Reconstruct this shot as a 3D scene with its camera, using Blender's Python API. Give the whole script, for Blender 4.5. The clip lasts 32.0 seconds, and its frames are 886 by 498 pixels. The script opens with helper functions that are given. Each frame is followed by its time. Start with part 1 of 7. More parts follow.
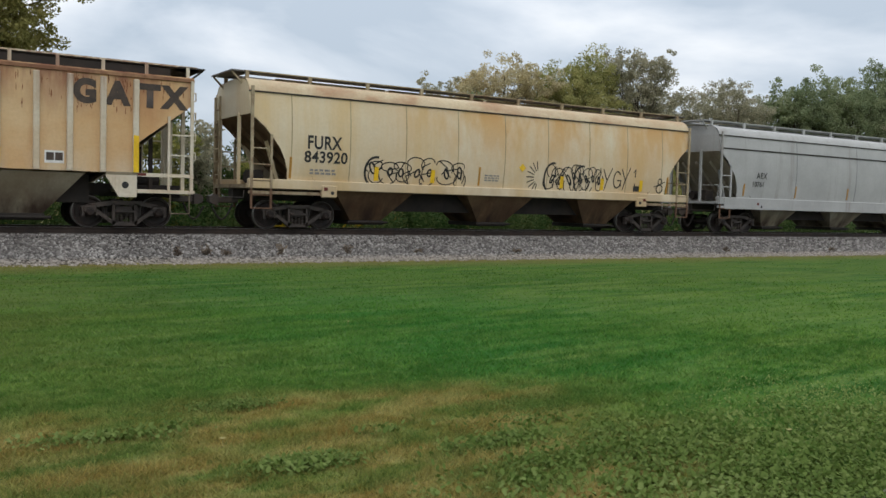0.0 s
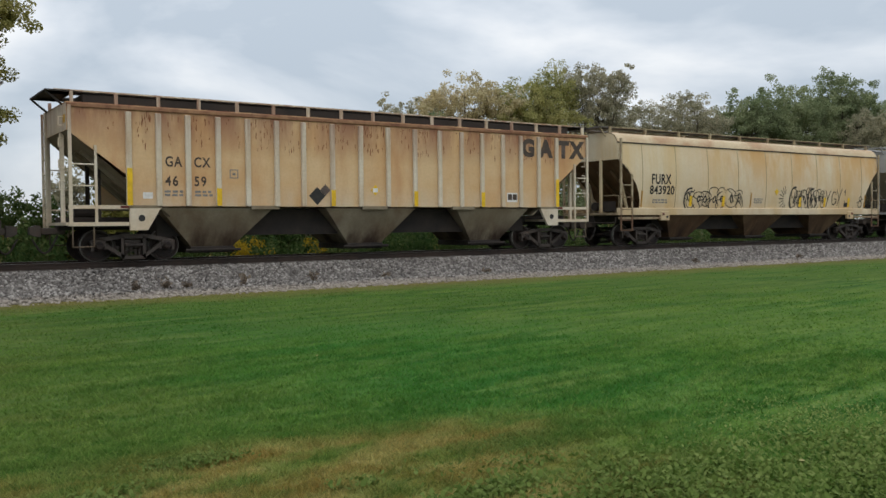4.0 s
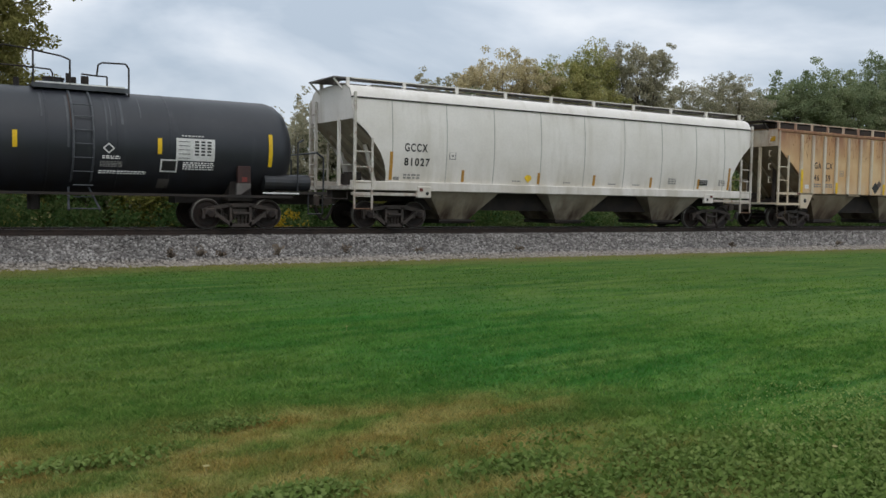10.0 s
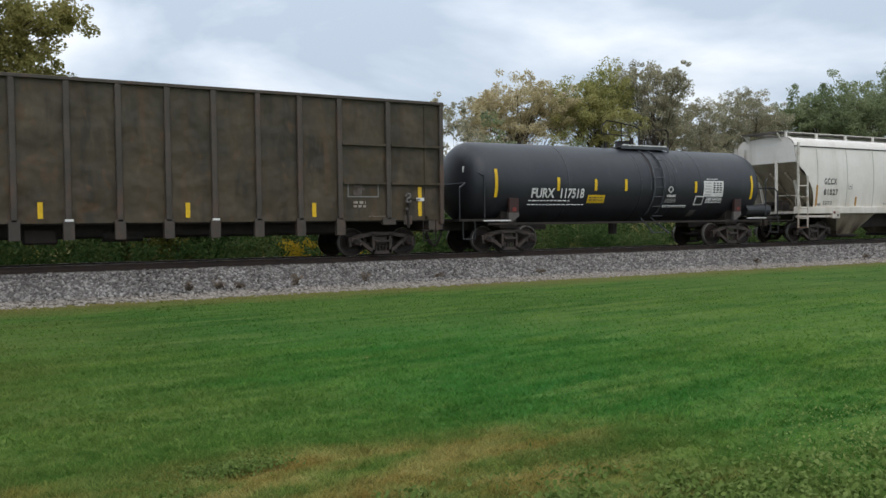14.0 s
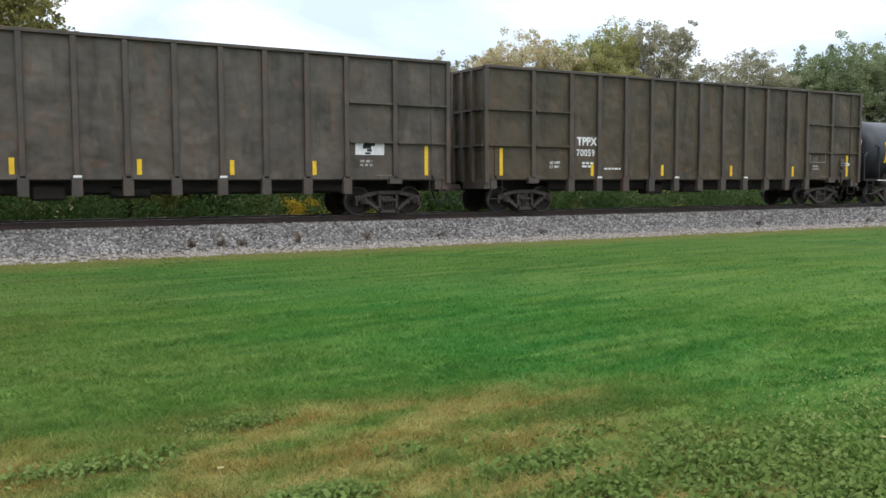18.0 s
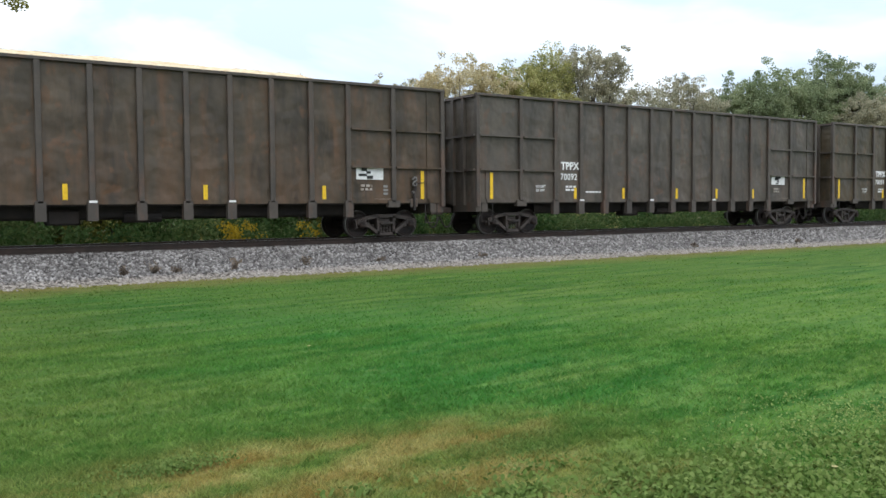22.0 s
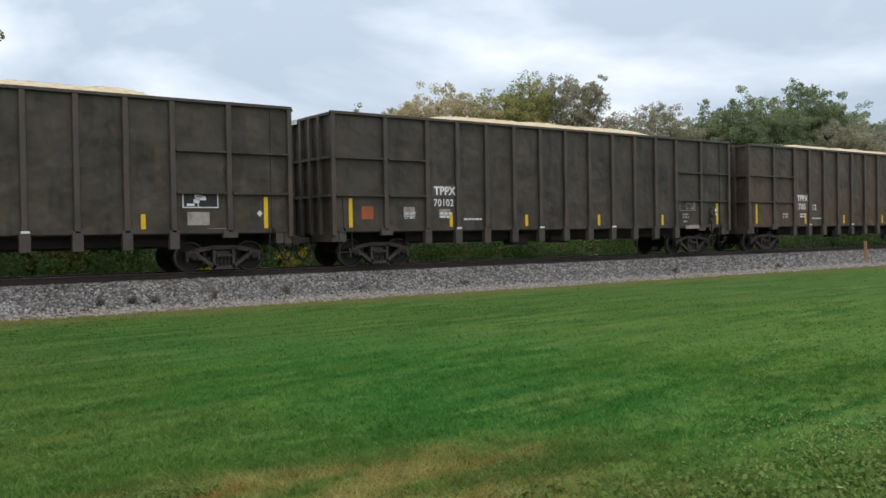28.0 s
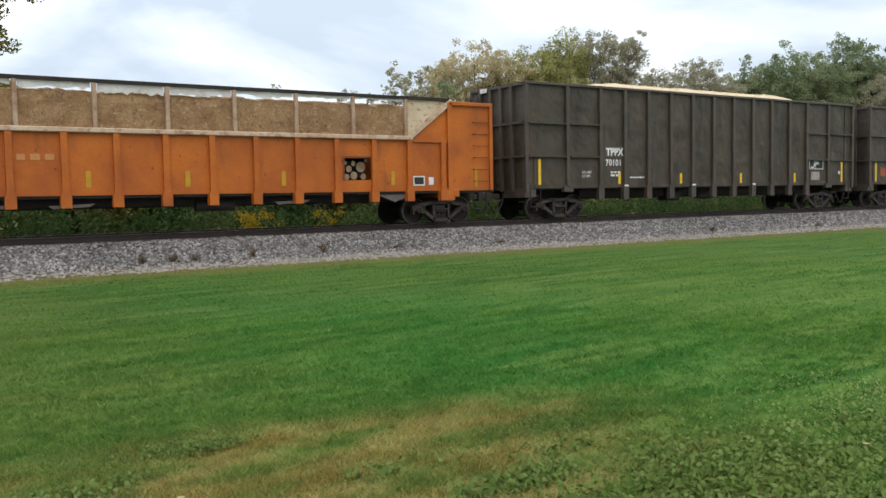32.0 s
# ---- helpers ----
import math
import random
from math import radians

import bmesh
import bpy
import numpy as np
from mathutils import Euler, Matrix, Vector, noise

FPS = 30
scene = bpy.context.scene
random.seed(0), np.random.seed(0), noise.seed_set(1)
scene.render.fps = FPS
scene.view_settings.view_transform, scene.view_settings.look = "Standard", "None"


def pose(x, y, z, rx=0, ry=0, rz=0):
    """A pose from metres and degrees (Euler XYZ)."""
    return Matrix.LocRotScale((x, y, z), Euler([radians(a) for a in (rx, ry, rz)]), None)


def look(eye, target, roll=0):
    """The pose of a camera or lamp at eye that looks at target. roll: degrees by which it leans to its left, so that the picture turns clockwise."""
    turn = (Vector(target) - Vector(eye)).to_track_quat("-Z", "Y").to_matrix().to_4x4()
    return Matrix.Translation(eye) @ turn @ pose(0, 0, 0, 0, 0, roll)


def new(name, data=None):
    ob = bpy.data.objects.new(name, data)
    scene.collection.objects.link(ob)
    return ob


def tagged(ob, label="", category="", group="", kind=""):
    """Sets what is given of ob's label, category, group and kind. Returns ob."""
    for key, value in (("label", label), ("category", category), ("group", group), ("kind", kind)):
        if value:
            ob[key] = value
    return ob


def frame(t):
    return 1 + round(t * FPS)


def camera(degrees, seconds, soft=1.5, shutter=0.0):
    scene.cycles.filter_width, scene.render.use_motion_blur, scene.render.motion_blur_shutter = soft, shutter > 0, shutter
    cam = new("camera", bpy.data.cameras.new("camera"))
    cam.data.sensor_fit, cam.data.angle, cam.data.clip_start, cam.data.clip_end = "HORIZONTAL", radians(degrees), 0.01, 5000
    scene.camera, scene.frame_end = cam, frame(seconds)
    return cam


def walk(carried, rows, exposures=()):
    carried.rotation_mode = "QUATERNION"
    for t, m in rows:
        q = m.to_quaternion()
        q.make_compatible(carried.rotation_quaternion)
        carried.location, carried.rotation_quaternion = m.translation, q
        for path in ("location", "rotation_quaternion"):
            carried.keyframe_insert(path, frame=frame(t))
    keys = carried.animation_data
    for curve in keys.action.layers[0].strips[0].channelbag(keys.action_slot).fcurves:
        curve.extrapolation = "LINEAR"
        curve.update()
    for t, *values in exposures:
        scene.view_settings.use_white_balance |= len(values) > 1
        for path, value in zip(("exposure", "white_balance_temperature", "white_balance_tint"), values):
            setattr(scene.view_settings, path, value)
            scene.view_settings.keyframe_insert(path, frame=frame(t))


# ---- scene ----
cam = camera(53.24, 32.0)
# seconds, stops, white balance
EXPO = [(0, 0.15, 6450, 10), (1, -0.05, 6400, 10), (2, 0.15, 6500, 10), (2.5, 0.17, 6500, 10), (5, 0, 6600, 10), (7, -0.15, 6550, 10), (8, -0.2, 6500, 10), (9, -0.06, 6450, 10), (10, 0.03, 6350, 10), (11, 0.06, 6300, 10), (13, 0.2, 6300, 10), (14, 0.2, 6300, 10), (17, 0.38, 6350, 10), (18, 0.75, 6200, 10), (19, 1.15, 6200, 10), (20, 1.1, 6200, 10), (21, 0.42, 5750, 10), (22, 0.8, 6100, 10), (23, 0.6, 6100, 10), (24, 0.6, 6150, 10), (27, 0.38, 6250, 10), (28, 0.24, 6300, 10), (29, 0.16, 6300, 10), (30, 0.34, 6350, 10), (31, 0.38, 6400, 10), (32, 0.53, 6450, 10)]
# seconds, x, y, z of the eye, yaw, pitch, roll
PATH = [
    (0, -0.335, -0.404, 1.509, -31.948, -3.006, -1.608),
    (0.5, -0.317, -0.249, 1.515, -31.455, -3.080, 0.735),
    (1, -0.186, -0.110, 1.557, -33.410, -2.141, -1.094),
    (1.5, -0.148, -0.060, 1.548, -33.051, -2.341, -0.728),
    (2, -0.129, -0.038, 1.551, -32.892, -3.100, 0.085),
    (2.5, -0.127, -0.021, 1.557, -33.015, -3.022, 0.844),
    (4.5, -0.109, 0.092, 1.533, -34.442, -1.497, 0.387),
    (5, -0.118, 0.098, 1.525, -33.768, -1.651, 0.411),
    (5.5, -0.119, 0.070, 1.544, -33.417, -1.913, 0.273),
    (6, -0.129, 0.056, 1.545, -33.897, -1.678, 0.179),
    (6.5, -0.118, 0.063, 1.540, -33.640, -1.471, 0.334),
    (7, -0.121, 0.064, 1.527, -33.676, -1.530, 0.159),
    (7.5, -0.107, 0.087, 1.526, -33.595, -1.758, 0.451),
    (8, -0.099, 0.143, 1.517, -34.110, -2.278, 0.518),
    (8.5, -0.105, 0.111, 1.527, -33.047, -2.255, 0.842),
    (9, -0.105, 0.096, 1.524, -32.571, -2.199, 0.817),
    (9.5, -0.093, 0.119, 1.528, -32.773, -2.941, 1.381),
    (10, -0.068, 0.106, 1.504, -32.027, -3.167, -0.981),
    (10.5, -0.037, 0.181, 1.494, -31.309, -2.676, 0.618),
    (11, -0.032, 0.224, 1.501, -31.952, -2.290, -0.099),
    (11.5, -0.117, 0.148, 1.538, -27.976, -2.508, 2.060),
    (12, -0.116, 0.172, 1.551, -29.216, -2.121, 2.337),
    (12.5, -0.098, 0.249, 1.540, -31.705, -3.529, 2.579),
    (13, -0.020, 0.283, 1.531, -31.568, -1.945, 1.076),
    (13.5, 0.045, 0.312, 1.523, -32.527, -1.832, 0.105),
    (14, 0.077, 0.366, 1.503, -30.848, -1.566, 0.737),
    (14.5, 0.047, 0.365, 1.526, -31.234, -1.326, 1.936),
    (16.5, 0.120, 0.378, 1.477, -34.870, -3.614, 0.342),
    (17, 0.116, 0.391, 1.495, -34.665, -1.614, -0.025),
    (17.5, 0.105, 0.355, 1.505, -33.249, -2.387, 0.315),
    (18, 0.073, 0.324, 1.504, -30.658, -4.183, 0.198),
    (18.5, 0.069, 0.550, 1.507, -30.530, -5.710, 0.175),
    (19, 0.046, 0.641, 1.499, -29.224, -5.631, -1.082),
    (19.5, 0.040, 0.598, 1.523, -29.956, -4.362, -1.593),
    (20, 0.094, 0.531, 1.521, -31.757, -5.251, 1.928),
    (20.5, 0.094, 0.543, 1.548, -34.085, -4.067, 0.669),
    (21, 0.074, 0.495, 1.545, -35.102, -2.927, -0.071),
    (21.5, 0.104, 0.519, 1.537, -35.016, -3.493, 0.803),
    (22, 0.113, 0.488, 1.553, -34.674, -2.779, 0.429),
    (22.5, 0.136, 0.598, 1.526, -34.745, -2.419, -0.011),
    (23, 0.116, 0.593, 1.516, -33.592, -3.206, 0.462),
    (23.5, 0.132, 0.555, 1.523, -32.149, -4.029, 1.952),
    (24, 0.128, 0.551, 1.516, -31.871, -3.164, 1.650),
    (24.5, 0.125, 0.539, 1.527, -32.836, -2.642, 1.603),
    (26.5, 0.240, 0.746, 1.447, -35.189, -2.391, 2.547),
    (27, 0.212, 0.701, 1.450, -35.182, -2.426, 1.986),
    (27.5, 0.174, 0.717, 1.474, -34.619, -2.468, 1.818),
    (28, 0.155, 0.656, 1.479, -36.018, -0.846, 0.936),
    (28.5, 0.158, 0.606, 1.485, -37.573, -0.774, 0.758),
    (29, 0.132, 0.621, 1.475, -37.962, -1.645, 0.451),
    (29.5, 0.126, 0.585, 1.488, -37.793, -1.923, 0.103),
    (30, 0.123, 0.557, 1.489, -37.288, -1.826, 0.328),
    (30.5, 0.122, 0.603, 1.470, -35.632, -2.389, 0.055),
    (31, 0.126, 0.648, 1.452, -33.538, -3.388, 0.767),
    (31.5, 0.133, 0.597, 1.466, -33.300, -3.868, 1.537),
    (32, 0.111, 0.553, 1.484, -33.676, -3.479, 0.981),
]
walk(cam, [(t, pose(x, y, z, 90 + p, r, w)) for t, x, y, z, w, p, r in PATH], exposures=EXPO)

# how far the train has run: seconds, metres
RUN = [
    (0, -37.928),
    (0.5, -36.031),
    (1, -34.104),
    (1.5, -32.027),
    (2, -30.080),
    (2.5, -28.085),
    (4.5, -19.830),
    (5, -17.591),
    (5.5, -15.465),
    (6, -13.322),
    (6.5, -11.173),
    (7, -9.006),
    (7.5, -6.812),
    (8, -4.618),
    (8.5, -2.222),
    (9, 0.021),
    (9.5, 2.305),
    (10, 4.597),
    (10.5, 6.886),
    (11, 9.225),
    (11.5, 11.727),
    (12, 14.119),
    (12.5, 16.545),
    (13, 19.014),
    (13.5, 21.490),
    (14, 23.962),
    (14.5, 26.479),
    (16.5, 36.755),
    (17, 39.408),
    (17.5, 42.052),
    (18, 44.659),
    (18.5, 47.474),
    (19, 50.205),
    (19.5, 52.922),
    (20, 55.756),
    (20.5, 58.575),
    (21, 61.424),
    (21.5, 64.228),
    (22, 67.295),
    (22.5, 70.131),
    (23, 73.076),
    (23.5, 76.032),
    (24, 79.028),
    (24.5, 82.031),
    (26.5, 94.300),
    (27, 97.408),
    (27.5, 100.518),
    (28, 103.722),
    (28.5, 107.133),
    (29, 110.339),
    (29.5, 113.545),
    (30, 116.827),
    (30.5, 120.115),
    (31, 123.429),
    (31.5, 126.768),
    (32, 130.343),
]

# ---- world, sun, exposure ----
def nd(tree, kind, **kw):
    n = tree.nodes.new(kind)
    for k, v in kw.items():
        if k in n.inputs:
            n.inputs[k].default_value = v
    return n


def make_world():
    w = bpy.data.worlds.new("overcast_sky")
    scene.world = w
    w.use_nodes = True
    t = w.node_tree
    t.nodes.clear()
    link = t.links.new
    out = nd(t, "ShaderNodeOutputWorld")
    bg = nd(t, "ShaderNodeBackground", Strength=1.0)
    sky = nd(t, "ShaderNodeTexSky")
    sky.sky_type, sky.sun_disc = "NISHITA", False
    sky.sun_elevation, sky.sun_rotation = radians(48), radians(200)
    dim = nd(t, "ShaderNodeVectorMath")
    dim.operation = "SCALE"
    dim.inputs["Scale"].default_value = 0.08
    link(sky.outputs[0], dim.inputs[0])
    co = nd(t, "ShaderNodeTexCoord")
    sep = nd(t, "ShaderNodeSeparateXYZ")
    link(co.outputs["Generated"], sep.inputs[0])
    # clouds lie in a flat layer: squeeze towards the horizon
    mp = nd(t, "ShaderNodeMapping")
    mp.inputs["Scale"].default_value = (1.5, 1.5, 3.6)
    link(co.outputs["Generated"], mp.inputs[0])
    big = nd(t, "ShaderNodeTexNoise", Scale=1.9, Detail=6.0, Roughness=0.50, Distortion=0.25)
    link(mp.outputs[0], big.inputs["Vector"])
    ramp = nd(t, "ShaderNodeValToRGB")
    el = ramp.color_ramp.elements
    el[0].position, el[0].color = 0.41, (0.47, 0.545, 0.635, 1)
    el[1].position, el[1].color = 0.62, (0.87, 0.90, 0.935, 1)
    e = el.new(0.51)
    e.color = (0.65, 0.71, 0.785, 1)
    link(big.outputs[0], ramp.inputs[0])
    # an overcast sky is up to three times brighter overhead
    up = nd(t, "ShaderNodeMath")
    up.operation = "MAXIMUM"
    up.inputs[1].default_value = 0.0
    link(sep.outputs["Z"], up.inputs[0])
    gain = nd(t, "ShaderNodeMath")
    gain.operation = "MULTIPLY_ADD"
    gain.inputs[1].default_value, gain.inputs[2].default_value = 1.05, 0.90
    link(up.outputs[0], gain.inputs[0])
    # the cloud deck overhead is whiter than its far, hazy rim
    warm = nd(t, "ShaderNodeMix")
    warm.data_type = "RGBA"
    warm.inputs["A"].default_value, warm.inputs["B"].default_value = (1, 1, 1, 1), (1.06, 1.0, 0.92, 1)
    link(up.outputs[0], warm.inputs[0])
    tint = nd(t, "ShaderNodeVectorMath")
    tint.operation = "MULTIPLY"
    link(ramp.outputs[0], tint.inputs[0])
    link(warm.outputs["Result"], tint.inputs[1])
    cl = nd(t, "ShaderNodeVectorMath")
    cl.operation = "SCALE"
    link(tint.outputs[0], cl.inputs[0])
    link(gain.outputs[0], cl.inputs["Scale"])
    mix = nd(t, "ShaderNodeMix")
    mix.data_type = "RGBA"
    mix.inputs[0].default_value = 0.88
    link(dim.outputs[0], mix.inputs["A"])
    link(cl.outputs[0], mix.inputs["B"])
    link(mix.outputs["Result"], bg.inputs["Color"])
    link(bg.outputs[0], out.inputs[0])


make_world()
sun = new("sun", bpy.data.lights.new("sun", "SUN"))
sun.data.energy, sun.data.angle, sun.data.color = 0.4, radians(30), (1.0, 0.95, 0.88)
sun.matrix_world = look((-8, -20, 28), (0, 0, 0))

# ---- materials ----
def coat(name, col, col2=None, big=0.7, fine=14.0, rough=0.6, metal=0.0, rust=0.0, rust_col=(0.16, 0.055, 0.02), streak=(3.0, 3.0, 0.22),
         rust_at=0.56, dirt=0.25, bump=0.15, bump_scale=40.0, vary=0.0, spec=0.35, top=None, along=None, low=None, scrape=None, dent=0.0):
    """Painted or bare surface: two-tone large variation, streaks of rust that run down, fine grime, a little relief."""
    m = bpy.data.materials.new(name)
    m.use_nodes = True
    t = m.node_tree
    link = t.links.new
    b = t.nodes["Principled BSDF"]
    b.inputs["Roughness"].default_value, b.inputs["Metallic"].default_value = rough, metal
    b.inputs["Specular IOR Level"].default_value = spec
    co = nd(t, "ShaderNodeTexCoord")
    n1 = nd(t, "ShaderNodeTexNoise", Scale=big, Detail=5.0, Roughness=0.6)
    n2 = nd(t, "ShaderNodeTexNoise", Scale=fine, Detail=4.0, Roughness=0.65)
    link(co.outputs["Object"], n1.inputs["Vector"])
    link(co.outputs["Object"], n2.inputs["Vector"])

    def mixed(fac, a, c):
        x = nd(t, "ShaderNodeMix")
        x.data_type = "RGBA"
        for s, v in ((x.inputs[0], fac), (x.inputs["A"], a), (x.inputs["B"], c)):
            if isinstance(v, tuple):
                s.default_value = (*v, 1)
            elif isinstance(v, float):
                s.default_value = v
            else:
                link(v, s)
        return x.outputs["Result"]

    def ramped(v, lo, hi, top=1.0):
        r = nd(t, "ShaderNodeMapRange")
        r.inputs["From Min"].default_value, r.inputs["From Max"].default_value = lo, hi
        r.inputs["To Max"].default_value = top
        link(v, r.inputs["Value"])
        return r.outputs[0]

    c2 = col2 or tuple(v * 0.82 for v in col)
    c = mixed(ramped(n1.outputs[0], 0.36, 0.64), col, c2)
    if rust:
        mp = nd(t, "ShaderNodeMapping")
        mp.inputs["Scale"].default_value = streak
        link(co.outputs["Object"], mp.inputs[0])
        n3 = nd(t, "ShaderNodeTexNoise", Scale=1.0, Detail=6.0, Roughness=0.62)
        link(mp.outputs[0], n3.inputs["Vector"])
        c = mixed(ramped(n3.outputs[0], rust_at, rust_at + 0.17, rust), c, rust_col)
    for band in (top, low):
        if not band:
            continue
        # rust that has run down from the roof, or a lower band of grime or tone: height where it is thickest, its
        # reach, amount, colour
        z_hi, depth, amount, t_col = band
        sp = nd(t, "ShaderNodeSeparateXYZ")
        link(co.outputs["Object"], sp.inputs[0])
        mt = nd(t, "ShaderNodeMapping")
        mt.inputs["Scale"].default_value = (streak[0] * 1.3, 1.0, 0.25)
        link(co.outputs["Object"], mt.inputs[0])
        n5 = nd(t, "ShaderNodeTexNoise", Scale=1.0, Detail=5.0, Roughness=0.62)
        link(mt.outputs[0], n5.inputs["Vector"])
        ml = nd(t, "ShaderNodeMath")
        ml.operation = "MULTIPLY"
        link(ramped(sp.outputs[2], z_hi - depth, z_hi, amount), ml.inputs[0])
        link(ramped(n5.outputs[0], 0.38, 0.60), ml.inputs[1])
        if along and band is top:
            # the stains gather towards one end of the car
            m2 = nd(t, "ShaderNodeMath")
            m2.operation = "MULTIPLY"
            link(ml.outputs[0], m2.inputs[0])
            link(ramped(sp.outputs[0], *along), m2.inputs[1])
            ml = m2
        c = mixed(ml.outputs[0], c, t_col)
    if scrape:
        # pale upright scuffs where the load and the weather have rubbed, and darker soaked blots
        for scale, lo, hi, amount, s_col in scrape:
            ms = nd(t, "ShaderNodeMapping")
            ms.inputs["Scale"].default_value = scale
            ms.inputs["Location"].default_value = (lo * 37.0, 0.0, hi * 11.0)
            link(co.outputs["Object"], ms.inputs[0])
            n6 = nd(t, "ShaderNodeTexNoise", Scale=1.0, Detail=5.0, Roughness=0.58, Distortion=0.3)
            link(ms.outputs[0], n6.inputs["Vector"])
            c = mixed(ramped(n6.outputs[0], lo, hi, amount), c, s_col)
    c = mixed(ramped(n2.outputs[0], 0.4, 0.75, dirt), c, tuple(v * 0.45 for v in c2))
    if vary:
        oi = nd(t, "ShaderNodeObjectInfo")
        c = mixed(ramped(oi.outputs["Random"], 0.0, 1.0, vary), c, tuple(v * 0.5 for v in c2))
    link(c, b.inputs["Base Color"])
    if bump:
        n4 = nd(t, "ShaderNodeTexNoise", Scale=bump_scale, Detail=3.0)
        link(co.outputs["Object"], n4.inputs["Vector"])
        bp = nd(t, "ShaderNodeBump", Strength=bump, Distance=0.02)
        link(n4.outputs[0], bp.inputs["Height"])
        if dent:
            # sheets buckle a little between their posts
            n7 = nd(t, "ShaderNodeTexNoise", Scale=1.3, Detail=2.0)
            link(co.outputs["Object"], n7.inputs["Vector"])
            bd = nd(t, "ShaderNodeBump", Strength=dent, Distance=0.25)
            link(n7.outputs[0], bd.inputs["Height"])
            link(bd.outputs[0], bp.inputs["Normal"])
        link(bp.outputs[0], b.inputs["Normal"])
    return m


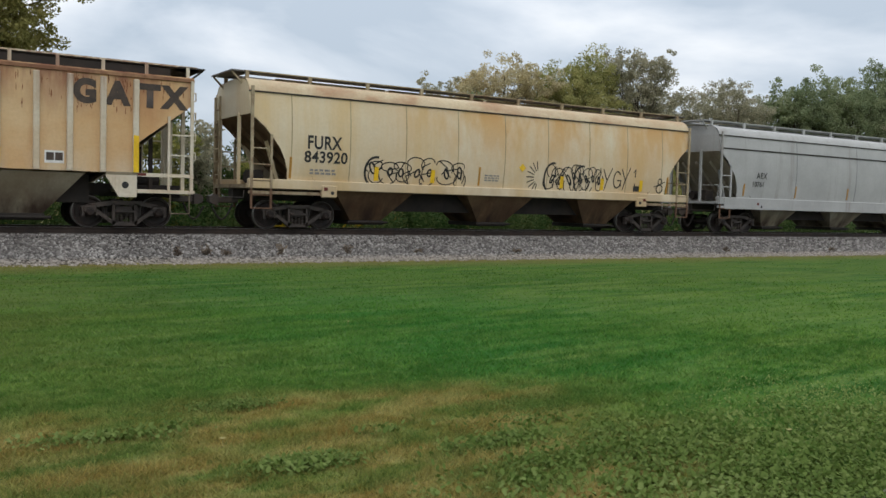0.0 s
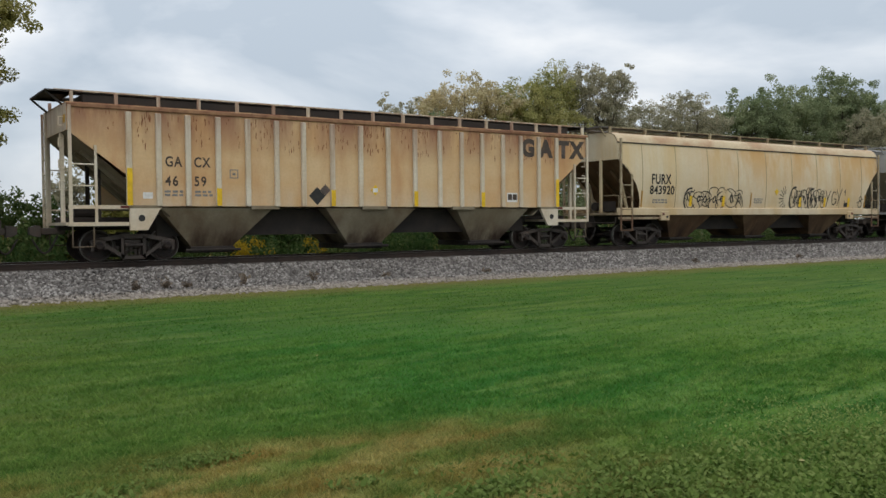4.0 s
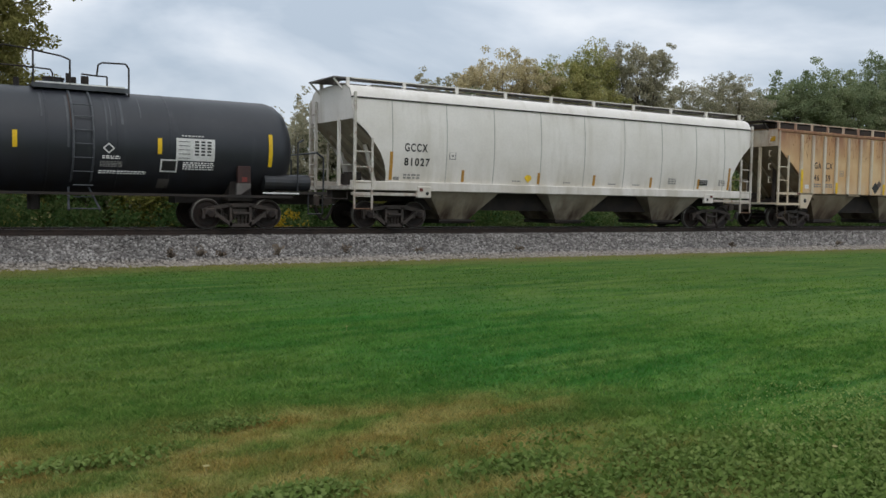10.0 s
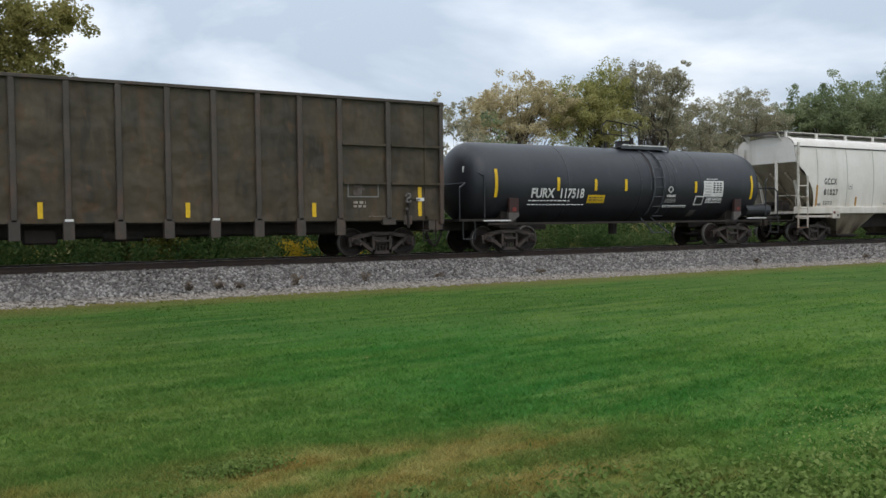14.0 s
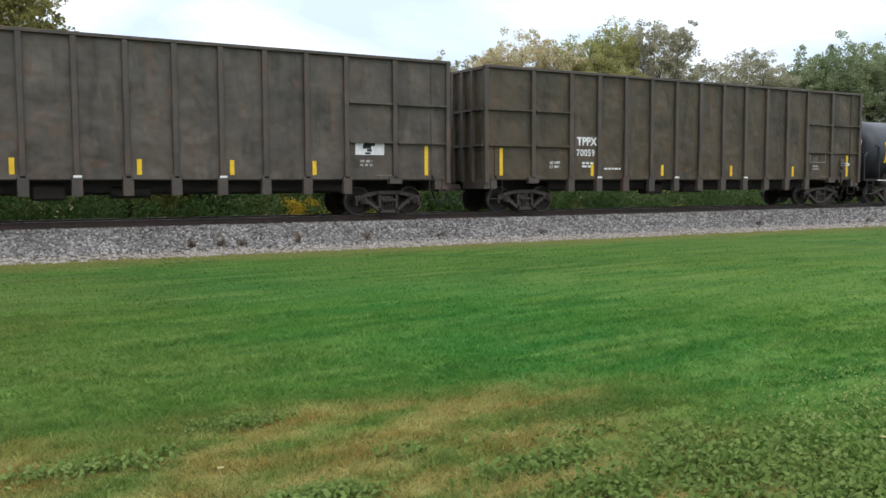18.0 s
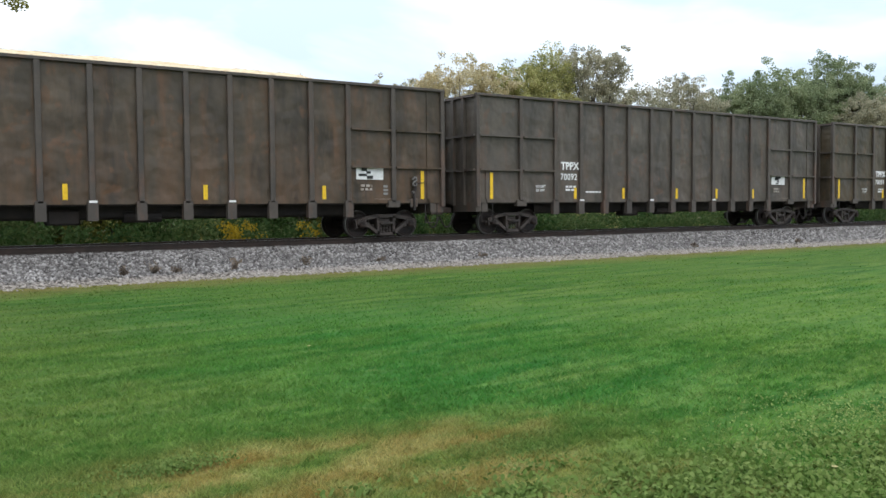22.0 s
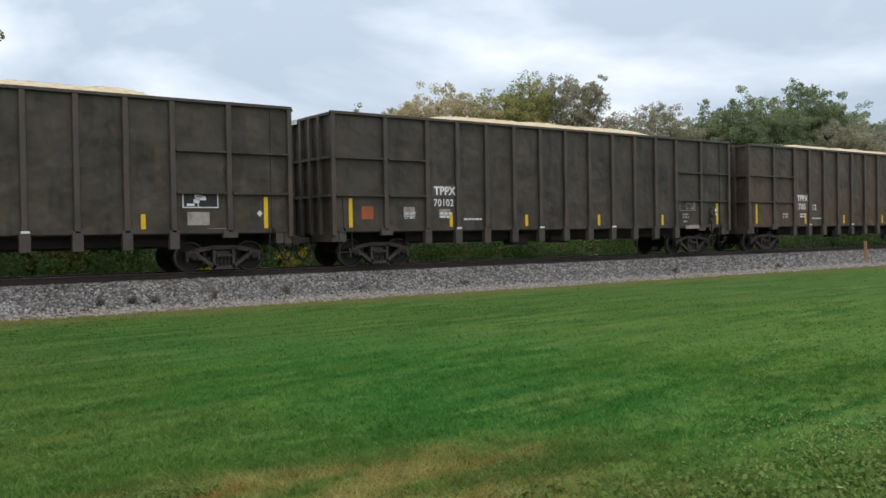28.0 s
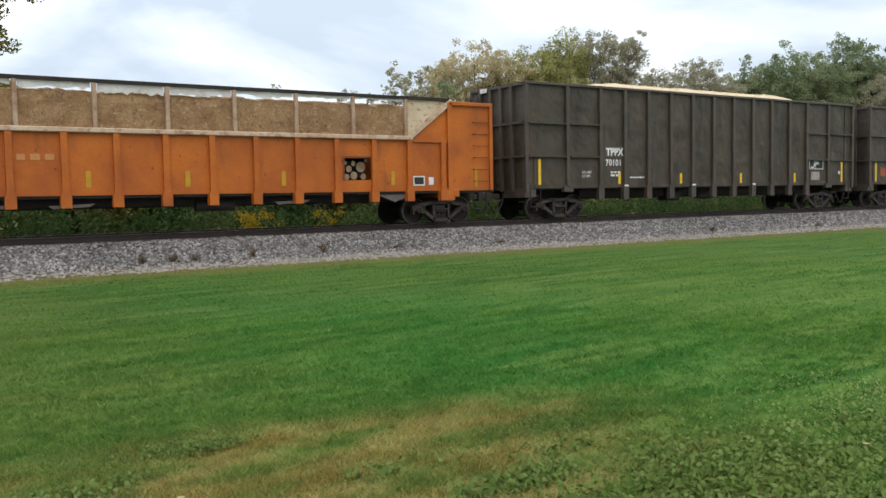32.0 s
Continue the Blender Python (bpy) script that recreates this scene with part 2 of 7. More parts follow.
M = dict(
    white=coat("white_hopper_paint", (0.775, 0.73, 0.68), (0.70, 0.655, 0.595), rust=0.45, rust_col=(0.43, 0.38, 0.29), streak=(1.1, 1.1, 0.12), rust_at=0.54, rough=0.5, dirt=0.12, bump=0.05, low=(1.2, -1.3, 0.5, (0.40, 0.34, 0.24)), dent=0.08),
    # the low paints turn darker and browner towards the bottom of the bays
    white_low=coat("grimy_white_paint_dark_below", (0.40, 0.36, 0.275), (0.28, 0.235, 0.16), rust=0.6, rust_col=(0.15, 0.085, 0.045), streak=(1.4, 1.4, 0.4), rust_at=0.52, rough=0.75, top=(0.42, -0.75, 1.0, (0.050, 0.027, 0.017))),
    cream=coat("cream_hopper_paint", (0.70, 0.625, 0.475), (0.66, 0.54, 0.36), big=0.45, rust=0.55, rust_col=(0.60, 0.385, 0.12), streak=(0.45, 0.45, 0.04), rust_at=0.49, rough=0.55, dirt=0.12, bump=0.05, top=(4.4, 3.6, 1.0, (0.57, 0.30, 0.075)), along=(2.5, 8.0), low=(1.2, -0.9, 0.55, (0.38, 0.25, 0.12)), dent=0.08),
    cream_roof=coat("cream_roof_with_rust", (0.60, 0.50, 0.33), (0.50, 0.36, 0.22), rust=0.85, rust_col=(0.36, 0.17, 0.08), streak=(0.35, 1.0, 0.6), rust_at=0.45, rough=0.6),
    cream_low=coat("grimy_cream_paint_dark_below", (0.19, 0.122, 0.062), (0.105, 0.060, 0.031), rust=0.8, rust_col=(0.085, 0.040, 0.019), streak=(1.6, 1.6, 0.4), rust_at=0.48, rough=0.8, low=(0.45, -0.7, 1.0, (0.04, 0.022, 0.013))),
    tan=coat("tan_hopper_paint", (0.67, 0.475, 0.265), (0.60, 0.355, 0.16), big=0.5, rust=0.5, rust_col=(0.47, 0.22, 0.09), streak=(0.9, 0.9, 0.22), rust_at=0.53, rough=0.62, dirt=0.16, bump=0.08, top=(4.15, 1.35, 1.0, (0.25, 0.095, 0.058)), low=(1.45, -0.7, 0.6, (0.62, 0.55, 0.42)), dent=0.06),
    tan_rib=coat("tan_rib_paint", (0.68, 0.62, 0.50), (0.58, 0.47, 0.33), rust=0.55, rust_col=(0.34, 0.18, 0.10), rough=0.6, top=(4.1, 1.3, 0.75, (0.26, 0.11, 0.07))),
    tan_chord=coat("rusted_top_chord", (0.34, 0.19, 0.10), (0.22, 0.10, 0.055), big=1.5, rough=0.75, rust=0.7, rust_col=(0.13, 0.05, 0.03), streak=(2.5, 2.5, 2.0), rust_at=0.5),
    tan_low=coat("grimy_tan_paint_dark_below", (0.27, 0.235, 0.165), (0.19, 0.15, 0.095), rust=0.6, rust_col=(0.13, 0.075, 0.035), streak=(0.9, 0.9, 0.4), rust_at=0.50, rough=0.8, top=(0.50, -0.75, 1.0, (0.055, 0.027, 0.015)), low=(0.3, -0.5, 1.0, (0.03, 0.018, 0.012))),
    grey=coat("grey_hopper_paint", (0.43, 0.425, 0.415), (0.36, 0.355, 0.345), rust=0.65, rust_col=(0.22, 0.19, 0.16), streak=(2.0, 2.0, 0.12), rough=0.5, dirt=0.15, bump=0.05),
    # low: the shell's dim underside, turned from the sky, is put into the paint
    tank=coat("black_tank_paint", (0.017, 0.019, 0.025), (0.025, 0.027, 0.033), rust=0.5, rust_col=(0.062, 0.064, 0.070), streak=(1.8, 1.8, 0.15), rust_at=0.58, rough=0.44, dirt=0.1, bump=0.03, spec=0.5, low=(1.0, -1.2, 0.8, (0.018, 0.015, 0.012)), dent=0.05),
    gon_post=coat("weathered_post_steel", (0.060, 0.050, 0.041), (0.088, 0.070, 0.055), big=1.5, rust=0.7, rust_col=(0.125, 0.066, 0.041), streak=(3, 3, 0.8), rust_at=0.53, rough=0.5, dirt=0.3),
    orange=coat("faded_orange_paint", (0.54, 0.142, 0.013), (0.38, 0.092, 0.012), big=0.8, rust=0.8, rust_col=(0.20, 0.065, 0.02), streak=(2.0, 2.0, 0.6), rust_at=0.58, rough=0.6, dirt=0.25, bump=0.08),
    pale=coat("chipped_cream_paint", (0.62, 0.48, 0.34), (0.50, 0.34, 0.22), big=2.0, rust=0.85, rust_col=(0.24, 0.09, 0.04), streak=(4, 4, 5), rust_at=0.52, rough=0.7),
    truck=coat("greasy_cast_steel", (0.046, 0.037, 0.031), (0.074, 0.056, 0.045), big=3.0, rust=0.6, rust_col=(0.085, 0.043, 0.027), streak=(4, 4, 4), rough=0.55, dirt=0.3),
    wheel=coat("rusty_wheel_steel", (0.015, 0.011, 0.009), (0.032, 0.019, 0.014), big=5.0, rough=0.6, rust=0.6, rust_col=(0.060, 0.026, 0.016), streak=(6, 6, 6)),
    tread=coat("worn_wheel_tread", (0.24, 0.23, 0.21), (0.16, 0.15, 0.13), rough=0.45, metal=0.4),
    under=coat("dark_underframe", (0.022, 0.019, 0.017), (0.040, 0.030, 0.024), rough=0.8, big=2.0),
    walk=coat("galvanised_walkway", (0.17, 0.16, 0.15), (0.10, 0.08, 0.07), rough=0.6, metal=0.2),
    yellow=coat("yellow_reflector", (0.85, 0.55, 0.018), (0.70, 0.43, 0.016), big=4.0, rough=0.45, dirt=0.3),
    dull_yellow=coat("dull_yellow_reflector", (0.54, 0.30, 0.015), (0.45, 0.24, 0.015), big=4.0, rough=0.5, dirt=0.3),
    scuff=coat("scuffed_black_steel", (0.095, 0.10, 0.108), (0.060, 0.063, 0.070), big=3.0, rough=0.5, dirt=0.3),
    rust_streak=coat("rust_run", (0.085, 0.055, 0.045), (0.055, 0.04, 0.036), big=3.0, rough=0.7),
    pale_post=coat("worn_cream_post", (0.50, 0.36, 0.25), (0.38, 0.24, 0.15), big=2.0, rust=0.7, rust_col=(0.22, 0.10, 0.05), streak=(3, 3, 3), rust_at=0.50, rough=0.75),
    liner=coat("torn_white_liner", (0.76, 0.73, 0.70), (0.62, 0.56, 0.50), big=3.0, rough=0.8, dirt=0.25, rust=0.6, rust_col=(0.36, 0.24, 0.15), streak=(4, 4, 5), rust_at=0.58),
    flaked=coat("flaked_cream_paint", (0.66, 0.54, 0.38), (0.58, 0.44, 0.28), big=2.0, rough=0.75, rust=0.95, rust_col=(0.15, 0.06, 0.03), streak=(4, 4, 7), rust_at=0.55),
    rust_spot=coat("flaked_rust", (0.17, 0.060, 0.025), (0.23, 0.085, 0.035), big=6.0, rough=0.9),
    amber=coat("amber_reflector", (0.46, 0.24, 0.04), (0.38, 0.19, 0.03), big=4.0, rough=0.5, dirt=0.3),
    white_grimy=coat("white_paint_with_rust", (0.62, 0.59, 0.53), (0.46, 0.41, 0.34), big=2.0, rough=0.6, rust=0.8, rust_col=(0.20, 0.10, 0.05), streak=(3, 3, 3), rust_at=0.52, low=(0.5, -0.8, 0.8, (0.22, 0.12, 0.07))),
    cream_grimy=coat("cream_paint_with_rust", (0.42, 0.35, 0.23), (0.30, 0.23, 0.14), big=2.0, rough=0.7, rust=0.8, rust_col=(0.15, 0.075, 0.035), streak=(3, 3, 3), rust_at=0.50, low=(0.5, -1.2, 1.0, (0.12, 0.06, 0.03))),
    chalk=coat("faint_chalk", (0.55, 0.27, 0.12), (0.52, 0.22, 0.07), big=9.0, rough=0.9, dirt=0.2),
    step_rust=coat("rusted_step_iron", (0.17, 0.095, 0.055), (0.11, 0.06, 0.035), big=4.0, rough=0.8, rust=0.6, rust_col=(0.24, 0.15, 0.10), streak=(5, 5, 5)),
    black=coat("black_lettering", (0.020, 0.020, 0.020), (0.035, 0.033, 0.03), big=6.0, rough=0.6, dirt=0.1, bump=0),
    brownmark=coat("dark_brown_lettering", (0.050, 0.038, 0.032), (0.085, 0.06, 0.045), big=4.0, rough=0.6, bump=0),
    letter=coat("white_lettering", (0.80, 0.79, 0.76), (0.66, 0.64, 0.61), big=6.0, rough=0.6, dirt=0.25, bump=0),
    greymark=coat("faded_grey_lettering", (0.26, 0.25, 0.23), (0.20, 0.19, 0.18), big=6.0, rough=0.6, bump=0),
    patch_dark=coat("worn_stencil_ground", (0.15, 0.12, 0.105), (0.09, 0.07, 0.06), big=6.0, rough=0.7, rust=0.5, streak=(9, 9, 9)),
    seam_white=coat("grey_seam_on_white", (0.47, 0.46, 0.41), (0.40, 0.38, 0.33), rough=0.6),
    seam_cream=coat("brown_seam_on_cream", (0.44, 0.37, 0.23), (0.34, 0.25, 0.13), rough=0.6),
    seam_grey=coat("dark_seam_on_grey", (0.27, 0.27, 0.27), (0.22, 0.22, 0.22), rough=0.6),
    patch_rusty=coat("rubbed_rusty_ground", (0.23, 0.145, 0.115), (0.15, 0.085, 0.06), big=5.0, rough=0.7, rust=0.4, streak=(8, 8, 8)),
    patch=coat("pale_stencil_patch", (0.42, 0.38, 0.33), (0.28, 0.22, 0.18), big=5.0, rough=0.7, rust=0.5, streak=(8, 8, 8)),
    orange_patch=coat("orange_patch_paint", (0.40, 0.10, 0.03), (0.26, 0.08, 0.04), big=5.0, rough=0.7),
    red=coat("red_placard", (0.16, 0.03, 0.02), (0.09, 0.03, 0.025), big=5.0, rough=0.6),
    rail=coat("rail_steel", (0.032, 0.023, 0.018), (0.052, 0.034, 0.025), big=3.0, rough=0.55, metal=0.3),
    railtop=coat("polished_rail_head", (0.30, 0.29, 0.28), (0.22, 0.21, 0.2), rough=0.3, metal=0.9),
    tie=coat("creosoted_tie", (0.035, 0.028, 0.024), (0.075, 0.06, 0.05), big=3.0, rough=0.9, vary=0.5),
    chips=coat("fresh_wood_chips", (0.76, 0.63, 0.43), (0.62, 0.47, 0.28), big=5.0, fine=45.0, rough=0.9, dirt=0.4, bump=0.8, bump_scale=50),
    chips_dark=coat("weathered_wood_chips", (0.40, 0.245, 0.125), (0.30, 0.17, 0.08), big=2.5, fine=22.0, rough=0.95, dirt=0.7, bump=1.0, bump_scale=26, scrape=(((1.4, 1.0, 2.6), 0.52, 0.66, 0.6, (0.20, 0.105, 0.055)), ((9.0, 1.0, 11.0), 0.55, 0.68, 0.6, (0.55, 0.40, 0.25)), ((14.0, 1.0, 9.0), 0.58, 0.68, 0.7, (0.11, 0.055, 0.03)))),
    logend=coat("cut_log_end", (0.40, 0.29, 0.19), (0.27, 0.18, 0.11), big=8.0, rough=0.9, dirt=0.5),
    post=coat("weathered_cedar_post", (0.42, 0.24, 0.13), (0.30, 0.17, 0.09), big=6.0, rough=0.85),
    bark=coat("grey_brown_bark", (0.10, 0.08, 0.06), (0.06, 0.045, 0.035), big=3.0, rough=0.95, bump=0.6, bump_scale=25),
)

# every gondola has weathered its own way: base, second tone, rust, how far the rust reaches, how rusty its foot is
for key, a, b, r, at, foot_rust in (
    ("gon_a", (0.049, 0.041, 0.026), (0.083, 0.064, 0.038), (0.115, 0.062, 0.028), 0.53, 0.35),
    ("gon_b", (0.066, 0.057, 0.046), (0.104, 0.086, 0.066), (0.130, 0.074, 0.046), 0.54, 0.30),
    ("gon_c", (0.050, 0.040, 0.028), (0.087, 0.064, 0.041), (0.135, 0.065, 0.029), 0.51, 0.80),
    ("gon_d", (0.042, 0.036, 0.029), (0.070, 0.057, 0.043), (0.100, 0.055, 0.032), 0.55, 0.30),
    ("gon_e", (0.044, 0.037, 0.026), (0.074, 0.060, 0.041), (0.100, 0.054, 0.028), 0.54, 0.30),
):
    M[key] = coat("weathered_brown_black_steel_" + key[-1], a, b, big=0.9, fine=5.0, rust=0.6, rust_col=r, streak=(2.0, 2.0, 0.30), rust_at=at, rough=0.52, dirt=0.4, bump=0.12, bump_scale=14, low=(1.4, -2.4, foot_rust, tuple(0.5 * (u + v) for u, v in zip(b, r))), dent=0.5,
                  scrape=(((1.7, 1.5, 0.45), 0.52, 0.64, 0.6, tuple(v * 0.5 for v in a)), ((2.6, 1.0, 0.6), 0.58, 0.70, 0.5, tuple(v * 1.45 for v in b)), ((2.1, 1.0, 1.7), 0.60, 0.67, 0.55, r)))


def fill_ramp(el, cols):
    """Sets the colours at even steps of a colour ramp."""
    el[0].color, el[1].color = (*cols[0], 1), (*cols[-1], 1)
    for i, c in enumerate(cols[1:-1], 1):
        el.new(i / (len(cols) - 1)).color = (*c, 1)


def leafy(name, cols, rough=0.75, trans=0.5):
    """Foliage: each leaf takes a shade of its own between the given colours."""
    m = bpy.data.materials.new(name)
    m.use_nodes = True
    t = m.node_tree
    link = t.links.new
    b = t.nodes["Principled BSDF"]
    g = nd(t, "ShaderNodeNewGeometry")
    n = nd(t, "ShaderNodeTexNoise", Scale=0.35, Detail=3.0)
    link(g.outputs["Position"], n.inputs["Vector"])
    add = nd(t, "ShaderNodeMath")
    add.operation = "MULTIPLY_ADD"
    add.inputs[1].default_value = 0.55
    link(g.outputs["Random Per Island"], add.inputs[0])
    sub = nd(t, "ShaderNodeMapRange")
    sub.inputs["From Min"].default_value, sub.inputs["From Max"].default_value = 0.33, 0.67
    sub.inputs["To Max"].default_value = 0.5
    link(n.outputs[0], sub.inputs["Value"])
    link(sub.outputs[0], add.inputs[2])
    r = nd(t, "ShaderNodeValToRGB")
    el = r.color_ramp.elements
    fill_ramp(el, cols)
    link(add.outputs[0], r.inputs[0])
    link(r.outputs[0], b.inputs["Base Color"])
    b.inputs["Roughness"].default_value = rough
    b.inputs["Specular IOR Level"].default_value = 0.12
    if trans:
        tr = nd(t, "ShaderNodeBsdfTranslucent")
        link(r.outputs[0], tr.inputs["Color"])
        mx = nd(t, "ShaderNodeMixShader")
        mx.inputs[0].default_value = trans
        link(b.outputs[0], mx.inputs[1])
        link(tr.outputs[0], mx.inputs[2])
        link(mx.outputs[0], t.nodes["Material Output"].inputs["Surface"])
    return m


M["leaf_olive"] = leafy("olive_autumn_leaves", [(0.19, 0.21, 0.080), (0.37, 0.365, 0.140), (0.54, 0.49, 0.225)])
M["leaf_tall"] = leafy("dark_olive_leaves", [(0.120, 0.128, 0.036), (0.255, 0.240, 0.078), (0.43, 0.38, 0.145)])
M["leaf_tan"] = leafy("thinning_tan_leaves", [(0.38, 0.335, 0.185), (0.54, 0.465, 0.28), (0.70, 0.61, 0.41)])
M["leaf_green"] = leafy("deep_green_leaves", [(0.125, 0.163, 0.088), (0.230, 0.276, 0.147), (0.37, 0.39, 0.222)])
M["leaf_grey"] = leafy("grey_green_leaves", [(0.21, 0.21, 0.14), (0.36, 0.34, 0.23), (0.53, 0.48, 0.35)])
M["dullred"] = coat("grimy_dark_red_paint", (0.055, 0.022, 0.018), (0.035, 0.02, 0.018), big=4.0, rough=0.6)
M["placard"] = coat("faded_red_placard", (0.23, 0.035, 0.028), (0.14, 0.03, 0.024), big=9.0, rough=0.6)
M["leaf_weed"] = leafy("weeds", [(0.022, 0.055, 0.014), (0.060, 0.105, 0.030), (0.135, 0.165, 0.060)])
M["leaf_gold"] = leafy("goldenrod_blooms", [(0.12, 0.12, 0.02), (0.36, 0.25, 0.02), (0.50, 0.36, 0.03)])
M["leaf_hedge"] = leafy("shaded_bush_leaves", [(0.030, 0.060, 0.016), (0.075, 0.115, 0.035), (0.16, 0.18, 0.07)])
M["leaf_dry"] = leafy("dry_weed_stalks", [(0.10, 0.08, 0.065), (0.19, 0.15, 0.115), (0.27, 0.215, 0.16)])


def lawn_colour(t, blades):
    """Colour of the lawn over its plan: mown green with faint passes of the mower, a dry band near the camera, a dry verge by the stones."""
    link = t.links.new
    g = nd(t, "ShaderNodeNewGeometry")
    pos = g.outputs["Position"]

    def noise_at(scale, detail=4.0, stretch=None, turn=0.0):
        """stretch: lengths in metres along and across a direction turned from the track's."""
        n = nd(t, "ShaderNodeTexNoise", Scale=scale, Detail=detail, Roughness=0.6)
        if stretch:
            mp = nd(t, "ShaderNodeMapping")
            mp.vector_type = "TEXTURE"
            mp.inputs["Scale"].default_value = (*stretch, 1.0)
            mp.inputs["Rotation"].default_value = (0, 0, radians(turn))
            link(pos, mp.inputs[0])
            link(mp.outputs[0], n.inputs["Vector"])
        else:
            link(pos, n.inputs["Vector"])
        return n.outputs[0]

    def rng(v, a, b, c=0.0, d=1.0):
        r = nd(t, "ShaderNodeMapRange")
        for k, x in zip(("From Min", "From Max", "To Min", "To Max"), (a, b, c, d)):
            r.inputs[k].default_value = x
        link(v, r.inputs["Value"])
        return r.outputs[0]

    def mixed(f, a, c):
        x = nd(t, "ShaderNodeMix")
        x.data_type = "RGBA"
        for s, v in ((x.inputs[0], f), (x.inputs["A"], a), (x.inputs["B"], c)):
            if isinstance(v, tuple):
                s.default_value = (*v, 1)
            else:
                link(v, s)
        return x.outputs["Result"]

    def op(kind, a, b):
        m = nd(t, "ShaderNodeMath")
        m.operation = kind
        for s, v in zip(m.inputs, (a, b)):
            if isinstance(v, (int, float)):
                s.default_value = v
            else:
                link(v, s)
        return m.outputs[0]

    k = 3.0 if blades else 1.75
    sep = nd(t, "ShaderNodeSeparateXYZ")
    link(pos, sep.inputs[0])
    x, y = sep.outputs[0], sep.outputs[1]
    # where the turf is walked on, near the path, it is coarser and more uneven
    coarse = rng(y, 10.5, 4.5, 0.22, 1.0)
    green = mixed(rng(noise_at(1.0, 3.0, (3.4, 0.9), 4), 0.36, 0.64), (0.024 * k, 0.074 * k, 0.012 * k), (0.064 * k, 0.110 * k, 0.021 * k))
    # faint passes of the mower, long and narrow
    green = mixed(rng(noise_at(1.0, 4.0, (2.6, 0.42), 4), 0.46, 0.64, 0, 0.75), green, (0.088 * k, 0.126 * k, 0.034 * k))
    green = mixed(rng(noise_at(1.0, 4.0, (1.9, 0.30), 7), 0.47, 0.60, 0, 0.85), green, (0.018 * k, 0.056 * k, 0.009 * k))
    green = mixed(rng(noise_at(0.20, 3.0), 0.42, 0.60, 0, 0.45), green, (0.056 * k, 0.096 * k, 0.019 * k))
    # the lens's greener middle painted into the turf, duller turf on either side of it
    dx, dy = op("SUBTRACT", x, 5.6), op("SUBTRACT", y, 9.0)
    away = op("ADD", op("MULTIPLY", op("MULTIPLY", dx, dx), 0.09), op("MULTIPLY", op("MULTIPLY", dy, dy), 0.045))
    green = mixed(op("MULTIPLY", rng(away, 1.2, 0.0, 0, 0.45), rng(noise_at(0.8, 4.0, (1.6, 0.8), 8), 0.30, 0.60)), green, (0.014 * k, 0.088 * k, 0.016 * k))
    green = mixed(op("MULTIPLY", rng(x, 4.5, 0.5, 0, 0.75), rng(noise_at(0.6, 4.0, (1.8, 0.8), 3), 0.32, 0.60)), green, (0.062 * k, 0.074 * k, 0.019 * k))
    green = mixed(op("MULTIPLY", rng(x, 7.0, 14.0, 0, 0.6), rng(noise_at(0.5, 4.0, (2.4, 0.8), 3), 0.35, 0.62)), green, (0.062 * k, 0.098 * k, 0.018 * k))
    # tufts and bare flecks
    green = mixed(op("MULTIPLY", rng(noise_at(5.0, 4.0, (1.5, 0.9), 0), 0.47, 0.62, 0, 0.75), coarse), green, (0.012 * k, 0.048 * k, 0.006 * k))
    green = mixed(op("MULTIPLY", rng(noise_at(8.0, 3.0), 0.60, 0.72, 0, 0.65), coarse), green, (0.105 * k, 0.145 * k, 0.036 * k))
    green = mixed(rng(noise_at(1.7, 5.0, (1.3, 0.7), 0), 0.66, 0.74, 0, 0.5), green, (0.150 * k, 0.150 * k, 0.058 * k))
    # the dry band slants away from the camera's foot; its rim is ragged
    rim = op("ADD", op("ADD", y, op("MULTIPLY", x, 0.03)), op("MULTIPLY", op("SUBTRACT", noise_at(1.6, 6.0), 0.5), 1.1))
    band = rng(rim, 6.12, 5.72)
    band = op("MULTIPLY", band, rng(op("SUBTRACT", x, op("MULTIPLY", noise_at(1.1), 2.4)), 3.7, 2.0))
    band = op("MULTIPLY", band, rng(y, 0.4, 2.6))
    patchy = rng(noise_at(1.0, 7.0, (1.1, 0.38), 6), 0.38, 0.58)
    dry = op("MULTIPLY", band, op("ADD", 0.12, op("MULTIPLY", patchy, 0.82)))
    straw = mixed(rng(noise_at(2.4, 5.0), 0.38, 0.62), (0.125 * k, 0.084 * k, 0.025 * k), (0.170 * k, 0.142 * k, 0.052 * k))
    c = mixed(dry, green, straw)
    verge = rng(op("ADD", y, op("MULTIPLY", op("SUBTRACT", noise_at(1.2), 0.5), 2.2)), 16.9, 19.2, 0, 0.85)
    c = mixed(verge, c, (0.115 * k, 0.090 * k, 0.032 * k))
    c = mixed(op("MULTIPLY", rng(noise_at(26.0, 3.0), 0.45, 0.72, 0, 0.4), coarse), c, (0.018 * k, 0.048 * k, 0.009 * k))
    if blades:
        c = mixed(op("MULTIPLY", rng(g.outputs["Random Per Island"], 0.0, 0.6, 0.6, 0), coarse), c, (0.030, 0.068, 0.014))
        c = mixed(op("MULTIPLY", rng(g.outputs["Random Per Island"], 0.82, 1.0, 0, 0.6), coarse), c, (0.26, 0.31, 0.11))
    # the turf is scaled darker towards the line
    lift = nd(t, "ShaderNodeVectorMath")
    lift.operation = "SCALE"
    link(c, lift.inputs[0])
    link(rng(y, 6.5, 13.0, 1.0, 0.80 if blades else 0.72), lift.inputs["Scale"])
    return lift.outputs[0]


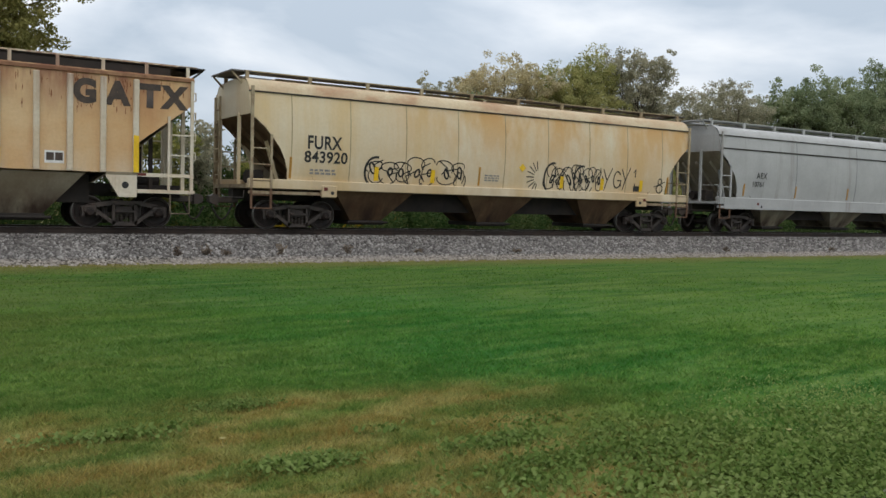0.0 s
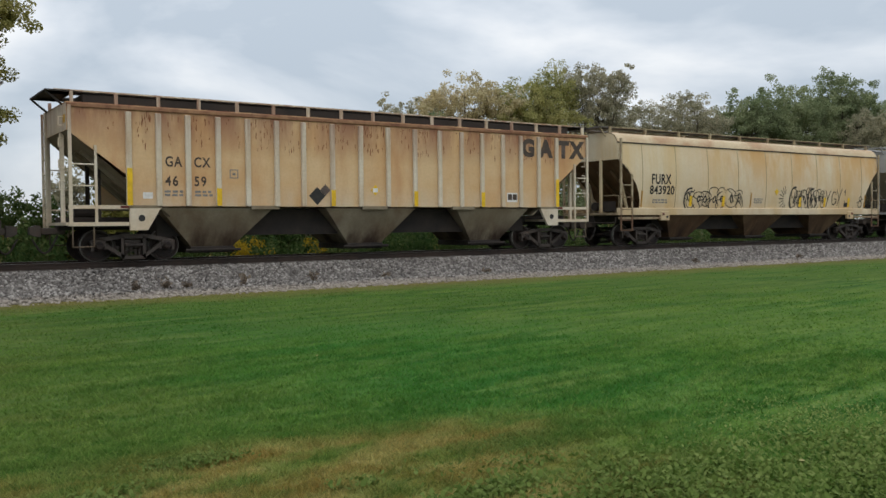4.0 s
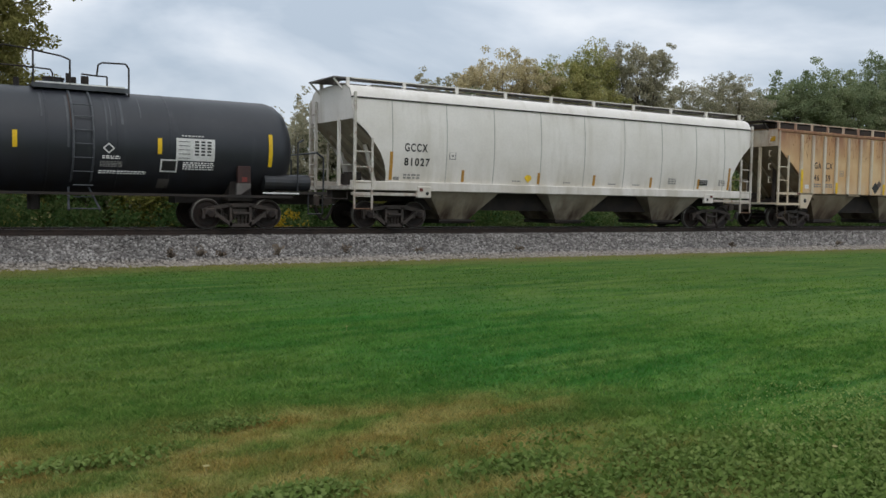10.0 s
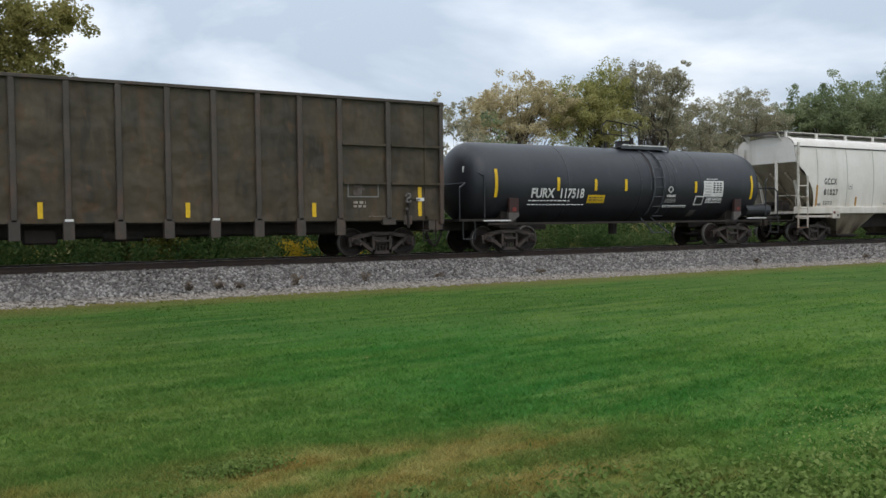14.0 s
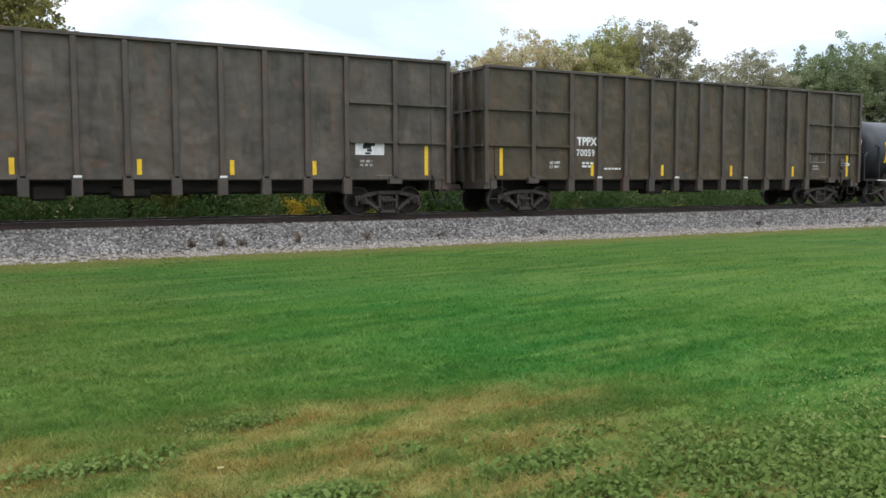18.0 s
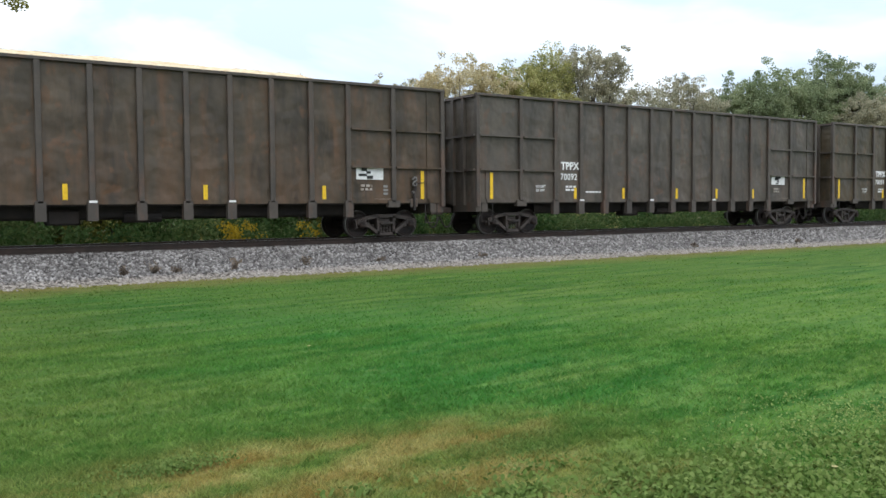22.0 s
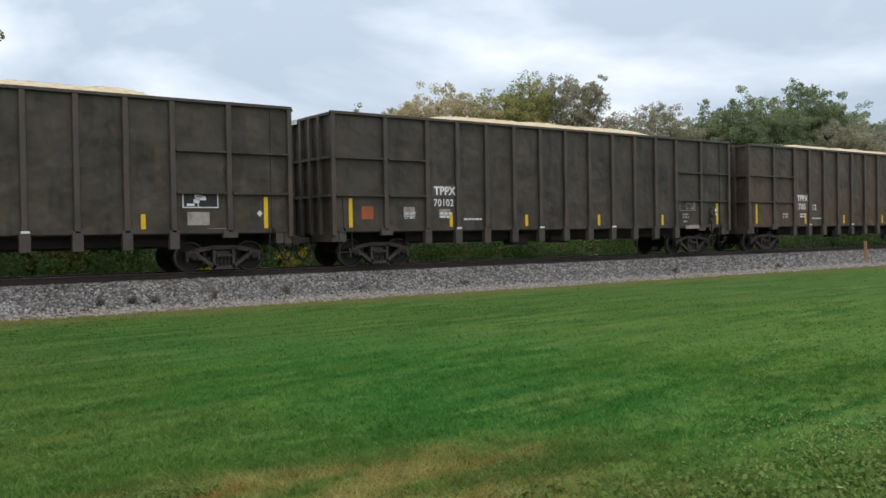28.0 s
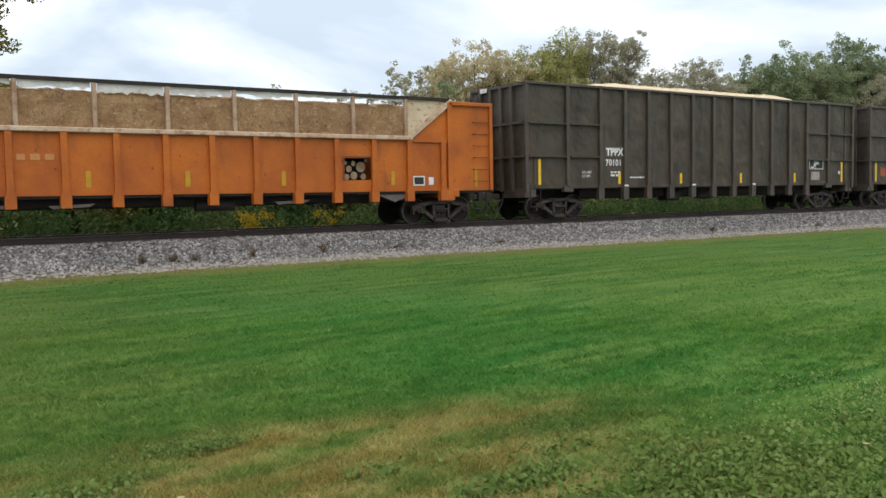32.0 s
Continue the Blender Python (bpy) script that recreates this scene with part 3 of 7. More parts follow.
def grassy(name, blades):
    m = bpy.data.materials.new(name)
    m.use_nodes = True
    t = m.node_tree
    b = t.nodes["Principled BSDF"]
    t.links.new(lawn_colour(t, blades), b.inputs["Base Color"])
    b.inputs["Roughness"].default_value = 0.9
    b.inputs["Specular IOR Level"].default_value = 0.05
    if blades:
        tr = nd(t, "ShaderNodeBsdfTranslucent")
        t.links.new(b.inputs["Base Color"].links[0].from_socket, tr.inputs["Color"])
        mx = nd(t, "ShaderNodeMixShader")
        mx.inputs[0].default_value = 0.45
        t.links.new(b.outputs[0], mx.inputs[1])
        t.links.new(tr.outputs[0], mx.inputs[2])
        t.links.new(mx.outputs[0], t.nodes["Material Output"].inputs["Surface"])
    if not blades:
        g = nd(t, "ShaderNodeNewGeometry")
        n = nd(t, "ShaderNodeTexNoise", Scale=30.0, Detail=4.0)
        t.links.new(g.outputs["Position"], n.inputs["Vector"])
        bp = nd(t, "ShaderNodeBump", Strength=0.6, Distance=0.03)
        t.links.new(n.outputs[0], bp.inputs["Height"])
        t.links.new(bp.outputs[0], b.inputs["Normal"])
    return m


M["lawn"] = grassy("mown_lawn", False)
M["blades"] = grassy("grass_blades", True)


def stony(name, cols, per_stone):
    m = bpy.data.materials.new(name)
    m.use_nodes = True
    t = m.node_tree
    link = t.links.new
    b = t.nodes["Principled BSDF"]
    g = nd(t, "ShaderNodeNewGeometry")
    r = nd(t, "ShaderNodeValToRGB")
    el = r.color_ramp.elements
    fill_ramp(el, cols)
    n = nd(t, "ShaderNodeTexNoise", Scale=0.7, Detail=4.0)
    link(g.outputs["Position"], n.inputs["Vector"])
    if per_stone:
        link(g.outputs["Random Per Island"], r.inputs[0])
    else:
        v = nd(t, "ShaderNodeTexVoronoi", Scale=14.0)
        link(g.outputs["Position"], v.inputs["Vector"])
        link(v.outputs["Color"], r.inputs[0])
        bp = nd(t, "ShaderNodeBump", Strength=0.5, Distance=0.03)
        link(v.outputs["Distance"], bp.inputs["Height"])
        link(bp.outputs[0], b.inputs["Normal"])
    x = nd(t, "ShaderNodeMix")
    x.data_type = "RGBA"
    x.blend_type = "MULTIPLY"
    x.inputs[0].default_value = 1.0
    k = nd(t, "ShaderNodeMapRange")
    k.inputs["From Min"].default_value, k.inputs["From Max"].default_value = 0.3, 0.7
    k.inputs["To Min"].default_value, k.inputs["To Max"].default_value = 0.75, 1.1
    link(n.outputs[0], k.inputs["Value"])
    link(r.outputs[0], x.inputs["A"])
    link(k.outputs[0], x.inputs["B"])
    # a paler, sandier strip where the stones thin out on the lawn
    sp = nd(t, "ShaderNodeSeparateXYZ")
    link(g.outputs["Position"], sp.inputs[0])
    foot = nd(t, "ShaderNodeMapRange")
    foot.inputs["From Min"].default_value, foot.inputs["From Max"].default_value = 19.95, 19.45
    foot.inputs["To Max"].default_value = 0.65
    link(sp.outputs[1], foot.inputs["Value"])
    sand = nd(t, "ShaderNodeMix")
    sand.data_type = "RGBA"
    link(foot.outputs[0], sand.inputs[0])
    link(x.outputs["Result"], sand.inputs["A"])
    sand.inputs["B"].default_value = (0.36, 0.315, 0.265, 1)
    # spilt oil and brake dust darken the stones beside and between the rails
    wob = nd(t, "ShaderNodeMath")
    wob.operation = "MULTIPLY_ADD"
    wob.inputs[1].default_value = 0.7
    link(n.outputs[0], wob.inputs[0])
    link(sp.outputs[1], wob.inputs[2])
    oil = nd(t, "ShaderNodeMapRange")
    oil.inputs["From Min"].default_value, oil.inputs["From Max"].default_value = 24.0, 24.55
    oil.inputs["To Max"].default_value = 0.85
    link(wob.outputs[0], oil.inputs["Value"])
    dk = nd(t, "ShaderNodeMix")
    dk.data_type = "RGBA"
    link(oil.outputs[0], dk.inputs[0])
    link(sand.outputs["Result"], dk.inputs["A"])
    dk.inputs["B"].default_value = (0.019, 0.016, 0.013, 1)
    link(dk.outputs["Result"], b.inputs["Base Color"])
    b.inputs["Roughness"].default_value = 0.95
    b.inputs["Specular IOR Level"].default_value = 0.08
    return m


STONE = [(0.082, 0.073, 0.068), (0.145, 0.132, 0.123), (0.200, 0.185, 0.172), (0.36, 0.34, 0.315)]
# bed tones sit below the stones' to hold the shade in the gaps
BED = [(0.036, 0.033, 0.031), (0.072, 0.066, 0.061), (0.108, 0.100, 0.093), (0.165, 0.154, 0.144)]
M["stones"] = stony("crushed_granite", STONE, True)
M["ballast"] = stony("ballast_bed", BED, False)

# ---- mesh helpers ----
TRACK_Y, RAIL_Z = 25.55, 0.58


def part(name, bm, material, parent=None, label="", smooth=False):
    """Links a bmesh as one mesh object under a thing or part."""
    me = bpy.data.meshes.new(name)
    bmesh.ops.recalc_face_normals(bm, faces=bm.faces)
    bm.to_mesh(me)
    bm.free()
    return part_of(name, me, material, parent, label, smooth)


def part_of(name, me, material, parent=None, label="", smooth=False):
    if material and not me.materials:
        me.materials.append(M[material])
    if smooth:
        me.polygons.foreach_set("use_smooth", [True] * len(me.polygons))
    ob = new(name, me)
    ob.parent = parent
    if label:
        tagged(ob, label)
    return ob


def box(bm, x0, x1, y0, y1, z0, z1, bevel=0.0):
    vs = [bm.verts.new((x, y, z)) for x in (x0, x1) for y in (y0, y1) for z in (z0, z1)]
    fs = [bm.faces.new([vs[i] for i in q]) for q in ((0, 1, 3, 2), (4, 6, 7, 5), (0, 4, 5, 1), (2, 3, 7, 6), (0, 2, 6, 4), (1, 5, 7, 3))]
    if bevel:
        bmesh.ops.bevel(bm, geom=list({e for f in fs for e in f.edges}), offset=bevel, segments=1, affect="EDGES")
    return bm


def boxed(*a, bevel=0.0):
    return box(bmesh.new(), *a, bevel=bevel)


def prism(bm, pts, y0, y1):
    """An outline in x and z, drawn out from y0 to y1."""
    a = [bm.verts.new((x, y0, z)) for x, z in pts]
    b = [bm.verts.new((x, y1, z)) for x, z in pts]
    n = len(pts)
    bm.faces.new(a)
    bm.faces.new(b[::-1])
    for i in range(n):
        bm.faces.new((a[i], b[i], b[(i + 1) % n], a[(i + 1) % n]))
    return bm


def tube(bm, p0, p1, r, n=8, r1=None):
    p0, p1 = Vector(p0), Vector(p1)
    d = p1 - p0
    m = Matrix.Translation(p0) @ d.to_track_quat("Z", "Y").to_matrix().to_4x4()
    rings = []
    for h, rr in ((0, r), (d.length, r if r1 is None else r1)):
        rings.append([bm.verts.new(m @ Vector((rr * math.cos(k * math.tau / n), rr * math.sin(k * math.tau / n), h))) for k in range(n)])
    for k in range(n):
        bm.faces.new((rings[0][k], rings[0][(k + 1) % n], rings[1][(k + 1) % n], rings[1][k]))
    bm.faces.new(rings[0][::-1])
    bm.faces.new(rings[1])
    return bm


def pipe(bm, pts, r, n=6):
    for a, b in zip(pts, pts[1:]):
        tube(bm, a, b, r, n)
    return bm


def beam(bm, p0, p1, w, h):
    """A bar between two points, w wide across y and h deep."""
    p0, p1 = Vector(p0), Vector(p1)
    d = (p1 - p0).normalized()
    side = Vector((0, 1, 0)) * w / 2
    up = d.cross(Vector((0, 1, 0))).normalized() * h / 2
    vs = [bm.verts.new(p + s * side + u * up) for p in (p0, p1) for s in (-1, 1) for u in (-1, 1)]
    for q in ((0, 1, 3, 2), (4, 6, 7, 5), (0, 4, 5, 1), (2, 3, 7, 6), (0, 2, 6, 4), (1, 5, 7, 3)):
        bm.faces.new([vs[i] for i in q])
    return bm


def lathe_y(bm, profile, n=28):
    """A profile of (y, radius) turned round the y axis."""
    rings = [[bm.verts.new((r * math.cos(k * math.tau / n), y, r * math.sin(k * math.tau / n))) for k in range(n)] for y, r in profile]
    for a, b in zip(rings, rings[1:]):
        for k in range(n):
            bm.faces.new((a[k], a[(k + 1) % n], b[(k + 1) % n], b[k]))
    bm.faces.new(rings[0])
    bm.faces.new(rings[-1][::-1])
    return bm


def lettering(parent, text, x, z, size, material, wrap, name="marking", label="", stretch=1.0, gap=1.0, bold=0.03):
    """Characters on the side that faces the lawn: x of their left end, z of their foot; wrap(z) gives the side's distance from the track's middle."""
    cu = bpy.data.curves.new("text", "FONT")
    cu.body, cu.size, cu.space_character = text, size / 0.73, gap
    cu.offset = size * bold
    tmp = bpy.data.objects.new("text", cu)
    me = bpy.data.meshes.new_from_object(tmp)
    bpy.data.objects.remove(tmp)
    bpy.data.curves.remove(cu)
    for v in me.vertices:
        zz = z + v.co.y
        v.co = (x + v.co.x * stretch, -wrap(zz) - 0.012, zz)
    me.materials.clear()
    return part_of(name, me, material, parent, label)


def plaque(parent, x, z, w, h, material, wrap, name="stencil", label="", out=0.008):
    """A thin flat mark on the near side."""
    bm = bmesh.new()
    n = max(1, int(h / 0.06))
    rows = [[bm.verts.new((x + dx, -wrap(z + h * i / n) - out, z + h * i / n)) for dx in (0, w)] for i in range(n + 1)]
    back = [[bm.verts.new((x + dx, -wrap(z + h * i / n) + 0.002, z + h * i / n)) for dx in (0, w)] for i in range(n + 1)]
    for a, b in zip(rows, rows[1:]):
        bm.faces.new((a[0], a[1], b[1], b[0]))
    for i in range(n):
        for k in (0, 1):
            bm.faces.new((rows[i][k], rows[i + 1][k], back[i + 1][k], back[i][k]))
    bm.faces.new((rows[0][0], rows[0][1], back[0][1], back[0][0]))
    bm.faces.new((rows[-1][0], rows[-1][1], back[-1][1], back[-1][0]))
    return part(name, bm, material, parent, label)


def small_print(parent, x, z, w, rows, material, wrap, size=0.06):
    """Lines of print too small to read: plain bars, word by word."""
    rnd = random.Random(int(x * 100) + rows)
    bm = bmesh.new()
    for i in range(rows):
        zz, xx = z - i * size * 1.6, x
        while xx < x + w:
            ww = rnd.uniform(1.2, 3.0) * size
            y = -wrap(zz) - 0.010
            box(bm, xx, min(xx + ww, x + w), y, y + 0.008, zz, zz + size)
            xx += ww + size * 0.8
    return tagged(part("small_print", bm, material, parent), "lines of print too small to read", kind="stuff")


def mesh_np(name, verts, faces, material, parent=None, label=""):
    """A mesh from arrays; all faces have the same number of corners."""
    me = bpy.data.meshes.new(name)
    verts, faces = np.asarray(verts, np.float32), np.asarray(faces, np.int32)
    me.vertices.add(len(verts))
    me.vertices.foreach_set("co", verts.ravel())
    k = faces.shape[1]
    me.loops.add(faces.size)
    me.loops.foreach_set("vertex_index", faces.ravel())
    me.polygons.add(len(faces))
    me.polygons.foreach_set("loop_start", np.arange(0, faces.size, k, dtype=np.int32))
    me.update(calc_edges=True)
    return part_of(name, me, material, parent, label)

# ---- ground, ballast, track ----
def make_ground():
    bm = bmesh.new()
    xs = [-3000, -200, -60, -20, 0, 20, 40, 70, 120, 300, 3000]
    ys = [-3000, -200, -40, -5, 3.3, 8, 14, 19.5, 24, 30, 40, 80, 200, 3000]
    grid = [[bm.verts.new((x, y, 0.0)) for y in ys] for x in xs]
    for a, b in zip(grid, grid[1:]):
        for i in range(len(ys) - 1):
            bm.faces.new((a[i], b[i], b[i + 1], a[i + 1]))
    tagged(part("ground", bm, "lawn"), "mown green lawn with a dry brown band, flat to the horizon", "lawn", kind="structure")


def make_ballast():
    # cross-section: foot of the stones on the lawn, slope, shoulder, and the same behind
    sec = [(19.05, -0.02), (19.85, 0.07), (21.2, 0.14), (22.6, 0.30), (23.3, 0.40), (27.8, 0.40), (29.6, -0.02)]
    bm = bmesh.new()
    rnd = random.Random(3)
    xs = [-400, -150] + list(np.arange(-60, 121, 1.5)) + [250, 600]
    prev = None
    for x in xs:
        row = [bm.verts.new((x, y + (rnd.uniform(-0.12, 0.12) if i == 0 else 0), z + rnd.uniform(-0.02, 0.02) * (0 < i < 6))) for i, (y, z) in enumerate(sec)]
        if prev:
            for i in range(len(sec) - 1):
                bm.faces.new((prev[i], row[i], row[i + 1], prev[i + 1]))
        prev = row
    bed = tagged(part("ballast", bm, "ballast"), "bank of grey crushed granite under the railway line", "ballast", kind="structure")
    # loose stones on the bank
    rng = np.random.default_rng(5)
    n = 80000
    x = np.concatenate([rng.uniform(-6, 26, n // 2), rng.uniform(26, 75, n // 2)])
    y = 18.85 + (rng.random(n) ** 0.85) * 5.1
    thin = (y < 19.35) & (rng.random(n) < 0.55)
    x, y = x[~thin], y[~thin]
    n = len(x)
    z = np.interp(y, [s[0] for s in sec], [s[1] for s in sec])
    size = rng.uniform(0.024, 0.060, n) * np.where(x > 26, 1.25, 1.0)
    octa = np.array([(1, 0, 0), (-1, 0, 0), (0, 1, 0), (0, -1, 0), (0, 0, 1), (0, 0, -1)], float)
    tri = np.array([(0, 2, 4), (2, 1, 4), (1, 3, 4), (3, 0, 4), (2, 0, 5), (1, 2, 5), (3, 1, 5), (0, 3, 5)])
    v = octa[None] * rng.uniform(0.6, 1.4, (n, 6, 1)) + rng.normal(0, 0.2, (n, 6, 3))
    a = rng.uniform(0, math.tau, n)
    c, s = np.cos(a)[:, None], np.sin(a)[:, None]
    v = np.stack([v[..., 0] * c - v[..., 1] * s, v[..., 0] * s + v[..., 1] * c, v[..., 2] * 0.75], -1) * size[:, None, None]
    v += np.stack([x, y, z + size * 0.25], -1)[:, None]
    f = (tri[None] + (np.arange(n) * 6)[:, None, None]).reshape(-1, 3)
    tagged(mesh_np("ballast_stones", v.reshape(-1, 3), f, "stones", bed), "loose angular grey and white stones", kind="stuff")


def make_track():
    # rail profile: foot, web, head
    pro = [(-0.075, 0), (0.075, 0), (0.075, 0.012), (0.012, 0.03), (0.012, 0.135), (0.036, 0.145), (0.036, 0.18), (-0.036, 0.18), (-0.036, 0.145), (-0.012, 0.135), (-0.012, 0.03), (-0.075, 0.012)]
    for side in (-1, 1):
        bm = bmesh.new()
        y0 = TRACK_Y + side * 0.755
        ends = [[bm.verts.new((x, y0 + py, RAIL_Z - 0.18 + pz)) for py, pz in pro] for x in (-400, 600)]
        for i in range(len(pro)):
            j = (i + 1) % len(pro)
            bm.faces.new((ends[0][i], ends[1][i], ends[1][j], ends[0][j]))
        r = tagged(part("rail", bm, "rail"), "rust-brown steel rail with a worn bright head", "rail", kind="structure")
        part("rail_head", boxed(-400, 600, y0 - 0.030, y0 + 0.030, RAIL_Z, RAIL_Z + 0.003), "railtop", r, "bright worn running surface")
    me = None
    for i in range(170):
        x = -30 + i * 0.55
        if me is None:
            o = part("tie", boxed(-0.115, 0.115, -1.3, 1.3, -0.17, 0, bevel=0.012), "tie")
            me = o.data
        else:
            o = new("tie", me)
        o.location = (x, TRACK_Y + random.uniform(-0.02, 0.02), RAIL_Z - 0.182)
        o.rotation_euler.z = random.uniform(-0.012, 0.012)
        tagged(o, "dark creosoted wooden tie under the rails", "railway tie", "ties under the rails")


make_ground()
make_ballast()
make_track()

# ---- grass, clover, weeds, trees ----
def make_blades():
    """Blades of grass over the part of the lawn that lies near the camera."""
    rng = np.random.default_rng(11)
    vs, n0 = [], 0
    for r0, r1, count, tall, wide in ((2.7, 6.6, 105000, 0.034, 0.0045), (5.6, 11.5, 85000, 0.034, 0.0075), (9.5, 20.0, 45000, 0.020, 0.014), (17.0, 45.0, 16000, 0.018, 0.030)):
        a = np.radians(rng.uniform(-2, 68, count))
        r = np.sqrt(rng.uniform(r0 * r0, r1 * r1, count)) * np.clip(rng.normal(1.0, 0.07, count), 0.85, 1.2)
        x, y = r * np.sin(a), 0.2 + r * np.cos(a)
        keep = y < 19.15 + 0.25 * np.sin(x * 2.1) + rng.normal(0, 0.12, count)
        # the clover keeps the grass thin
        keep &= ~((x > 2.8 + 0.5 * (y - 3.6)) & (y < 4.6) & (rng.random(count) < 0.65))
        x, y = x[keep], y[keep]
        n = len(x)
        # uneven mowing: blades stand taller in tufts
        tuft = 0.5 + 0.5 * np.sin(x * 7.3 + 2.1 * np.sin(y * 5.1)) * np.sin(y * 8.7 + 1.9 * np.sin(x * 4.3 + 1.0))
        h = tall * rng.uniform(0.5, 1.35, n) * (0.55 + 0.95 * tuft)
        t = rng.uniform(0, math.tau, n)
        w = wide * rng.uniform(0.7, 1.4, n)
        lean = rng.normal(0, 0.95, (n, 2)) * h[:, None]
        dx, dy = np.cos(t) * w, np.sin(t) * w
        tri = np.stack([np.stack([x - dx, y - dy, np.full(n, -0.004)], -1), np.stack([x + dx, y + dy, np.full(n, -0.004)], -1), np.stack([x + lean[:, 0], y + lean[:, 1], h], -1)], 1)
        vs.append(tri.reshape(-1, 3))
    v = np.concatenate(vs)
    f = np.arange(len(v)).reshape(-1, 3)
    tagged(mesh_np("grass", v, f, "blades"), "short mown grass, green with dry brown patches", "grass", kind="stuff")


def leaf_cloud(centres, radii, per, size, rng, flat=0.0, shape=1.0):
    """Leaves strewn round the centres: folded diamonds, four corners each."""
    c = np.repeat(np.asarray(centres, float), per, axis=0)
    rr = np.repeat(np.asarray(radii, float), per)
    n = len(c)
    d = rng.normal(0, 1, (n, 3))
    d /= np.linalg.norm(d, axis=1)[:, None]
    p = c + d * (rr * rng.random(n) ** 0.45)[:, None] * np.array([1, 1, shape])
    u = rng.normal(0, 1, (n, 3)) * np.array([1, 1, 1 - flat])
    u /= np.linalg.norm(u, axis=1)[:, None]
    w = np.cross(u, rng.normal(0, 1, (n, 3)) * np.array([0.3, 0.3, 1]) if flat else rng.normal(0, 1, (n, 3)))
    w /= np.linalg.norm(w, axis=1)[:, None] + 1e-6
    s = (size * rng.uniform(0.6, 1.35, n))[:, None]
    q = np.stack([p - u * s, p + w * s * 0.55, p + u * s, p - w * s * 0.55], 1)
    return q.reshape(-1, 3), np.arange(4 * n).reshape(-1, 4)


def make_clover():
    rng = np.random.default_rng(21)
    n = 230000
    x, y = rng.uniform(1.0, 9.0, n), rng.uniform(1.6, 6.6, n)
    edge = 4.85 - 0.05 * (x - 4.0) + rng.normal(0, 0.25, n) + 0.5 * np.sin(x * 2.3) * 0.5
    right = (x > 2.75 + 0.35 * np.sin(y * 5) + 0.5 * (y - 3.6) + rng.normal(0, 0.35, n)) & (y < edge)
    blot = 0.5 + 0.5 * np.sin(x * 4.1 + 1.3 * np.sin(y * 5.2)) * np.sin(y * 6.3 + 1.7 * np.sin(x * 3.1))
    prob = np.where(right, np.clip((edge - y) / 2.4, 0, 1) ** 1.5 * np.clip(0.25 + blot, 0, 1), 0)
    for cx, cy, rx, ry in ((1.72, 5.62, 0.42, 0.16), (1.62, 4.15, 0.32, 0.14), (0.75, 5.1, 0.5, 0.12), (2.9, 4.05, 0.45, 0.14), (2.3, 4.6, 0.2, 0.1)):
        e = ((x - cx) / rx) ** 2 + ((y - cy) / ry) ** 2
        prob = np.maximum(prob, np.clip(1.3 - e, 0, 1) * 0.25)
    k = rng.random(n) < prob * 1.1
    x, y = x[k], y[k]
    # more in the small patches
    for cx, cy, rx, ry, m in ((1.70, 5.66, 0.36, 0.15, 1500), (1.62, 4.15, 0.34, 0.15, 600), (2.9, 4.05, 0.4, 0.14, 500), (0.75, 5.2, 0.5, 0.14, 600), (1.25, 5.3, 0.25, 0.10, 160), (3.6, 4.9, 0.4, 0.14, 160)):
        x, y = np.concatenate([x, rng.normal(cx, rx * 0.5, m)]), np.concatenate([y, rng.normal(cy, ry * 0.5, m)])
    n = len(x)
    z = rng.uniform(0.010, 0.055, n)
    a = rng.uniform(0, math.tau, n)
    s = rng.uniform(0.007, 0.0175, n) * np.where(y + 0.35 * x < 5.7, 1.0, 0.62)
    tilt = rng.normal(0, 0.6, (n, 2))
    ang = np.array([0, 50, 110, 180, 250, 310]) * math.pi / 180
    rad = np.array([1.15, 0.9, 0.85, 1.0, 0.85, 0.9])
    px = np.cos(ang[None] + a[:, None]) * rad * s[:, None]
    py = np.sin(ang[None] + a[:, None]) * rad * s[:, None]
    pz = z[:, None] + px * tilt[:, :1] + py * tilt[:, 1:]
    v = np.stack([x[:, None] + px, y[:, None] + py, pz], -1).reshape(-1, 3)
    tagged(mesh_np("clover", v, np.arange(len(v)).reshape(-1, 6), "leaf_clover"), "patches of broad-leaved clover and creeping weeds in the lawn", "clover", kind="stuff")


M["leaf_clover"] = leafy("clover_leaves", [(0.068, 0.120, 0.021), (0.150, 0.212, 0.050), (0.275, 0.330, 0.115)], trans=0.35)


def make_weeds():
    """A tangle of weeds along the far side of the line."""
    rng = np.random.default_rng(31)
    n = 1500
    x = rng.uniform(-4, 95, n)
    y = rng.uniform(29.6, 36.0, n)
    h = (0.70 + 0.17 * (y - 29.5)) * rng.uniform(0.55, 1.25, n) * (1 + 0.35 * np.sin(x * 0.55) * np.sin(x * 0.23 + 1))
    c, r = [], []
    for k in range(n):
        for z in np.arange(0.15, h[k] + 0.2, 0.3):
            c.append((x[k] + rng.normal(0, 0.12), y[k] + rng.normal(0, 0.12), z))
            r.append(0.33)
    v, f = leaf_cloud(c, r, 22, 0.08, rng)
    tagged(mesh_np("weeds", v, f, "leaf_weed"), "dense green weeds along the far side of the railway line", "weeds", kind="stuff")
    c = []
    for cx, m in ((11.9, 20), (14.6, 6)):
        for _ in range(m):
            c.append((cx + rng.normal(0, 0.40), 30.2 + rng.normal(0, 0.35), rng.uniform(0.25, 0.95)))
    v, f = leaf_cloud(c, [0.22] * len(c), 36, 0.055, rng)
    tagged(mesh_np("goldenrod", v, f, "leaf_gold"), "yellow goldenrod in bloom among the weeds", "goldenrod", kind="stuff")


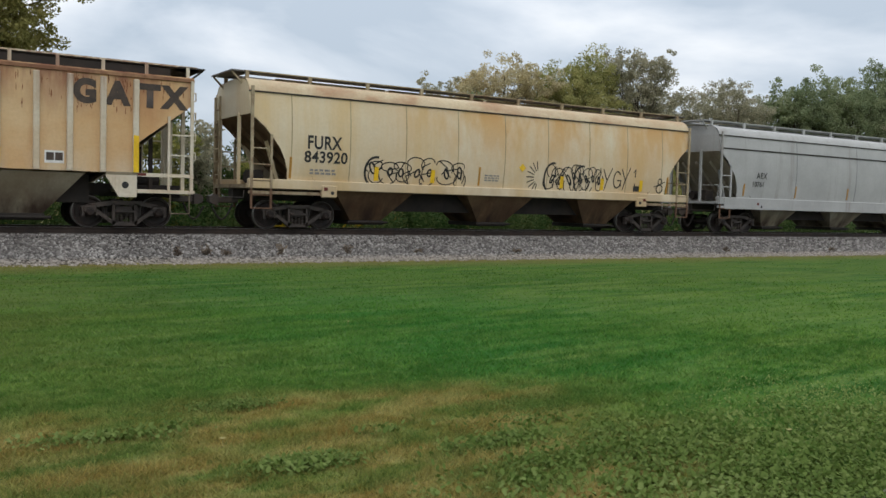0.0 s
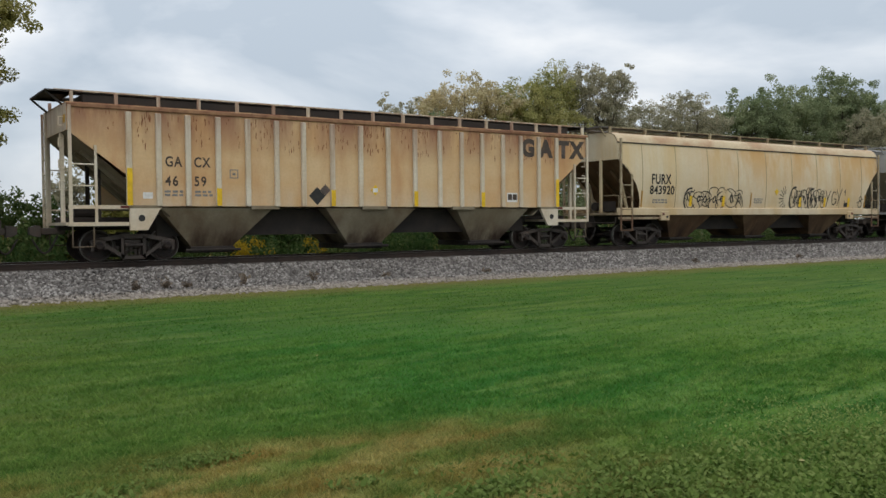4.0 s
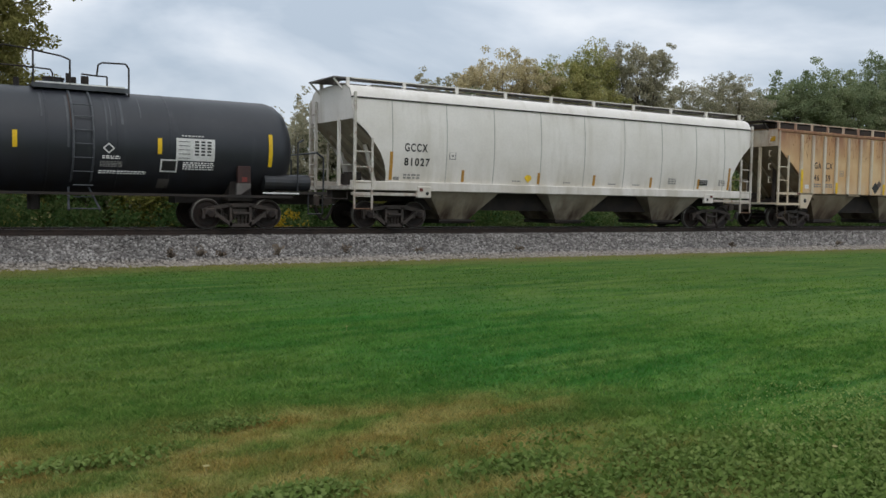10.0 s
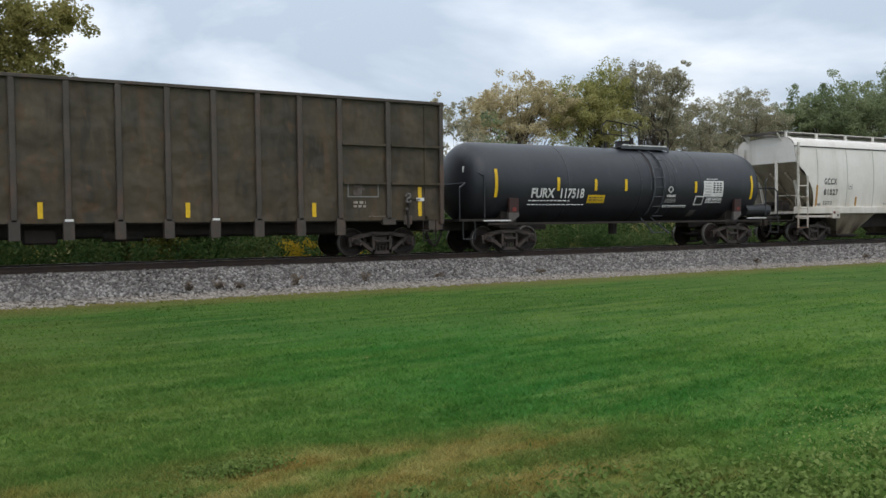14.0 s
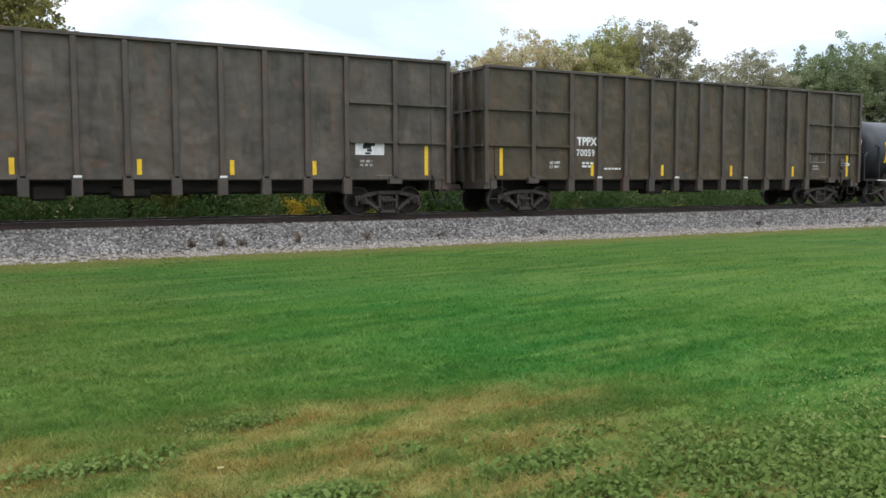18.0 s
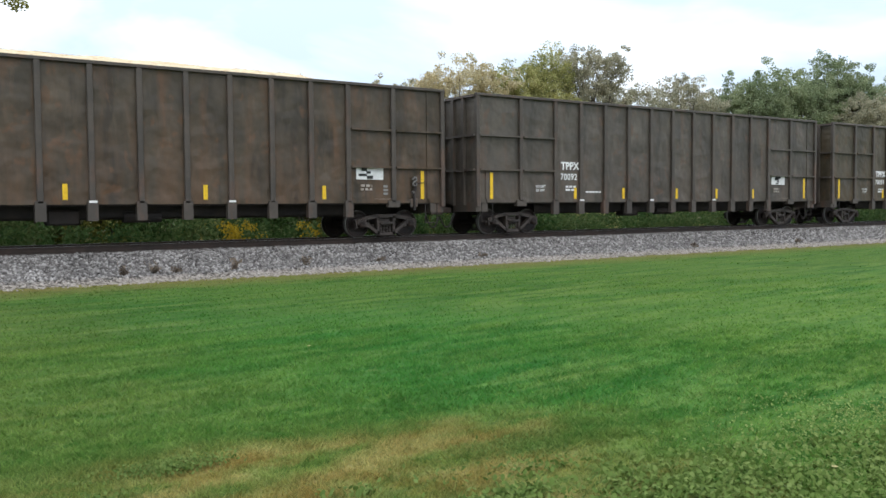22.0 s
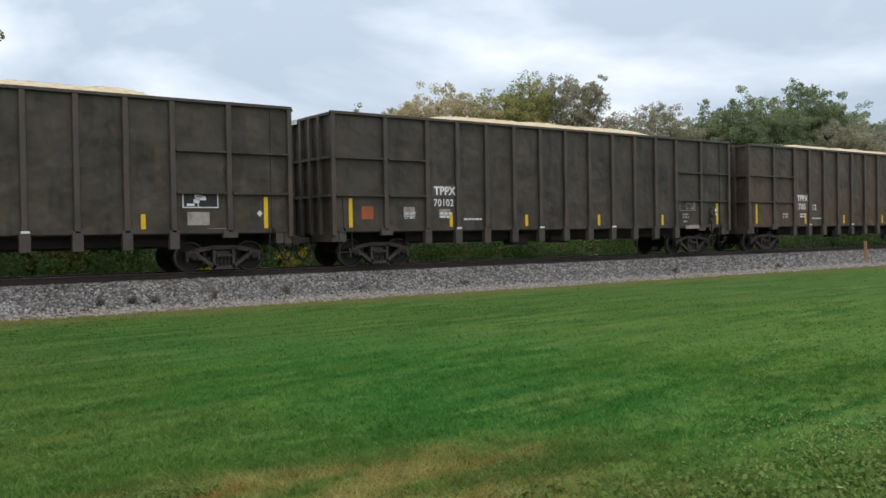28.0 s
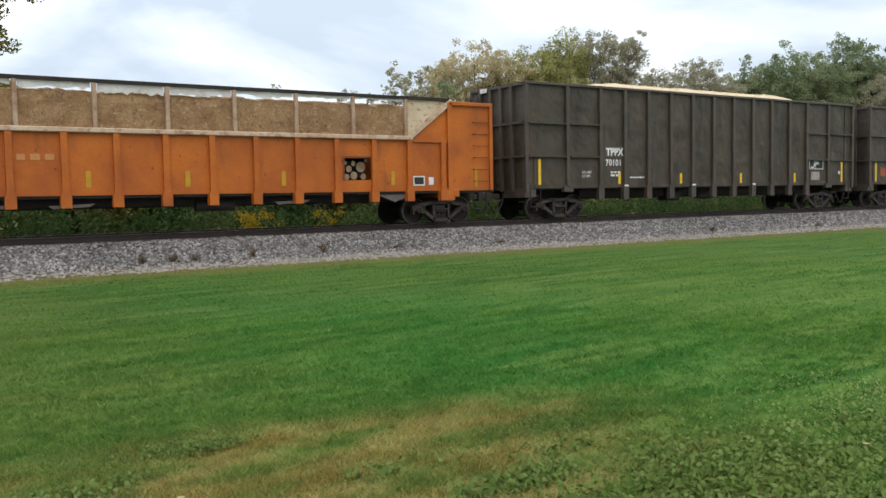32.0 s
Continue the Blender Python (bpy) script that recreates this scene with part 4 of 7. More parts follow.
def make_ballast_weeds():
    rng = np.random.default_rng(41)
    for x, y, tall in ((5.28, 20.15, 0.30), (5.98, 20.2, 0.34), (6.45, 20.1, 0.18), (7.8, 20.1, 0.36), (9.7, 20.3, 0.30), (11.9, 20.4, 0.16), (15.2, 20.3, 0.14), (24.0, 20.2, 0.2), (29.5, 19.9, 0.22)):
        z0 = float(np.interp(y, [19.05, 19.85, 21.2, 22.6], [-0.02, 0.07, 0.14, 0.30]))
        bm = bmesh.new()
        for _ in range(16):
            d = Vector((rng.normal(0, 0.075), rng.normal(0, 0.06), tall * rng.uniform(0.4, 0.85)))
            tube(bm, (0, 0, 0), d, 0.006, 3, 0.002)
            for t in (0.45, 0.6, 0.75, 0.9):
                o = d * t
                u = Vector(rng.normal(0, 0.028, 3))
                w = Vector(rng.normal(0, 0.018, 3))
                bm.faces.new([bm.verts.new(o + q) for q in (Vector((0, 0, 0)), u + w, u * 2, u - w)])
        ob = part("dry_weed", bm, "leaf_dry")
        ob.location = (x, y, z0)
        tagged(ob, "small dry brown weed growing in the ballast", "weed", "dry weeds in the ballast")


def tree(x, y, lobes, leaf, per, size, seed, trunk=0.22, fork=0.35, clump=0.8, label="", name="tree", base=0.0):
    """Trunk, limbs to every clump, and clumps of leaves that fill the lobes (dx, dy, z, rx, ry, rz, clumps) unevenly."""
    rng = np.random.default_rng(seed)
    root = new(name)
    root.location = (x, y, 0)
    tagged(root, label, "tree" if name == "tree" else "bush")
    centres = []
    for dx, dy, z, rx, ry, rz, m in lobes:
        for _ in range(m):
            d = rng.normal(0, 1, 3)
            d /= np.linalg.norm(d)
            k = rng.random() ** 0.4
            centres.append((dx + d[0] * rx * k, dy + d[1] * ry * k, z + d[2] * rz * k))
    top = max(c[2] for c in centres)
    bm = bmesh.new()
    mx = sum(c[0] for c in centres) / len(centres) * 0.4
    spine = [Vector((0, 0, base)), Vector((mx * 0.3, 0, top * fork * 0.6)), Vector((mx * 0.7, 0.1, top * fork)), Vector((mx, 0, top * 0.62)), Vector((mx * 1.1, 0, top * 0.9))]
    rads = [trunk, trunk * 0.85, trunk * 0.7, trunk * 0.4, trunk * 0.12]
    for i in range(4):
        tube(bm, spine[i], spine[i + 1], rads[i], 8, rads[i + 1])
    for c in centres:
        c = Vector(c)
        t = rng.uniform(1.3, 3.2)
        a = spine[int(t)].lerp(spine[int(t) + 1], t % 1)
        mid = a.lerp(c, 0.55) + Vector((rng.normal(0, 0.25), rng.normal(0, 0.25), rng.normal(0.15, 0.2)))
        tube(bm, a, mid, trunk * 0.15, 5, trunk * 0.09)
        tube(bm, mid, c, trunk * 0.09, 4, trunk * 0.03)
    part("trunk", bm, "bark", root, "grey-brown trunk and limbs")
    sub = []
    for c in centres:
        for _ in range(4):
            sub.append(np.array(c) + rng.normal(0, clump * 0.55, 3))
    v, f = leaf_cloud(sub, [clump * s for s in rng.uniform(0.35, 0.7, len(sub))], per, size, rng, shape=0.8)
    mesh_np("crown", v, f, leaf, root)
    return root


def make_trees():
    # tall tree behind the line at the near end: its crown hangs into the view
    tree(-1.6, 35.0, [(3.4, -0.4, 7.6, 3.0, 2.0, 2.6, 56), (0.5, 0, 10.2, 4.4, 3.0, 3.2, 50), (5.9, -0.7, 8.9, 1.6, 1.2, 0.9, 14), (4.3, -0.8, 5.0, 1.5, 1.2, 1.3, 18), (4.7, -0.7, 7.0, 1.4, 1.0, 0.9, 18), (3.0, -0.5, 4.6, 2.2, 1.6, 1.8, 22), (5.7, -0.8, 5.2, 0.8, 0.6, 0.3, 4), (-3, 0, 8.0, 3.5, 3, 3.5, 26)],
         "leaf_tall", 92, 0.068, 101, trunk=0.26, clump=0.68, label="tall broad-leaved tree with olive leaves turning yellow")
    # the middle group
    tree(38.0, 53.0, [(0, 0, 9.6, 3.6, 2.5, 2.9, 54), (2.6, 0, 10.4, 2.4, 2.0, 2.0, 32), (-3.0, 0, 8.6, 1.8, 1.6, 2.0, 20)],
         "leaf_tan", 72, 0.080, 102, trunk=0.20, clump=0.80, label="thinning tree with tan and yellowish autumn leaves")
    tree(45.4, 52.0, [(-2.6, 0, 10.2, 2.2, 2.0, 1.8, 32), (0.4, 0, 11.2, 2.2, 2.0, 1.7, 34), (-1.0, 0, 8.8, 4.6, 2.6, 2.4, 62)],
         "leaf_olive", 72, 0.080, 103, trunk=0.26, clump=0.85, label="broad olive-green tree with an uneven crown")
    tree(50.3, 52.0, [(2.3, 0, 12.4, 1.5, 1.3, 1.4, 22), (-0.5, 0, 13.2, 1.2, 1.0, 0.9, 11), (1.8, 0, 9.4, 1.9, 1.5, 2.0, 34), (-1.5, 0, 10.2, 2.0, 1.5, 2.0, 30), (-2.6, 0, 12.2, 1.3, 1.0, 1.0, 14), (0.4, 0, 11.2, 1.5, 1.2, 1.2, 16)],
         "leaf_grey", 58, 0.080, 104, trunk=0.22, clump=0.7, label="airy tree with dark grey-green leaves and gaps of sky")
    # lower airy trees further along
    for i, (x, y, h) in enumerate(((57.5, 57, 11.4), (61.0, 57, 12.4), (65.0, 58, 13.4), (69.3, 58, 14.0), (73.5, 59, 13.0))):
        tree(x, y, [(0, 0, h - 2.1, 2.2, 1.8, 1.9, 28), (0, 0, h - 4.6, 3.0, 2.0, 2.0, 36)], "leaf_grey", 62, 0.080, 110 + i, trunk=0.18, clump=0.8, label="slender airy tree with grey-green leaves")
    # dense green trees
    tree(80.0, 60.0, [(0, 0, 10.8, 5.0, 3.2, 4.2, 105), (4.5, 0, 11.8, 4.2, 3.0, 3.6, 80)], "leaf_green", 70, 0.115, 120, trunk=0.3, clump=1.05, label="dense dark green tree with a full crown")
    tree(90.5, 60.5, [(0, 0, 11.5, 4.8, 3.2, 4.6, 110)], "leaf_green", 70, 0.115, 121, trunk=0.3, clump=1.05, label="dense dark green tree with a full crown")
    tree(99.5, 61.0, [(-1.5, 0, 14.0, 5.0, 3.4, 4.4, 110), (4.2, 0, 14.0, 4.4, 3.0, 3.0, 60), (8, 0, 13, 3, 3, 3, 30)], "leaf_green", 70, 0.115, 122, trunk=0.36, clump=1.1, label="tall dark green tree rising over its neighbours")
    tree(98.0, 56.0, [(0, 0, 9.6, 5.5, 3.0, 4.0, 90), (7.5, 0, 9.6, 5.0, 3.0, 4.2, 60)], "leaf_grey", 80, 0.10, 123, trunk=0.28, clump=1.0, label="broad tree with brownish grey-green leaves")
    tree(112.0, 62.0, [(0, 0, 12.0, 6.0, 3.4, 5.0, 60)], "leaf_green", 90, 0.11, 124, trunk=0.36, clump=1.1, label="dense dark green tree with a full crown")
    # shrubs under the trees close the view under the crowns
    for i, (x, y, w, h, leaf) in enumerate(((34, 50, 4.5, 5.0, "leaf_olive"), (42, 50, 5.0, 6.0, "leaf_green"), (50, 50, 5.0, 6.0, "leaf_olive"), (58, 53, 5.0, 6.5, "leaf_olive"), (66, 55, 6.0, 6.5, "leaf_green"), (75, 56, 6, 7.0, "leaf_olive"), (85, 56, 7, 7.0, "leaf_green"))):
        tree(x, y, [(0, 0, h * 0.5, w, 2.2, h * 0.5, 52)], leaf, 40, 0.15, 130 + i, trunk=0.14, fork=0.2, clump=1.0, label="dense shrub under the trees", name="shrub")
    # low bushes that close the view between the cars
    rng = np.random.default_rng(77)
    for i in range(19):
        x = -1.0 + i * 1.75 + rng.uniform(-0.5, 0.5)
        h, w = rng.uniform(2.1, 3.3), rng.uniform(1.1, 1.7)
        leaf = ("leaf_hedge", "leaf_hedge", "leaf_gold_green")[i % 3]
        tree(x, 33.4 + rng.uniform(-0.6, 1.6) + 0.12 * i, [(0, 0, h * 0.42, w, 0.9, h * 0.42, 22), (rng.uniform(-0.6, 0.6), 0, h * 0.8, w * 0.5, 0.6, h * 0.22, 8)], leaf, 30, 0.075, 160 + i, trunk=0.05, fork=0.2, clump=0.5, label="leafy green bush behind the railway line", name="bush")
    for i in range(9):
        h, w = rng.uniform(3.7, 5.0), rng.uniform(0.9, 1.4)
        tree(9.5 + i * 1.7 + rng.uniform(-0.4, 0.4), 36.2 + rng.uniform(-0.4, 1.2), [(0, 0, h * 0.45, w, 0.8, h * 0.40, 26), (rng.uniform(-0.4, 0.4), 0, h * 0.82, w * 0.7, 0.6, h * 0.18, 12)], ("leaf_hedge", "leaf_grey")[i % 2], 26, 0.07, 190 + i, trunk=0.05, fork=0.25, clump=0.5, label="tall thin bush behind the railway line", name="bush")
    # thin saplings close behind the line
    for i, (x, y, h, w, leaf, m) in enumerate(((6.7, 34.6, 3.5, 0.7, "leaf_grey", 16), (8.4, 33.3, 4.5, 0.95, "leaf_gold_green", 18), (9.9, 34.5, 4.4, 1.0, "leaf_grey", 20), (14.4, 35.0, 5.6, 1.2, "leaf_grey", 16), (15.9, 34.8, 4.9, 1.3, "leaf_grey", 30), (17.2, 35.4, 4.6, 1.2, "leaf_hedge", 26), (17.4, 39.5, 6.8, 1.1, "leaf_grey", 9), (22.0, 41.0, 7.2, 1.5, "leaf_grey", 14), (24.6, 42.0, 8.6, 1.8, "leaf_grey", 20), (27.6, 43.5, 8.8, 1.7, "leaf_grey", 18), (29.8, 44, 8.0, 1.8, "leaf_green", 18))):
        tree(x, y, [(0, 0, h * 0.74, w, w * 0.8, h * 0.24, m), (0, 0, h * 0.42, w * 1.1, w, h * 0.2, m)], leaf, 22, 0.085, 140 + i, trunk=0.07, fork=0.3, clump=0.5, label="thin sapling with sparse leaves behind the line", name="sapling")


M["leaf_gold_green"] = leafy("yellow_green_leaves", [(0.13, 0.16, 0.045), (0.27, 0.27, 0.075), (0.45, 0.40, 0.12)])


def make_post():
    bm = boxed(-0.05, 0.05, -0.05, 0.05, -0.2, 0.98, bevel=0.008)
    ob = part("marker_post", bm, "post")
    ob.matrix_world = pose(36.0, 20.05, 0.0, 0, -5, 12)
    tagged(ob, "leaning weathered wooden marker post beside the ballast", "post")
    ob = part("paper_scrap", boxed(-0.09, 0.09, -0.06, 0.06, 0, 0.10, bevel=0.02), "letter")
    ob.matrix_world = pose(17.4, 29.3, 0.03, 4, 6, 30)
    tagged(ob, "white scrap of litter beyond the rails", "litter")
    bm = bmesh.new()
    box(bm, 2.6, 60.0, -6.0, 2.36, -0.03, 0.012, 0.01)
    tagged(part("pavement", bm, "concrete"), "pale grey concrete path at the edge of the lawn", "path", kind="structure")
    for x, y in ((1.35, 4.72), (4.75, 3.3), (4.3, 9.1)):
        rng = np.random.default_rng(int(x * 100))
        bm = bmesh.new()
        for k in range(14):
            a = k * math.tau / 14
            d = Vector((math.cos(a), math.sin(a), 0.4)) * 0.016
            w = Vector((-math.sin(a), math.cos(a), 0)) * 0.005
            bm.faces.new([bm.verts.new(q) for q in (Vector((0, 0, 0)), d + w, d * 1.25, d - w)])
        tube(bm, (0, 0, -0.05), (0, 0, 0), 0.002, 4)
        ob = part("dandelion", bm, "petal")
        ob.location = (x, y, 0.055)
        tagged(ob, "small pale dandelion head in the lawn", "flower", "flowers in the lawn")


M["concrete"] = coat("worn_concrete", (0.36, 0.34, 0.31), (0.28, 0.26, 0.24), big=2.0, rough=0.9, dirt=0.3)
M["petal"] = coat("pale_petals", (0.36, 0.32, 0.14), (0.30, 0.26, 0.10), big=30.0, rough=0.8, bump=0)

make_blades()
make_clover()
make_weeds()
make_ballast_weeds()
make_trees()
make_post()

# ---- running gear ----
def wheelset_mesh():
    bm = bmesh.new()
    for s in (-1, 1):
        pr = [(0.0, 0.10), (0.035, 0.115), (0.045, 0.33), (0.075, 0.36), (0.075, 0.408), (0.062, 0.428), (-0.03, 0.43), (-0.045, 0.455), (-0.065, 0.455), (-0.065, 0.36), (-0.02, 0.33), (-0.03, 0.115), (-0.06, 0.10)]
        lathe_y(bm, [(s * (0.755 + a), r) for a, r in pr], 32)
        lathe_y(bm, [(s * 0.80, 0.075), (s * 1.06, 0.075)], 14)
        lathe_y(bm, [(s * 1.02, 0.115), (s * 1.16, 0.115), (s * 1.18, 0.085), (s * 1.20, 0.08)], 16)
        for k in range(3):
            a = k * math.tau / 3
            tube(bm, (0.05 * math.cos(a), s * 1.195, 0.05 * math.sin(a)), (0.05 * math.cos(a), s * 1.22, 0.05 * math.sin(a)), 0.014, 6)
    lathe_y(bm, [(-0.72, 0.08), (0.72, 0.08)], 14)
    bmesh.ops.recalc_face_normals(bm, faces=bm.faces)
    me = bpy.data.meshes.new("wheelset")
    bm.to_mesh(me)
    bm.free()
    me.materials.append(M["wheel"])
    me.materials.append(M["tread"])
    for p in me.polygons:
        c = p.center
        r = math.hypot(c.x, c.z)
        yy = abs(c.y) - 0.755
        if r > 0.40 and -0.03 < yy < 0.073:
            p.material_index = 1
        p.use_smooth = False
    return me


def side_frame_mesh():
    """Cast frame: arched top chord, two slanting arms down to the spring seat, columns, pedestals over the bearings."""
    bm = bmesh.new()
    w = 0.16
    for s in (-1, 1):
        beam(bm, (s * 1.10, 0, 0.50), (s * 0.86, 0, 0.575), w, 0.13)
        beam(bm, (s * 0.92, 0, 0.575), (s * 0.36, 0, 0.675), w, 0.11)
        beam(bm, (s * 0.78, 0, 0.49), (s * 0.25, 0, 0.115), w, 0.10)
        beam(bm, (s * 0.285, 0, 0.10), (s * 0.285, 0, 0.68), w, 0.075)
        box(bm, s * 0.89 - 0.165, s * 0.89 + 0.165, -0.12, 0.12, 0.40, 0.60, 0.03)
        box(bm, s * 1.06 - 0.035, s * 1.06 + 0.035, -0.09, 0.09, 0.30, 0.50)
        box(bm, s * 0.72 - 0.03, s * 0.72 + 0.03, -0.09, 0.09, 0.33, 0.50)
    beam(bm, (-0.38, 0, 0.68), (0.38, 0, 0.68), w, 0.11)
    beam(bm, (-0.30, 0, 0.11), (0.30, 0, 0.11), w, 0.09)
    for x in (-0.17, -0.057, 0.057, 0.17):
        for k in range(5):
            tube(bm, (x, 0, 0.16 + k * 0.048), (x, 0, 0.188 + k * 0.048), 0.052 if k % 2 == 0 else 0.042, 8)
    box(bm, -0.235, 0.235, -0.13, 0.13, 0.41, 0.49, 0.015)
    bmesh.ops.recalc_face_normals(bm, faces=bm.faces)
    me = bpy.data.meshes.new("side_frame")
    bm.to_mesh(me)
    bm.free()
    me.materials.append(M["truck"])
    return me


def bolster_mesh():
    bm = boxed(-0.22, 0.22, -1.0, 1.0, 0.36, 0.60, bevel=0.02)
    tube(bm, (0, 0, 0.6), (0, 0, 0.78), 0.2, 14)
    for s in (-1, 1):
        box(bm, s * 0.35 - 0.04, s * 0.35 + 0.04, -0.85, 0.85, 0.30, 0.42)
        for y in (-0.75, 0.75):
            box(bm, s * 0.44 - 0.05, s * 0.44 + 0.05, y - 0.06, y + 0.06, 0.30, 0.55)
    bmesh.ops.recalc_face_normals(bm, faces=bm.faces)
    me = bpy.data.meshes.new("truck")
    bm.to_mesh(me)
    bm.free()
    me.materials.append(M["truck"])
    return me


WHEEL_R = 0.43
WHEELSETS, CARS = [], []
WS, SF, BO = wheelset_mesh(), side_frame_mesh(), bolster_mesh()


def add_truck(car, x, base=0.89):
    t = part_of("truck", BO, None, car, "rusty four-wheel cast steel bogie")
    t.location.x = x
    for s in (-1, 1):
        f = part_of("side_frame", SF, None, t)
        f.location.y = s * 1.02
        wst = part_of("wheelset", WS, None, t, "rust-brown wheels with bright rims on one axle")
        wst.location = (s * base, 0, WHEEL_R)
        WHEELSETS.append(wst)


def add_coupler(car, x, way):
    bm = bmesh.new()
    box(bm, min(x - way * 0.2, x + way * 0.42), max(x - way * 0.2, x + way * 0.42), -0.10, 0.10, 0.74, 0.92, 0.02)
    a = x + way * 0.42
    prism(bm, [(a, 0.68), (a + way * 0.16, 0.70), (a + way * 0.27, 0.76), (a + way * 0.27, 0.94), (a + way * 0.12, 0.99), (a, 0.98)], -0.17, 0.13)
    c = part("coupler", bm, "truck", car, "rusty knuckle coupler")
    bm = bmesh.new()
    pts = [(x + way * (0.05 + 0.62 * k / 8), -0.36 + 0.05 * k / 8, 0.75 - 0.50 * math.sin(math.pi * min(1, k / 8 + 0.02) * 0.93)) for k in range(9)]
    pipe(bm, pts, 0.028, 7)
    part("air_hose", bm, "under", c, "black rubber brake hose")


def new_car(name, label, category, x):
    car = new(name)
    car.empty_display_size = 0.5
    car.location = (x, TRACK_Y, RAIL_Z)
    tagged(car, label, category, "cars of the train")
    CARS.append((car, x))
    return car


def ladder(car, x0, x1, y, zs, z0, z1, r=0.022, mat="white", name="ladder", knee=0.0, step="step_rust"):
    """Two uprights and rungs on a side; below the knee it is a rusted step."""
    lad = part(name, boxed(x0 - 0.042, x0 + 0.042, y - 0.03, y + 0.03, max(knee, z0[0]), z0[1]), mat, car)
    part("upright", boxed(x1 - 0.032, x1 + 0.032, y - 0.03, y + 0.03, max(knee, z1[0]), z1[1]), mat, lad)
    if knee:
        for xx, low in ((x0, z0[0]), (x1, z1[0])):
            part("step_iron", boxed(xx - 0.030, xx + 0.030, y - 0.02, y + 0.02, low, knee), step, lad, "worn step iron")
    for z in zs:
        part("rung", tube(bmesh.new(), (x0, y, z), (x1, y, z), r, 6), "step_rust" if z < 0.7 else (step if z < knee else mat), lad)
    return lad


def end_ladder(car, x, y0, y1, zs, z0, z1, mat="white"):
    lad = part("end_ladder", boxed(x - 0.03, x + 0.03, y0 - 0.035, y0 + 0.035, z0, z1), mat, car)
    part("upright", boxed(x - 0.03, x + 0.03, y1 - 0.035, y1 + 0.035, z0, z1), mat, lad)
    for z in zs:
        part("rung", tube(bmesh.new(), (x, y0, z), (x, y1, z), 0.02, 6), mat, lad)
    return lad


# ---- smooth-sided covered hoppers ----
def bulged(z):
    """Half-width of the curved side at a height over the rail."""
    return 1.555 - 0.11 * ((z - 2.75) / 1.3) ** 2


